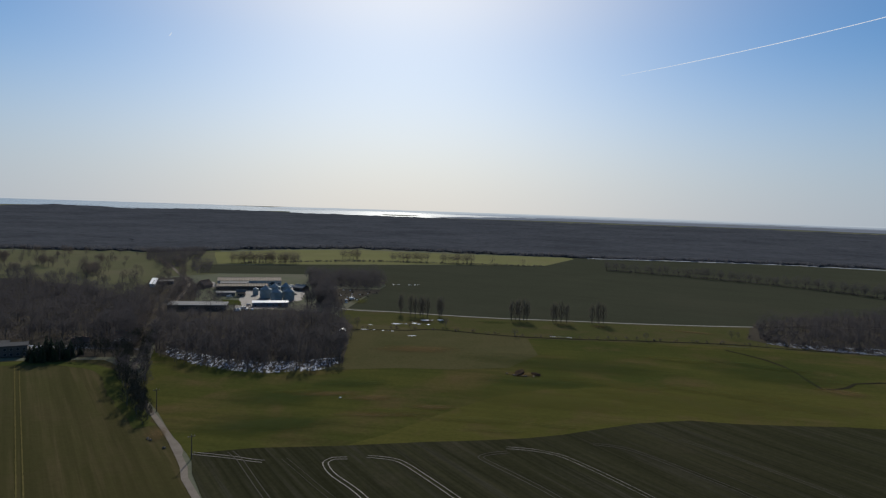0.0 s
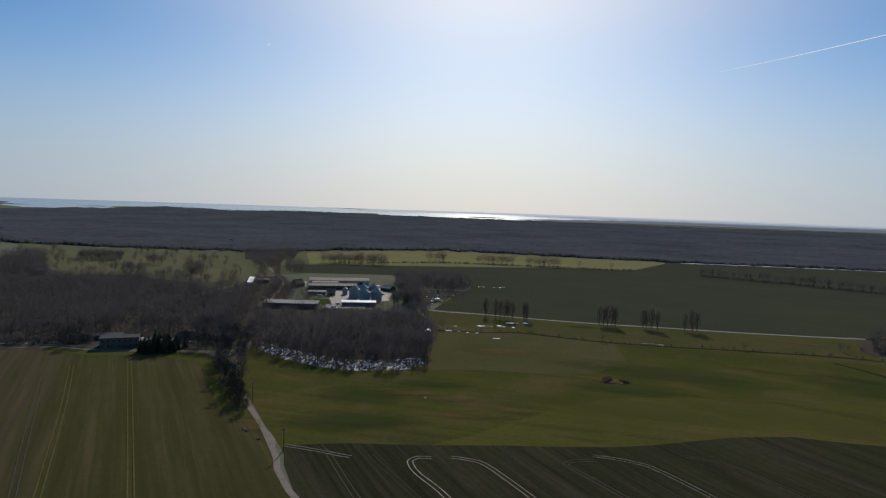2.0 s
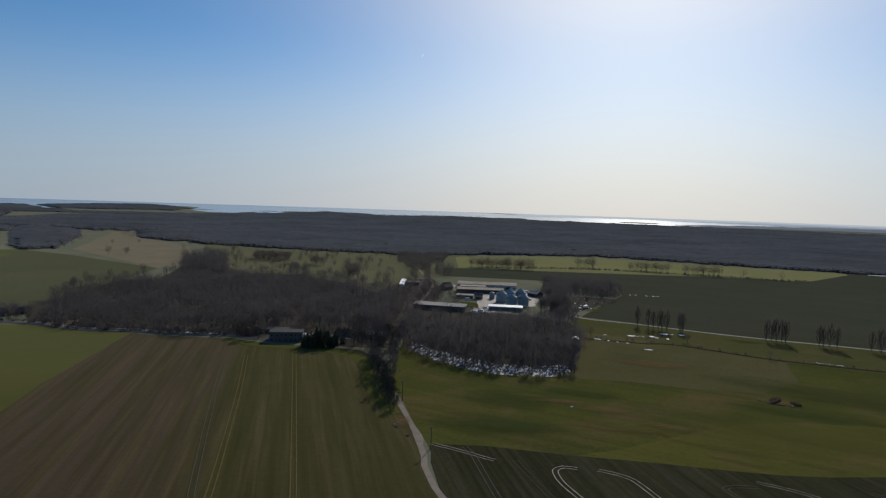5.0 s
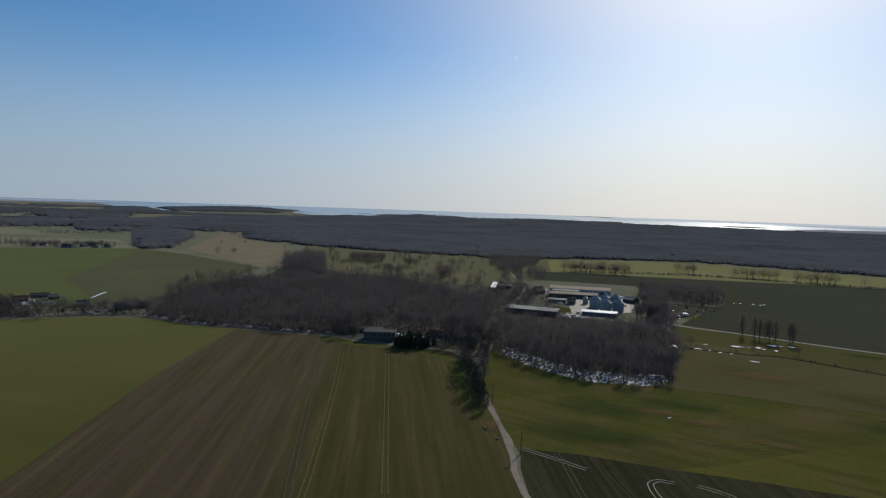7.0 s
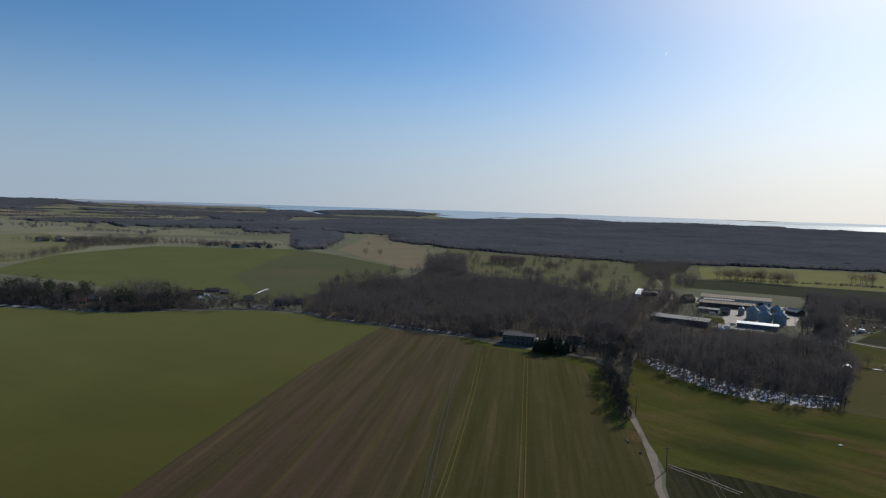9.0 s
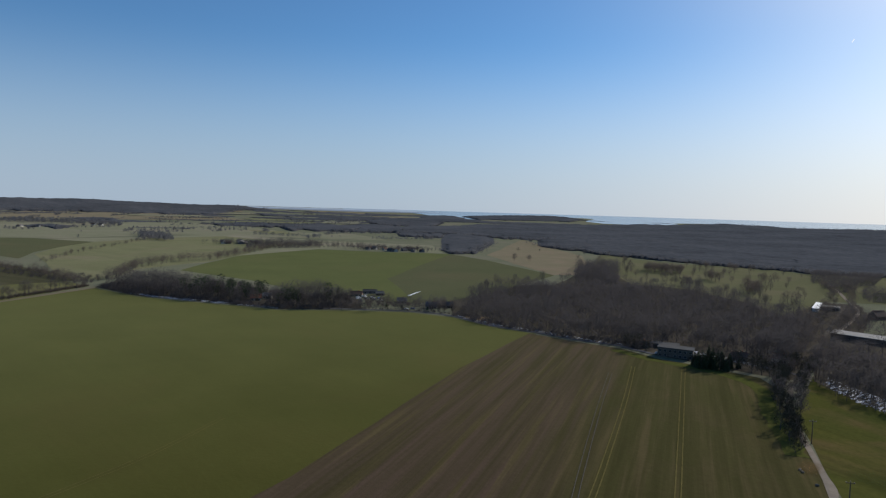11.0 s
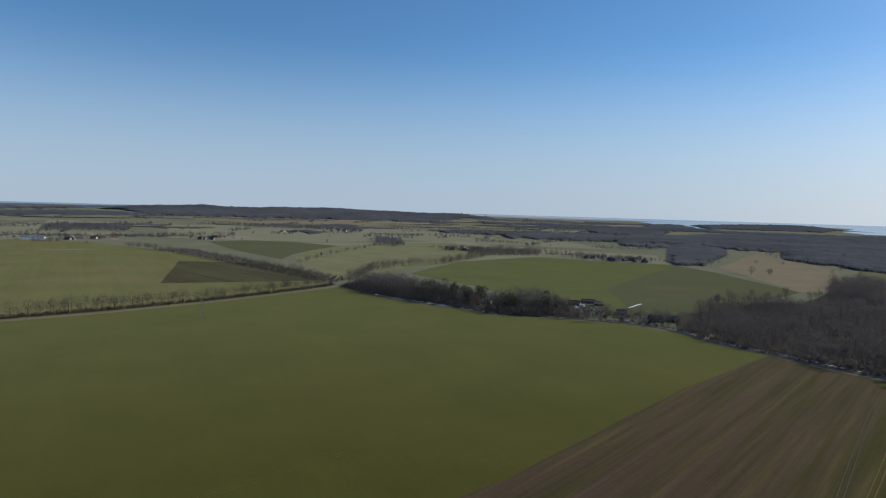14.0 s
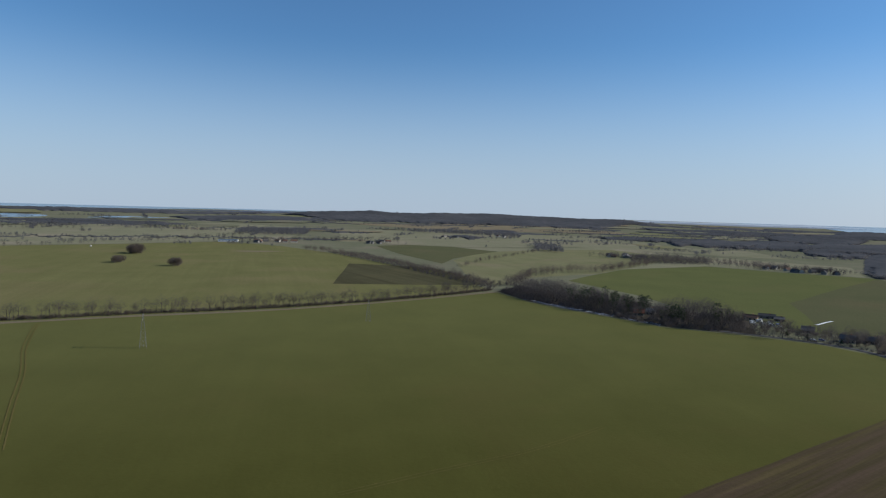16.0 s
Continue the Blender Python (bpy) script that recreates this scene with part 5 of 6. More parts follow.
M_PAINT = [plain("car_paint_" + n, c, tuple(v * 0.85 for v in c), 1.5, 0.3, spec=0.5) for n, c in (("white", (0.75, 0.75, 0.74)), ("silver", (0.4, 0.42, 0.44)), ("blue", (0.05, 0.1, 0.25)), ("dark", (0.04, 0.04, 0.045)), ("red", (0.3, 0.04, 0.03)))]
M_RUBBLE = plain("pale_rubble", (0.26, 0.22, 0.17), (0.13, 0.108, 0.08), 0.9, 0.95, spec=0.0)
M_DUNG = plain("dark_manure", (0.045, 0.033, 0.025), (0.07, 0.05, 0.036), 0.7, 0.95, spec=0.0)
M_POLE = plain("weathered_pole_wood", (0.14, 0.11, 0.085), (0.1, 0.08, 0.06), 0.8, 0.9)


def snow_material():
    """Old snow in patches between bare spots; its dim tone and long streaks imitate tree shadows."""
    k = Nodes("patchy_shade_streaked_snow")
    # gaps stretched along the sun's line, in place of trunk shadows
    patch = k.ramp(k.noise(1 / 1.3, 6, 0.72, stretch=(1.0, 0.2, 1), turn=-8, distort=0.3), (0.48, 0.0), (0.57, 0.9))
    broad = k.ramp(k.noise(1 / 9, 3, 0.6), (0.36, 0.25), (0.56, 1.0))
    k.l.new(k.mix(1.0, patch, broad, "MULTIPLY"), k.bsdf.inputs["Alpha"])
    return k.done(k.mix(k.noise(1 / 1.5, 3), (0.5, 0.53, 0.58), (0.68, 0.7, 0.74)), 0.8, patch, 0.3, 0.1, 0.1)


def clean_snow():
    k = Nodes("old_snow")
    return k.done(k.mix(k.noise(1 / 2, 5), (0.7, 0.74, 0.8), (0.86, 0.88, 0.9)), 0.7, k.noise(1 / 1.2, 4), 0.4, 0.2, 0.1)


M_SNOW_PATCHY, M_SNOW = snow_material(), clean_snow()


def box(bm, x0, x1, y0, y1, z0, z1):
    v = [bm.verts.new(p) for p in ((x0, y0, z0), (x1, y0, z0), (x1, y1, z0), (x0, y1, z0), (x0, y0, z1), (x1, y0, z1), (x1, y1, z1), (x0, y1, z1))]
    for f in ((3, 2, 1, 0), (4, 5, 6, 7), (0, 1, 5, 4), (1, 2, 6, 5), (2, 3, 7, 6), (3, 0, 4, 7)):
        bm.faces.new([v[i] for i in f])


def part(name, bm, material, parent, label=""):
    me = bpy.data.meshes.new(name)
    bm.to_mesh(me)
    bm.free()
    me.materials.append(material)
    ob = new(name, me)
    ob.parent = parent
    if label:
        ob["label"] = label
    return ob


def boxes(name, dims, material, parent, label="", bevel=0.0):
    bm = bmesh.new()
    for d in dims:
        box(bm, *d)
    if bevel:
        bmesh.ops.bevel(bm, geom=bm.edges[:], offset=bevel, segments=1, affect="EDGES")
    return part(name, bm, material, parent, label)


def openings(thing, L, W, hw, windows, doors, storeys=1):
    """Framed windows and doors on the long sides and, for houses, all of them recessed by their frames' depth."""
    for side in (-1, 1):
        y = side * W / 2
        for s in range(storeys):
            z = hw * (s + 0.42) / storeys
            for i in range(windows):
                x = -L / 2 + L * (i + 0.5) / windows
                if side < 0 and s == 0 and any(abs(x - dx) < (dw + 1.3) / 2 for dx, dw, _ in doors):
                    continue
                w, h = 0.62, min(0.68, 0.24 * hw / storeys)
                ya, yb = sorted((y, y + side * 0.09))
                pa, pb = sorted((y, y + side * 0.04))
                bm = bmesh.new()
                for q in ((x - w - 0.08, x - w, z - h, z + h), (x + w, x + w + 0.08, z - h, z + h), (x - w - 0.08, x + w + 0.08, z + h, z + h + 0.08), (x - w - 0.12, x + w + 0.12, z - h - 0.1, z - h)):
                    box(bm, q[0], q[1], ya, yb, q[2], q[3])
                fr = part("window", bm, M_FRAME, thing)
                boxes("pane", [(x - w, x + w, pa, pb, z - h, z + h)], M_GLASS, fr)
    for dx, dw, dh in doors:
        d = boxes("door", [(dx - dw / 2, dx + dw / 2, -W / 2 - 0.1, -W / 2, 0, dh)], M_WOOD, thing)
        boxes("handle", [(dx + dw * 0.36, dx + dw * 0.36 + 0.06, -W / 2 - 0.16, -W / 2 - 0.1, 1.0, 1.25)], M_STEEL, d)


def gabled(name, az, r, L, W, hw, hr, deg, wall, roof, label, category, windows=0, doors=(), ribs=0, over=0.5, chimney=False, storeys=1, group=""):
    """A building with walls, a pitched roof of two thick slopes, openings and ridge."""
    x, y = P(az, r)
    thing = tagged(new(name), label, category, group)
    thing.matrix_basis = Matrix.Translation((x, y, rise(x, y))) @ Matrix.Rotation(radians(deg), 4, "Z")
    bm = bmesh.new()
    a, b = L / 2, W / 2
    v = [bm.verts.new(p) for p in ((-a, -b, -0.5), (a, -b, -0.5), (a, b, -0.5), (-a, b, -0.5), (-a, -b, hw), (a, -b, hw), (a, b, hw), (-a, b, hw), (-a, 0, hw + hr - 0.05), (a, 0, hw + hr - 0.05))]
    for f in ((0, 1, 5, 4), (2, 3, 7, 6), (1, 2, 6, 9, 5), (3, 0, 4, 8, 7), (4, 5, 9, 8), (6, 7, 8, 9)):
        bm.faces.new([v[i] for i in f])
    part("wall", bm, wall, thing)
    slope = hr / b
    for side in (-1, 1):
        bm = bmesh.new()
        e, z = side * (b + over), hw - over * slope
        th = 0.22
        q = [bm.verts.new(p) for p in ((-a - over, e, z), (a + over, e, z), (a + over, 0, hw + hr), (-a - over, 0, hw + hr), (-a - over, e, z + th), (a + over, e, z + th), (a + over, 0, hw + hr + th), (-a - over, 0, hw + hr + th))]
        for f in ((3, 2, 1, 0), (4, 5, 6, 7), (0, 1, 5, 4), (1, 2, 6, 5), (2, 3, 7, 6), (3, 0, 4, 7)):
            bm.faces.new([q[i] for i in f])
        bmesh.ops.recalc_face_normals(bm, faces=bm.faces[:])
        rf = part("roof", bm, roof, thing)
        for i in range(ribs):
            px = -a + L * (i + 0.5) / ribs
            bm = bmesh.new()
            q = [bm.verts.new(p) for p in ((px - 0.45, e, z + th), (px + 0.45, e, z + th), (px + 0.45, 0, hw + hr + th), (px - 0.45, 0, hw + hr + th), (px - 0.45, e, z + th + 0.05), (px + 0.45, e, z + th + 0.05), (px + 0.45, 0, hw + hr + th + 0.05), (px - 0.45, 0, hw + hr + th + 0.05))]
            for f in ((3, 2, 1, 0), (4, 5, 6, 7), (0, 1, 5, 4), (1, 2, 6, 5), (2, 3, 7, 6), (3, 0, 4, 7)):
                bm.faces.new([q[k] for k in f])
            part("roof_rib", bm, M_ROOF_STRIP, rf)
    boxes("ridge", [(-a - over, a + over, -0.3, 0.3, hw + hr + 0.15, hw + hr + 0.34)], roof, thing)
    if chimney:
        boxes("chimney", [(a * 0.3, a * 0.3 + 0.7, 0.4, 1.1, hw + hr * 0.5, hw + hr + 1.0)], M_TILE_RED, thing)
    openings(thing, L, W, hw, windows, doors, storeys)
    return thing


def flat_roofed(name, az, r, L, W, h, deg, wall, roof, label, category, windows=0, storeys=1, doors=(), fall=0.4, group=""):
    """A building under a low single-slope roof slab."""
    x, y = P(az, r)
    thing = tagged(new(name), label, category, group)
    thing.matrix_basis = Matrix.Translation((x, y, rise(x, y))) @ Matrix.Rotation(radians(deg), 4, "Z")
    a, b = L / 2, W / 2
    for side, dims in (("front", (-a, a, -b, -b + 0.3, -0.5, h)), ("back", (-a, a, b - 0.3, b, -0.5, h + fall)), ("end", (-a, -a + 0.3, -b + 0.3, b - 0.3, -0.5, h)), ("end", (a - 0.3, a, -b + 0.3, b - 0.3, -0.5, h))):
        boxes("wall", [dims], wall, thing)
    bm = bmesh.new()
    q = [bm.verts.new(p) for p in ((-a - 0.4, -b - 0.4, h), (a + 0.4, -b - 0.4, h), (a + 0.4, b + 0.4, h + fall), (-a - 0.4, b + 0.4, h + fall), (-a - 0.4, -b - 0.4, h + 0.35), (a + 0.4, -b - 0.4, h + 0.35), (a + 0.4, b + 0.4, h + fall + 0.35), (-a - 0.4, b + 0.4, h + fall + 0.35))]
    for f in ((3, 2, 1, 0), (4, 5, 6, 7), (0, 1, 5, 4), (1, 2, 6, 5), (2, 3, 7, 6), (3, 0, 4, 7)):
        bm.faces.new([q[i] for i in f])
    part("roof", bm, roof, thing)
    openings(thing, L, W, h, windows, doors, storeys)
    return thing


def silo():
    """A ringed steel grain silo with a ribbed conical roof, cap and ladder."""
    thing = tagged(new("grain_silo"), "blue-grey galvanised steel grain silo with conical roof", "silo", "grain silos")
    n, R, h, top = 28, 5.2, 8.2, 3.4
    bm = bmesh.new()
    rings = [0.0]
    for i in range(9):
        rings += [h * (i + 0.5) / 9, h * (i + 1) / 9]
    loops = []
    for i, z in enumerate(rings):
        rr = R + (0.09 if i % 2 else 0.0)
        loops.append([bm.verts.new((rr * math.cos(math.tau * j / n), rr * math.sin(math.tau * j / n), z)) for j in range(n)])
    for p, q in zip(loops, loops[1:]):
        for j in range(n):
            bm.faces.new((p[j], p[(j + 1) % n], q[(j + 1) % n], q[j]))
    part("body", bm, M_STEEL, thing)
    bm = bmesh.new()
    rim = [bm.verts.new(((R + 0.35) * math.cos(math.tau * j / n), (R + 0.35) * math.sin(math.tau * j / n), h - 0.1)) for j in range(n)]
    up = [bm.verts.new((0.5 * math.cos(math.tau * j / n), 0.5 * math.sin(math.tau * j / n), h + top)) for j in range(n)]
    for j in range(n):
        bm.faces.new((rim[j], rim[(j + 1) % n], up[(j + 1) % n], up[j]))
    bm.faces.new(up)
    bm.faces.new(rim[::-1])
    rf = part("roof", bm, M_STEEL, thing)
    for j in range(0, n, 2):
        vs, fs = [], []
        a = math.tau * j / n
        tube(vs, fs, [Vector(((R + 0.3) * math.cos(a), (R + 0.3) * math.sin(a), h)), Vector((0.5 * math.cos(a), 0.5 * math.sin(a), h + top + 0.05))], [0.09, 0.06], 4)
        link("rib", vs, fs, M_STEEL, rf)
    bm = bmesh.new()
    bmesh.ops.create_cone(bm, cap_ends=True, segments=12, radius1=0.75, radius2=0.2, depth=0.8, matrix=Matrix.Translation((0, 0, h + top + 0.4)))
    part("cap", bm, M_STEEL, thing)
    boxes("ladder", [(-0.3, -0.24, -R - 0.3, -R - 0.22, 0, h + 0.3), (0.24, 0.3, -R - 0.3, -R - 0.22, 0, h + 0.3)] + [(-0.24, 0.24, -R - 0.29, -R - 0.24, 0.4 * i, 0.4 * i + 0.05) for i in range(1, 21)], M_STEEL, thing)
    return thing


FARM = 14.0
sheet("ground_yard", [(17.4, 668), (15.9, 690), (13.6, 722), (12.7, 715), (12.0, 648), (12.3, 604), (13.4, 590), (14.5, 556), (18.2, 556), (17.6, 600)], M_YARD, 0.3, "pale concrete farmyard", "yard", 10, 1.5)
sheet("ground_yard_west", [(20.3, 745), (19.6, 745), (19.4, 700), (20.1, 695)], M_YARD, 0.3, "pale concrete apron beside the barn", "yard", 10, 1.5)
sheet("ground_farm_green", [(19, 612), (17.6, 605), (17.4, 575), (19.0, 580)], M_MEADOW, 0.34, "small lawn in the farmyard", "ground", 10, 1.5)
gabled("cattle_barn", 16.75, 728, 66, 26, 5.2, 1.9, FARM + 3, M_WALL_PALE, M_ROOF, "long cattle barn with ribbed pale fibre-cement roof", "barn", 14, [(-24, 4, 3.6), (24, 4, 3.6)], 24)
gabled("feed_barn", 17.35, 686, 50, 20, 4.2, 1.4, FARM + 3, M_WOOD, M_ROOF, "long feed barn with weathered grey roof", "barn", 10, [(-10, 4, 3.2)], 18)
flat_roofed("link_shed", 18.0, 705, 28, 10, 4.4, FARM + 3, M_WOOD, M_ROOF_DARK, "dark flat-roofed shed between two barns", "shed", 5)
flat_roofed("machine_shed", 20.9, 560, 46, 11, 4.2, 9, M_WOOD, M_ROOF_GREY, "long dark machine shed with pale sheet roof", "shed", 9, 1, [(-14, 3.6, 3.4), (6, 3.6, 3.4)], 1.2)
flat_roofed("blue_shed", 15.0, 570, 30, 6.5, 3.4, FARM, M_BLUE, M_WHITE, "blue metal-clad shed with white roof before the silos", "shed", 6, 1, [(8, 3, 3)], 0.9)
flat_roofed("low_shed", 18.7, 640, 17, 7, 3.0, FARM, M_WALL, M_ROOF_GREY, "low grey shed with pale sheet roof", "shed", 4, 1, [(2, 2.4, 2.2)], 0.5)
gabled("brick_store", 17.45, 634, 8, 7, 4.6, 1.6, FARM, M_BRICK, M_ROOF_DARK, "buff brick store building", "shed", 2, [(0, 2.4, 2.6)])
gabled("old_barn", 20.4, 700, 13, 9, 3.6, 4.4, 70, M_WOOD, M_TILE, "old dark barn with steep brown roof", "barn", 2, [(0, 3, 3)])
gabled("hay_shed", 12.4, 672, 13, 10, 3.8, 2.4, -30, M_WOOD, M_ROOF_GREY, "small dark shed with grey pitched roof", "shed", 3, [(0, 3.4, 3.2)])
flat_roofed("stable", 24.33, 734, 52, 5, 3.2, 111, M_WALL_PALE, M_WHITE, "long low stable with bright white sheet roof", "stable", 9, 1, [(3, 2, 2.2)], 0.5)
flat_roofed("stable", 23.45, 735, 16, 8, 3.4, 20, M_WALL, M_ROOF_DARK, "small grey stable with flat dark roof", "stable", 4, 1, [(3, 2, 2.2)], 0.5)
one = silo()
spots = [(14.5, 600), (13.45, 604), (14.65, 636), (13.7, 640), (15.4, 620)]
for i, (az, r) in enumerate(spots):
    m = Matrix.Translation((*P(az, r), 0.3))
    if i == 0:
        one.matrix_basis = m
    else:
        copy_thing(one, m)
# slim feed tank
tank = tagged(new("feed_tank"), "slim grey upright feed tank beside the silos", "tank")
tank.matrix_basis = Matrix.Translation((*P(16.25, 640), 0.3))
bm = bmesh.new()
bmesh.ops.create_cone(bm, cap_ends=True, segments=20, radius1=2.6, radius2=2.6, depth=6, matrix=Matrix.Translation((0, 0, 3)))
bmesh.ops.create_cone(bm, cap_ends=True, segments=20, radius1=2.7, radius2=0.3, depth=1.4, matrix=Matrix.Translation((0, 0, 6.7)))
part("body", bm, M_STEEL, tank)
boxes("ladder", [(-0.25, -0.2, -2.85, -2.75, 0, 6.2), (0.2, 0.25, -2.85, -2.75, 0, 6.2)] + [(-0.2, 0.2, -2.84, -2.77, 0.4 * i, 0.4 * i + 0.05) for i in range(1, 15)], M_STEEL, tank)

# the housing block at the field's edge, and the village
flat_roofed("housing_block", 34.5, 426, 21, 8.5, 5.8, 29, M_WALL_SLATE, M_ROOF_FELT, "plain grey two-storey housing block with flat roof", "house", 7, 2, [(-4, 1.2, 2.1)], 0.3)
flat_roofed("garage_row", 35.4, 452, 18, 6, 2.6, 29, M_WALL, M_ROOF_FELT, "low pale garage row behind the housing block", "garage", 0, 1, [(-6, 2.4, 2.1), (-2, 2.4, 2.1), (2, 2.4, 2.1), (6, 2.4, 2.1)], 0.3)
for az, r, L, W, hw, hr, deg, wall, roof, label in [
        (55.9, 566, 10, 7, 2.6, 2.8, 50, M_WALL_PALE, M_ROOF_DARK, "small village house with steep dark tiled roof"),
        (58.6, 592, 9, 7, 2.6, 2.4, 60, M_WALL, M_ROOF_DARK, "small grey village house with dark roof"),
        (54.4, 572, 9, 7, 2.5, 2.6, 48, M_WALL, M_ROOF_DARK, "grey village house half hidden by trees"),
        (71.4, 606, 9, 7, 2.8, 2.8, 70, M_WALL_PALE, M_TILE_RED, "small house with red tiled roof among pines"),
        (70.4, 618, 8, 7, 2.8, 2.6, 60, M_WALL_PALE, M_ROOF_GREY, "small pale house among pines"),
        (62.7, 634, 12, 7, 2.8, 2.0, 55, M_BRICK, M_TILE, "brick outbuilding with brown tiled roof"),
        (61.5, 654, 14, 6, 2.6, 1.4, 62, M_WALL, M_ROOF_FELT, "low pale shed with grey roof"),
        (60.6, 640, 8, 6, 2.6, 1.6, 62, M_WOOD, M_ROOF_DARK, "dark timber shed in a yard"),
        (29.6, 436, 9, 7, 2.8, 2.6, 30, M_WALL, M_TILE, "small grey cottage at the wood's edge"),
        (37.3, 446, 8, 6, 2.6, 2.2, 40, M_WALL, M_TILE, "small grey cottage beneath bare trees"),
        (26.6, 446, 9, 7, 2.8, 2.6, 20, M_WALL_PALE, M_TILE, "pale cottage beside the lane")]:
    gabled("house", az, r, L, W, hw, hr, deg, wall, roof, label, "house", 3, [(1.2, 1.0, 2.0)], chimney=True, group="village houses")
RH = random.Random(7)
for az, r, n in [(60.0, 1290, 4), (62.0, 1300, 3), (58.2, 1290, 3), (56.9, 1290, 2), (71.2, 1440, 2), (73.2, 1448, 3), (105.5, 1640, 4), (103.5, 1650, 3), (101.8, 1640, 2), (95.2, 1660, 4), (93.6, 1710, 3), (72.2, 1480, 2), (88, 2050, 3), (84, 2150, 3)]:
    for i in range(n):
        gabled("house", az + RH.uniform(-0.9, 0.9), r + RH.uniform(-25, 25), RH.uniform(10, 16), 8, 3.2, 3.4, RH.uniform(0, 180), RH.choice((M_WALL_PALE, M_WALL, M_WALL)), RH.choice((M_TILE, M_ROOF_FELT, M_ROOF_DARK)), "distant village house with pitched roof", "house", 2, (), group="distant houses")
flat_roofed("far_hall", 107.4, 1640, 46, 16, 5, 100, M_WHITE, M_BLUE, "long distant hall with pale blue roof", "hall", 6)
gabled("far_farm", 72.6, 1440, 44, 14, 4, 3, 160, M_WALL, M_ROOF_GREY, "distant farm building with grey roof", "barn", 4)
gabled("far_farm", 74.0, 1436, 20, 12, 3.5, 3, 160, M_WALL_PALE, M_ROOF_GREY, "distant pale farm building", "barn", 4)


# ---- vehicles ----
def car(kind, paint, label, group):
    """A parked vehicle: bodywork in profile, glazing, and four wheels with rims."""
    thing = tagged(new(kind), label, "van" if kind == "van" else "car", group)
    w = 0.88 if kind == "car" else 0.98
    prof = [(-2.1, 0.35), (2.1, 0.35), (2.15, 0.75), (1.2, 0.95), (0.6, 1.42), (-1.3, 1.45), (-2.05, 1.0), (-2.15, 0.7)] if kind == "car" else [(-2.6, 0.4), (2.6, 0.4), (2.65, 1.0), (1.9, 1.25), (1.5, 2.2), (-2.55, 2.3), (-2.65, 1.2)]
    bm = bmesh.new()
    sides = [[bm.verts.new((x, s * (w if z < 1.0 else w - 0.12), z)) for x, z in prof] for s in (-1, 1)]
    bm.faces.new(sides[0][::-1])
    bm.faces.new(sides[1])
    for i in range(len(prof)):
        j = (i + 1) % len(prof)
        bm.faces.new((sides[0][i], sides[0][j], sides[1][j], sides[1][i]))
    bmesh.ops.recalc_face_normals(bm, faces=bm.faces[:])
    part("body", bm, paint, thing)
    g = (-1.1, 0.5, 1.02, 1.34) if kind == "car" else (0.4, 1.5, 1.35, 1.95)
    boxes("window", [(g[0], g[1], -w + 0.04, w - 0.04, g[2], g[3])], M_GLASS, thing)
    for x in (-1.35, 1.35):
        for s in (-1, 1):
            bm = bmesh.new()
            bmesh.ops.create_cone(bm, cap_ends=True, segments=12, radius1=0.33, radius2=0.33, depth=0.2, matrix=Matrix.Translation((x, s * (w - 0.06), 0.33)) @ Matrix.Rotation(radians(90), 4, "X"))
            wh = part("wheel", bm, M_RUBBER, thing)
            bm = bmesh.new()
            bmesh.ops.create_cone(bm, cap_ends=True, segments=10, radius1=0.19, radius2=0.19, depth=0.24, matrix=Matrix.Translation((x, s * (w - 0.06), 0.33)) @ Matrix.Rotation(radians(90), 4, "X"))
            part("rim", bm, M_STEEL, wh)
    return thing


protos = {}
for az, r, deg, kind, c in [(17.2, 553, 20, "van", 0), (17.0, 548, 110, "car", 0), (16.5, 548, 100, "car", 0), (18.4, 624, 30, "van", 1), (12.9, 640, 60, "car", 3), (16.8, 575, 40, "car", 1), (13.2, 700, 70, "van", 0),
                            (62.0, 622, 40, "van", 0), (61.3, 618, 60, "car", 0), (61.7, 610, 20, "car", 1), (61.1, 604, 80, "van", 0), (60.7, 616, 130, "car", 2), (62.3, 600, 15, "car", 3), (60.5, 602, 30, "car", 0), (62.5, 612, 100, "van", 0), (61.9, 636, 120, "car", 1), (57.6, 556, 50, "car", 2), (58.2, 552, 45, "car", 1),
                            (7.9, 610, 10, "van", 0), (8.4, 600, 80, "car", 1), (117.7, 1440, 40, "van", 0), (35.9, 427, 60, "car", 1), (33.2, 424, 20, "car", 0)]:
    x, y = P(az, r)
    m = Matrix.Translation((x, y, 0.36)) @ Matrix.Rotation(radians(deg), 4, "Z")
    names = ("white", "silver-grey", "dark blue", "black", "red")
    where = "village yard" if az > 50 else "farm" if az < 26 else "housing block"
    if (kind, c) not in protos:
        protos[kind, c] = car(kind, M_PAINT[c], f"{names[c]} parked {kind} standing in the open", "")
        protos[kind, c].matrix_basis = m
        ob = protos[kind, c]
    else:
        ob = copy_thing(protos[kind, c], m)
    tagged(ob, "", "", f"vehicles at the {where}")


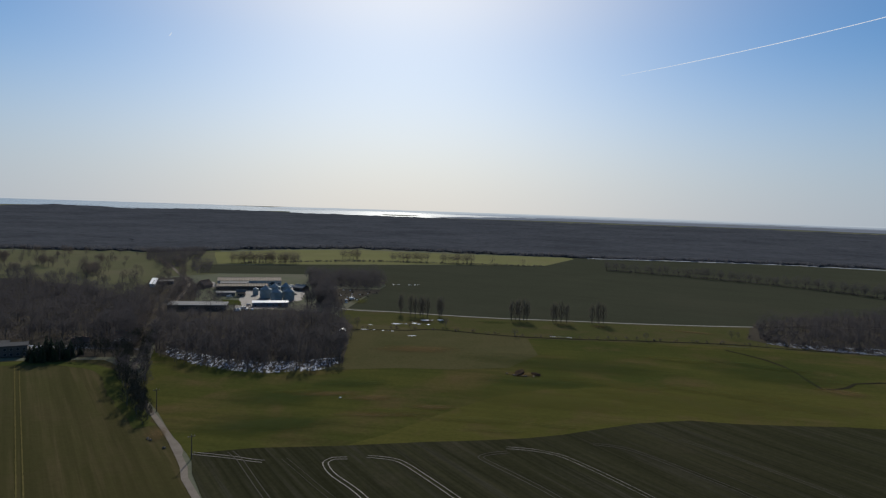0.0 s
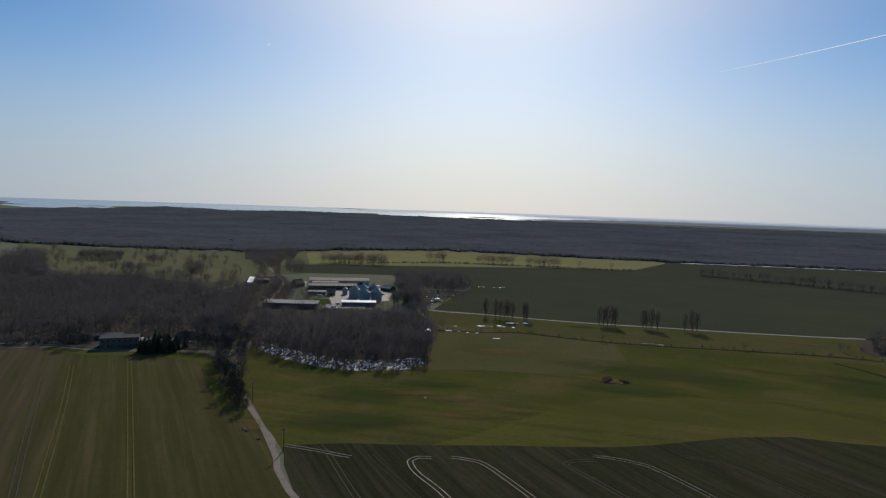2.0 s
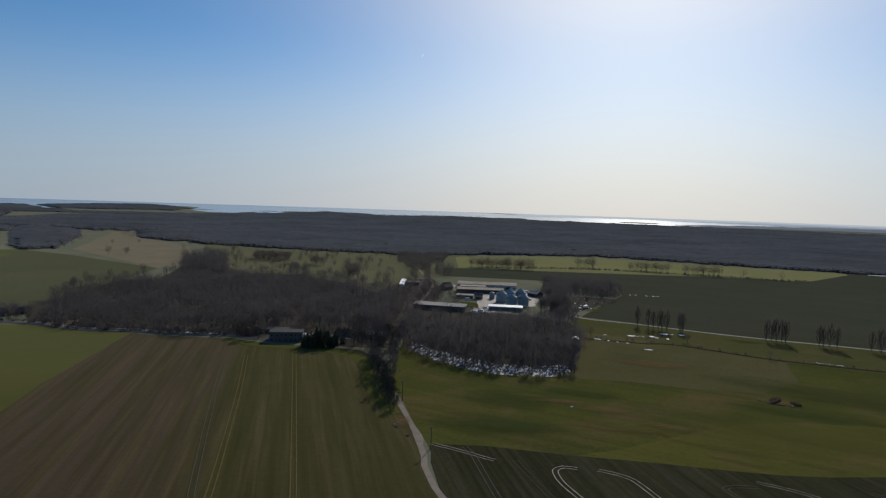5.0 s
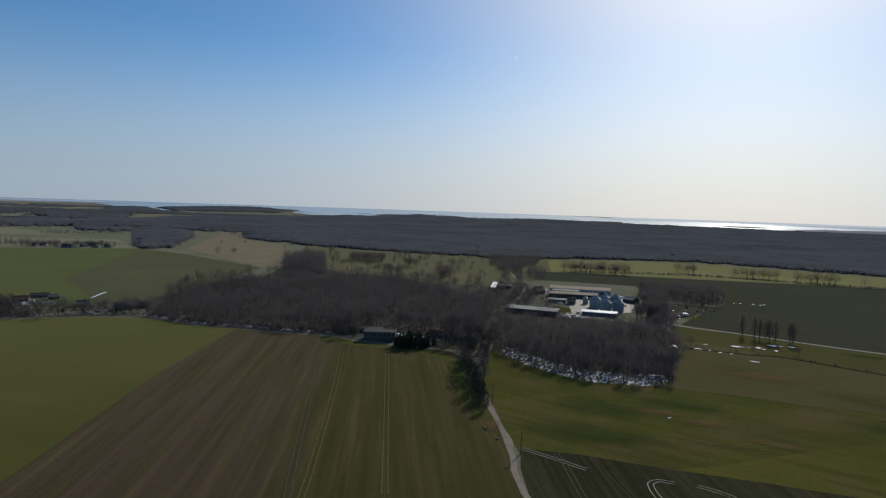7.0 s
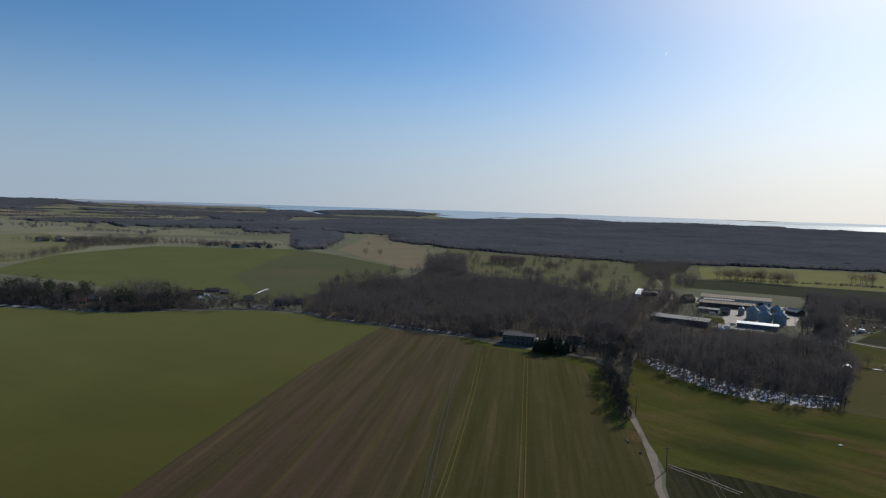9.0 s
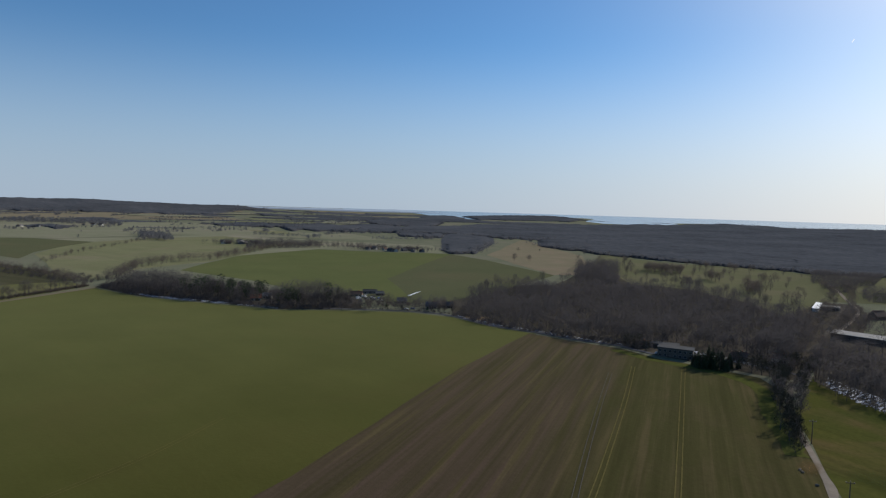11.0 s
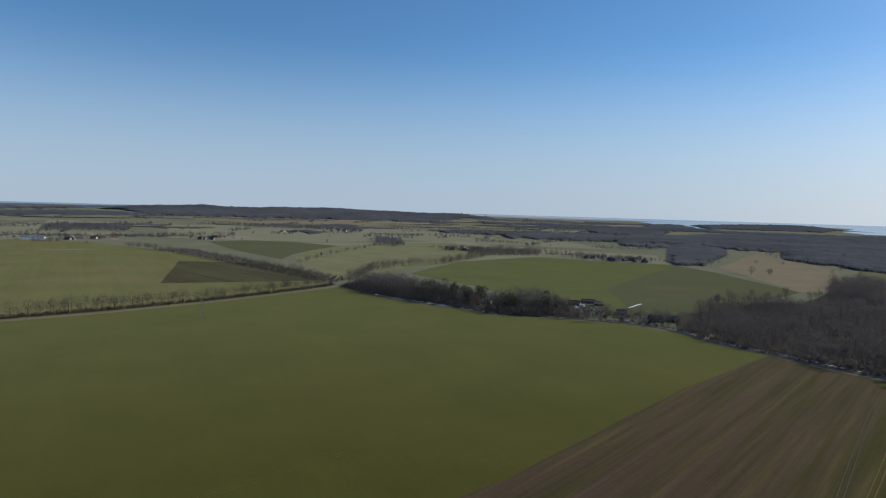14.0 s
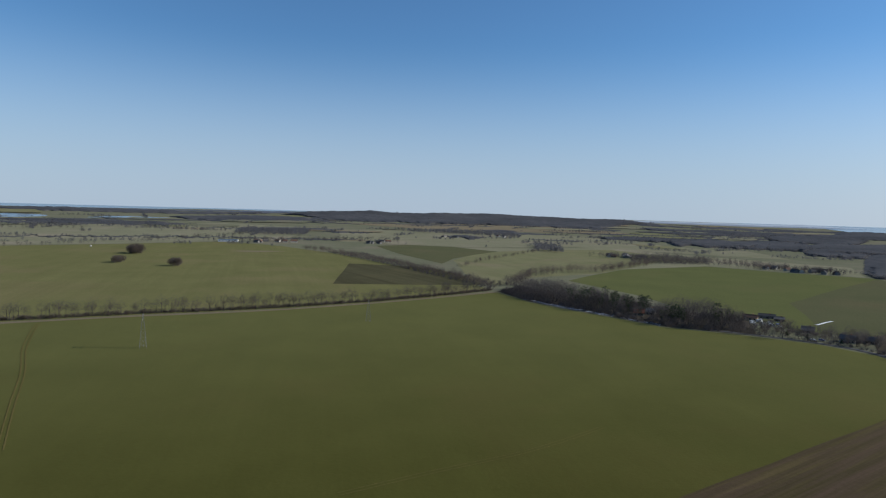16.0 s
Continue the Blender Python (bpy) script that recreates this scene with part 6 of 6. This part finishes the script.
# ---- poles, pylons ----
def pole(az, r, h, turn):
    x, y = P(az, r)
    thing = tagged(new("power_pole"), "weathered wooden power pole with a crossarm", "power pole", "power poles")
    thing.matrix_basis = Matrix.Translation((x, y, 0)) @ Matrix.Rotation(radians(turn), 4, "Z")
    vs, fs = [], []
    tube(vs, fs, [Vector((0, 0, -0.5)), Vector((0.05, 0, h * 0.5)), Vector((0, 0, h))], [0.2, 0.17, 0.13], 10)
    link("mast", vs, fs, M_POLE, thing, smooth=True)
    boxes("crossarm", [(-1.3, 1.3, -0.09, 0.09, h - 0.5, h - 0.3)], M_POLE, thing, bevel=0.02)
    for px in (-1.15, 0.0, 1.15):
        bm = bmesh.new()
        bmesh.ops.create_cone(bm, cap_ends=True, segments=8, radius1=0.09, radius2=0.06, depth=0.3, matrix=Matrix.Translation((px, 0, (h - 0.15) if px else h + 0.15)))
        part("insulator", bm, M_WALL_PALE, thing)


pole(21.35, 233, 8.4, 40)
pole(24.1, 291, 9.6, 40)


def pylon(az, r, h, turn):
    """A lattice mast on four feet with two crossarms."""
    x, y = P(az, r)
    thing = tagged(new("lattice_pylon"), "slender grey steel lattice power pylon in the field", "pylon", "pylons")
    thing.matrix_basis = Matrix.Translation((x, y, 0)) @ Matrix.Rotation(radians(turn), 4, "Z")

    def half(z):
        return 1.7 * (1 - z / h) + 0.32

    for sx in (-1, 1):
        for sy in (-1, 1):
            vs, fs = [], []
            tube(vs, fs, [Vector((sx * half(0), sy * half(0), -0.3)), Vector((sx * half(h), sy * half(h), h))], [0.08, 0.06], 4)
            link("leg", vs, fs, M_STEEL_DULL, thing)
    n = 9
    for k in range(n):
        z0, z1 = h * (k / n) ** 0.9, h * ((k + 1) / n) ** 0.9
        a, b = half(z0), half(z1)
        for ca, cb in (((-1, -1), (1, -1)), ((1, -1), (1, 1)), ((1, 1), (-1, 1)), ((-1, 1), (-1, -1))):
            for p, q in ((ca, cb), (cb, ca)):
                vs, fs = [], []
                tube(vs, fs, [Vector((p[0] * a, p[1] * a, z0)), Vector((q[0] * b, q[1] * b, z1))], [0.035, 0.035], 3)
                link("brace", vs, fs, M_STEEL_DULL, thing)
    for z, w in ((h * 0.86, 3.4), (h * 0.97, 2.4)):
        vs, fs = [], []
        for s in (-1, 1):
            tube(vs, fs, [Vector((-w, 0, z)), Vector((0, s * 0.4, z + 0.5)), Vector((w, 0, z))], [0.07, 0.09, 0.07], 4)
        tube(vs, fs, [Vector((-w, 0, z)), Vector((w, 0, z))], [0.08, 0.08], 4)
        arm = link("crossarm", vs, fs, M_STEEL_DULL, thing)
        for px in (-w, w):
            vs, fs = [], []
            tube(vs, fs, [Vector((px, 0, z)), Vector((px, 0, z - 1.0))], [0.1, 0.07], 6)
            link("insulator", vs, fs, M_WALL_PALE, arm)


M_STEEL_DULL = plain("dull_zinc_steel", (0.2, 0.205, 0.205), (0.15, 0.155, 0.155), 0.6, 0.6)
pylon(114.0, 432, 21.5, 20)
pylon(95.3, 509, 17.5, 10)


# ---- small things on the land ----
def heap(name, az, r, w, d, h, material, label, category, seed, group=""):
    """An uneven heap: a dome pushed about by noise, flat beneath."""
    x, y = P(az, r)
    bm = bmesh.new()
    bmesh.ops.create_icosphere(bm, subdivisions=3, radius=1)
    for v in bm.verts:
        k = 1 + 0.45 * noise.noise(v.co * 2.1 + Vector((seed, 0, 0))) + 0.2 * noise.noise(v.co * 6 + Vector((0, seed, 0)))
        v.co = Vector((v.co.x * w * k, v.co.y * d * k, max(-0.1, v.co.z * h * k)))
    me = bpy.data.meshes.new(name)
    bm.to_mesh(me)
    bm.free()
    me.materials.append(material)
    ob = tagged(new(name, me), label, category, group)
    ob.matrix_basis = Matrix.Translation((x, y, rise(x, y) + 0.25)) @ Matrix.Rotation(seed, 4, "Z")
    return ob


def blot(name, az, r, w, d, material, label, category, seed, lift=0.3, kind="structure"):
    """A flat patch with an uneven outline, lying on the land."""
    x, y = P(az, r)
    vs = [(x, y, lift)]
    for i in range(36):
        a = math.tau * i / 36
        k = 1 + 0.55 * noise.noise((math.cos(a) * 1.6 + seed, math.sin(a) * 1.6, seed)) + 0.25 * noise.noise((math.cos(a) * 5, math.sin(a) * 5 + seed, 0))
        px, py = math.cos(a) * w * k, math.sin(a) * d * k
        c, s = math.cos(radians(az)), math.sin(radians(az))
        vs.append((x + px * c - py * s, y + px * s + py * c, lift))
    return tagged(link(name, vs, [(0, 1 + i, 1 + (i + 1) % 36) for i in range(36)], material), label, category, "", kind)


heap("manure_heap", -7.45, 352, 7.0, 2.4, 0.9, M_DUNG, "dark heap of manure in the meadow", "manure heap", 1.3)
heap("manure_heap", -8.9, 351, 3.4, 1.8, 0.7, M_DUNG, "small dark heap of manure", "manure heap", 2.1)
for az, r, w, sd in [(-7.0, 346, 1.6, 2.4), (-7.9, 345.5, 2.2, 3.3), (-8.7, 346.5, 1.5, 7.7), (-6.3, 349, 1.2, 8.2)]:
    heap("rubble_heap", az, r, w, 0.5, 0.35, M_RUBBLE, "flat pale rubble at the foot of the manure heap", "rubble", sd, "rubble by the manure heap")
heap("tarpaulin_heap", 17.7, 547, 3.2, 2.4, 2.2, M_WHITE, "white tarpaulin over a heap beside the yard", "heap", 3.1)
heap("white_bag", 8.75, 296, 0.7, 0.45, 0.3, M_WHITE, "white plastic bag lying in the meadow", "bag", 4.0)
for az, r, w, sd in [(24.75, 258, 1.1, 5.0), (24.55, 256, 0.9, 5.6), (23.5, 246, 0.7, 6.0)]:
    heap("stone", az, r, w, 0.45, 0.4, M_RUBBLE, "pale boulder beside the lane", "stone", sd, "stones by the lane")
for i in range(90):
    az, r = R0.uniform(5.6, 9.1), R0.uniform(580, 680)
    if az < 7.2 and r < 620 or az < 6.4 and r < 650:
        continue
    mt = R0.choice((M_RUBBLE, M_RUBBLE, M_DUNG, M_RUBBLE, M_WHITE, M_DUNG))
    heap("rubbish_heap", az, r, R0.uniform(0.5, 1.5), R0.uniform(0.4, 0.9), R0.uniform(0.3, 0.8), mt, {"pale_rubble": "heap of pale rubble on the storage ground", "white_sheet": "heap under a white plastic sheet", "dark_manure": "dark heap of soil on the storage ground"}[mt.name], "heap", i * 1.7, "heaps on the storage ground")
sheet("ground_storage", [(9.0, 575), (6.2, 650), (5.4, 672), (5.4, 688), (9.2, 690), (9.9, 640)], M_LITTER, 0.27, "dark trampled storage ground beside the farm", "ground", 10, 2)
# arched white hut by the copse
hut = tagged(new("calf_hut"), "small arched white hut by the ditch", "hut")
hut.matrix_basis = Matrix.Translation((*P(8.7, 452), 0.25)) @ Matrix.Rotation(radians(8), 4, "Z")
bm = bmesh.new()
arc = [[bm.verts.new((2.6 * math.cos(math.pi * j / 12) * k, y, 2.6 * math.sin(math.pi * j / 12) * k)) for j in range(13)] for y in (-2.5, 2.5) for k in (1.0, 0.94)]
for j in range(12):
    for p, q in ((0, 2), (3, 1), (1, 0), (2, 3)):
        bm.faces.new((arc[p][j], arc[p][j + 1], arc[q][j + 1], arc[q][j]))
part("shell", bm, M_WHITE, hut)
boxes("end_board", [(-2.3, 2.3, 2.3, 2.4, 0, 1.0)], M_WOOD, hut)
# snow that has lasted in the shade
sheet("snow_copse", [(23.6, 400), (21.3, 369), (18.6, 353), (15.3, 343), (10.9, 346), (9.0, 358), (9.2, 376), (11.5, 370), (15, 368), (18.6, 380), (21, 397), (23.3, 420)], M_SNOW_PATCHY, 0.36, "patchy old snow under the edge of the copse", "snow", 5, 1.6)
sheet("snow_stream", [(-27.5, 512), (-29.5, 507), (-35.4, 521), (-42, 580), (-42, 600), (-35.4, 548), (-30, 524), (-27.5, 522)], M_SNOW_PATCHY, 0.36, "patchy old snow along the streamside wood", "snow", 5, 1.6)
sheet("snow_mixed_wood", [(81.5, 672), (80.0, 645), (77.2, 614), (73.6, 584), (73.4, 594), (77.0, 625), (79.8, 658)], M_SNOW_PATCHY, 0.36, "long drift of old snow along the mixed wood", "snow", 6, 1.5)
sheet("snow_mixed_wood", [(73.0, 579), (69.5, 554), (69.5, 560), (72.5, 585)], M_SNOW_PATCHY, 0.37, "thin patchy snow along the mixed wood", "snow", 5, 1.2)
sheet("snow_verge", [(53.6, 524), (50.4, 492), (46.6, 476), (42.9, 457), (39, 447), (38.8, 451), (42.9, 462), (46.6, 481), (50.4, 498), (53.4, 532)], M_SNOW_PATCHY, 0.38, "patchy snow on the road verge", "snow", 5, 1.2)
sheet("snow_yard", [(33, 436), (29, 426), (28.8, 432), (32, 446), (36.5, 455)], M_SNOW_PATCHY, 0.38, "patchy snow under the trees by the houses", "snow", 5, 1.2)
for az, r, w, d, sd in [(3.1, 489, 11, 3.5, 1), (1.4, 487, 6, 2.5, 2), (0.6, 505, 9, 4, 3), (4.7, 457, 5, 1.6, 4), (6.4, 462, 6, 1.4, 5), (2.5, 441, 3.0, 1.2, 6), (6.2, 482, 1.8, 1.0, 7), (-11, 462, 9, 1.0, 8), (4.0, 735, 4, 2, 10), (2.6, 735, 5, 3, 11), (2.0, 738, 3, 2, 12)]:
    n = 3 if w > 3.5 else 1
    for i in range(n):
        u = (i + 0.5) / n - 0.5
        blot("snow_patch", az + math.degrees(u * 2 * w / r) + R0.uniform(-0.05, 0.05), r + R0.uniform(-d, d), w / n * R0.uniform(0.5, 1.1), d * R0.uniform(0.3, 0.7), M_SNOW_PATCHY if i % 2 else M_SNOW, "small leftover patch of snow", "snow", sd * 3 + i, 0.34 + 0.01 * i)
strip("snow_drift", [(58.05, 639), (57.75, 648), (57.4, 661), (57.0, 673)], 1.8, M_SNOW, 0.3, "long drift of snow in the green field", "snow", uneven=0.9, step=3)
strip("snow_forest_edge", [(-13, 1284), (-20.4, 1344), (-28.9, 1427), (-40, 1500)], 7, M_SNOW, 0.5, "line of snow along the forest edge", "snow", uneven=0.9)
blot("patch_orchard", 51.6, 520, 14, 7, plain("rusty_bracken", (0.26, 0.15, 0.07), (0.18, 0.13, 0.05), 0.3, 0.95), "rusty bracken patch by the wood", "ground", 4, 0.34)
blot("patch_sand", 105.2, 1310, 50, 14, M_REED, "sandy bare patch in the far field", "ground", 5, 0.4)

def worn_material(name, colour):
    """Worn sward that thins out towards its rim."""
    k = Nodes(name)
    size = k.n.new("ShaderNodeVectorMath")
    size.operation = "LENGTH"
    k.l.new(k.coord, size.inputs[0])
    blur = k.n.new("ShaderNodeMath")
    blur.operation = "MULTIPLY_ADD"
    k.l.new(k.noise(2.2, 5, 0.65), blur.inputs[0])
    blur.inputs[1].default_value = 1.1
    k.l.new(size.outputs["Value"], blur.inputs[2])
    cover = k.ramp(k.mix(1.0, blur.outputs[0], (0.5, 0.5, 0.5), "MULTIPLY"), (0.4, 0.5), (0.74, 0.0))
    k.l.new(cover, k.bsdf.inputs["Alpha"])
    return k.done(k.mix(k.noise(9, 4), colour, tuple(v * 0.75 for v in colour)), 0.95, spec=0.0)


WORN = [worn_material("worn_tawny_sward", (0.19, 0.128, 0.06)), worn_material("worn_yellow_sward", (0.13, 0.126, 0.036)), worn_material("rank_dark_grass", (0.07, 0.087, 0.028))]
for i, (az, r, w, d, c) in enumerate([(15.5, 264, 34, 16, 2), (14, 300, 30, 18, 2), (-10, 305, 60, 20, 1), (-22, 325, 60, 18, 1), (-12, 380, 75, 24, 2), (-28, 410, 55, 26, 2), (-30, 350, 40, 14, 1), (-5.5, 256, 16, 4, 1), (-11, 268, 14, 5, 1), (5, 272, 26, 5, 0), (9.5, 303, 22, 5, 0), (6.0, 296, 16, 6, 0), (0.3, 283, 14, 5, 0), (12.5, 308, 16, 4, 1), (3.5, 276, 24, 7, 1), (-4, 268, 28, 6, 1), (7.5, 320, 26, 8, 2), (-9, 335, 40, 10, 2), (-16, 345, 44, 10, 1), (-24, 352, 40, 9, 1),
                                      (-33, 392, 16, 9, 0), (-14.2, 518, 9, 7, 0), (-11.2, 514, 10, 6, 0), (-22, 528, 26, 5, 0), (-5, 508, 18, 7, 2), (1.5, 500, 14, 6, 0), (-27, 430, 40, 9, 2), (2, 400, 34, 12, 0), (14, 262, 30, 8, 2), (-20, 420, 30, 8, 1), (24.0, 262, 5, 9, 0), (-7.8, 349, 12, 6, 0), (7.2, 600, 10, 22, 1)]):
    x, y = P(az, r)
    ring = [(math.cos(math.tau * j / 20) * 1.0, math.sin(math.tau * j / 20) * 1.0, 0) for j in range(20)]
    ob = link("patch_worn", ring, [tuple(range(20))], WORN[c])
    ob.matrix_basis = Matrix.Translation((x, y, 0.26 + 0.006 * i)) @ Matrix.Rotation(radians(az), 4, "Z") @ Matrix.Diagonal((w, d, 1, 1))
    tagged(ob, ("worn tawny patch in the grass", "yellowish patch in the grass", "darker rank patch in the grass")[c], "ground", "", "structure")

# ---- wheel tracks ----
def ruts(name, line, gap, width, material, label, lift):
    """A pair of wheel tracks."""
    pts = [Vector((*P(*p), 0)) for p in line]
    thing = tagged(new(name), label, "wheel track", "wheel tracks", "structure")
    for s in (-1, 1):
        out = []
        for i, p in enumerate(pts):
            d = (pts[min(i + 1, len(pts) - 1)] - pts[max(i - 1, 0)]).normalized()
            out.append((p.x - d.y * s * gap / 2, p.y + d.x * s * gap / 2))
        strip("track", out, width, material, lift, polar=False, parent=thing, step=2.0, uneven=0.9)


PALE = "pair of pale wheel tracks in the tilled field"
for a, mt, w in (([(8.0, 224), (9.2, 224), (9.85, 221.5), (9.9, 218), (9.2, 210), (6.6, 194), (2, 165)], M_RUT, 0.36), ([(6.2, 225), (4.9, 224), (3.6, 222), (2.6, 218), (0.4, 206), (-2.0, 194), (-8, 170)], M_RUT, 0.3), ([(-6.7, 234), (-4.9, 230.5), (-4.2, 227), (-5.2, 222), (-8.4, 210), (-11.2, 200), (-17, 180)], M_RUT_FAINT, 0.34),
                 ([(-6.5, 238), (-8.5, 238), (-10.5, 236.5), (-11.8, 234), (-14.8, 224), (-19.2, 210), (-25, 195)], M_RUT, 0.24), ([(-14.2, 251), (-16.6, 251), (-19.0, 246), (-23.7, 234), (-27.1, 226), (-33, 212)], M_RUT_FAINT, 0.3), ([(-21.3, 270), (-24, 264), (-29.9, 250), (-36, 238)], M_RUT_FAINT, 0.2),
                 ([(21.3, 238), (18.5, 231.5), (16.2, 226), (15.4, 224.5)], M_RUT, 0.36), ([(18.2, 236), (17.5, 229), (16.9, 220), (15.6, 202), (13, 175)], M_RUT_FAINT, 0.3), ([(13.6, 226), (12.2, 214), (10.4, 200), (7, 180)], M_RUT_FAINT, 0.16)):
    ruts("wheel_tracks", a, 1.9, w, mt, PALE, 0.2)
GREEN = "pair of pale wheel tracks through the green crop"
ruts("wheel_tracks", [(42.6, 190), (41.9, 222), (40.6, 300), (39.8, 366)], 1.9, 0.3, M_RUT_FAINT, "pair of faint wheel tracks in the brown tilth", 0.2)
for a in ([(33.7, 194), (33.75, 270), (33.8, 354), (33.8, 398)], [(41.4, 190), (40.2, 222), (38.5, 310), (37.9, 386)]):
    ruts("wheel_tracks", a, 1.9, 0.42, M_RUTG, GREEN, 0.2)
ruts("wheel_tracks", [(121.2, 545), (121.6, 518), (122.2, 452), (122.3, 392), (123.0, 330), (123.8, 272)], 2.0, 0.6, M_RUTG, GREEN, 0.2)
ruts("wheel_tracks", [(97.6, 198), (89.4, 214), (80.2, 240), (74, 275)], 2.0, 0.25, M_RUTG, GREEN, 0.2)

# spruces beside the housing block, garden trees in the village
for az, r, s in [(33.0, 406, 1.0), (32.75, 401, 1.0), (32.2, 400, 1.1), (31.4, 400, 1.1), (30.5, 401, 1.0), (31.9, 416, 1.2), (30.9, 414, 1.1), (32.7, 412, 1.1), (32.4, 405, 1.2), (32.0, 410, 1.15), (31.6, 404, 1.25), (31.2, 409, 1.15), (30.8, 404, 1.1), (30.3, 408, 1.0), (29.6, 412, 0.7), (60.0, 566, 0.6), (58.6, 562, 0.5), (56.3, 556, 0.45)]:
    spruce.plant(*P(az, r), s * R0.uniform(0.55, 0.85), R0.uniform(0, 6), "spruces by the houses")
for az, r, s in [(55.9, 553, 0.6), (55.3, 556, 0.75), (54.7, 557, 0.6), (56.6, 556, 0.5), (54.0, 545, 0.7), (58.4, 580, 0.7), (60.3, 548, 1.3), (61.6, 560, 0.7), (59.2, 556, 0.6), (58.0, 562, 0.5), (57.4, 570, 0.5), (54.9, 570, 0.7), (53.9, 552, 0.8), (37.8, 436, 0.7), (36.6, 440, 0.6), (35.2, 462, 0.9), (33.4, 455, 0.9), (28.6, 420, 0.7), (27.4, 424, 0.8), (55.6, 590, 0.6), (63.3, 640, 0.6), (21.5, 600, 0.7), (21.8, 640, 0.8), (22.3, 680, 0.8), (20.9, 660, 0.7), (21.5, 720, 0.7), (19.6, 600, 0.5), (22.2, 590, 0.8), (18.0, 548, 0.5), (13.0, 560, 0.6)]:
    park.plant(*P(az, r), s, R0.uniform(0, 6), "garden trees", "leafless garden tree among the buildings")
for az, r, s in [(33.1, 405, 0.62), (32.5, 402, 0.7), (31.8, 405, 0.75), (31.0, 402, 0.7), (30.3, 405, 0.65), (29.4, 406, 0.7), (28.6, 404, 0.75), (27.9, 402, 0.7), (27.3, 400, 0.8), (28.2, 412, 0.8), (29.8, 414, 0.8), (37.6, 434, 0.8), (38.4, 442, 0.8), (36.9, 430, 0.6)]:
    ivy.plant(*P(az, r), s, R0.uniform(0, 6), "trees by the houses", "dark ivy-clad tree beside the housing block", wide=1.15)
for i in range(60):
    az = R0.uniform(54, 64)
    bush.plant(*P(az, R0.uniform(552, 600)), R0.uniform(0.6, 1.1), R0.uniform(0, 6), "garden bushes")

stand("village_thicket", [(*P(R0.uniform(53.8, 64), R0.uniform(547, 588)), R0.uniform(0.4, 0.95), R0.uniform(0, 6)) for i in range(120)], ROW_RAW, M_TWIG, "bare garden trees and thicket along the village road", "tree group")
stand("village_hedges", [(x, y, R0.uniform(0.5, 1.0), R0.uniform(0, 6)) for x, y in along([(64, 558), (60, 551), (56.8, 545), (54.2, 534)], 2.2, 61, 3) + along([(63, 590), (58, 580), (54.5, 575)], 3, 62, 6)], BUSH_RAW, M_TWIG, "garden hedges along the village road", "hedge")

# ---- contrails ----
def contrail(name, az0, el0, az1, el1, r0, r1, label):
    k = bpy.data.materials.get("glowing_ice_cloud")
    if not k:
        k = bpy.data.materials.new("glowing_ice_cloud")
        k.use_nodes = True
        # the trail's sunlit white is given by emission
        t = k.node_tree.nodes.new("ShaderNodeEmission")
        t.inputs[0].default_value, t.inputs[1].default_value = (0.93, 0.96, 1.0, 1), 1.05
        k.node_tree.links.new(t.outputs[0], k.node_tree.nodes["Material Output"].inputs[0])
    pts, rads = [], []
    for i in range(25):
        t = i / 24
        a, e, d = radians(az0 + (az1 - az0) * t), radians(el0 + (el1 - el0) * t), 4700
        pts.append(Vector((-d * math.cos(e) * math.sin(a), d * math.cos(e) * math.cos(a), H + d * math.sin(e))))
        rads.append((r0 + (r1 - r0) * min(1, t * 3)) * (1 + 0.2 * noise.noise((t * 40, az0, 0))))
    vs, fs = [], []
    tube(vs, fs, pts, rads, 8)
    return tagged(link(name, vs, fs, k, smooth=True), label, "contrail", "", "structure")


contrail("backdrop_contrail", -15.05, 11.65, -37, 15.2, 0.7, 1.9, "thin white aircraft trail across the blue sky")
contrail("backdrop_contrail", 23.25, 13.0, 23.1, 13.25, 1.5, 2.0, "tiny far aircraft trail")
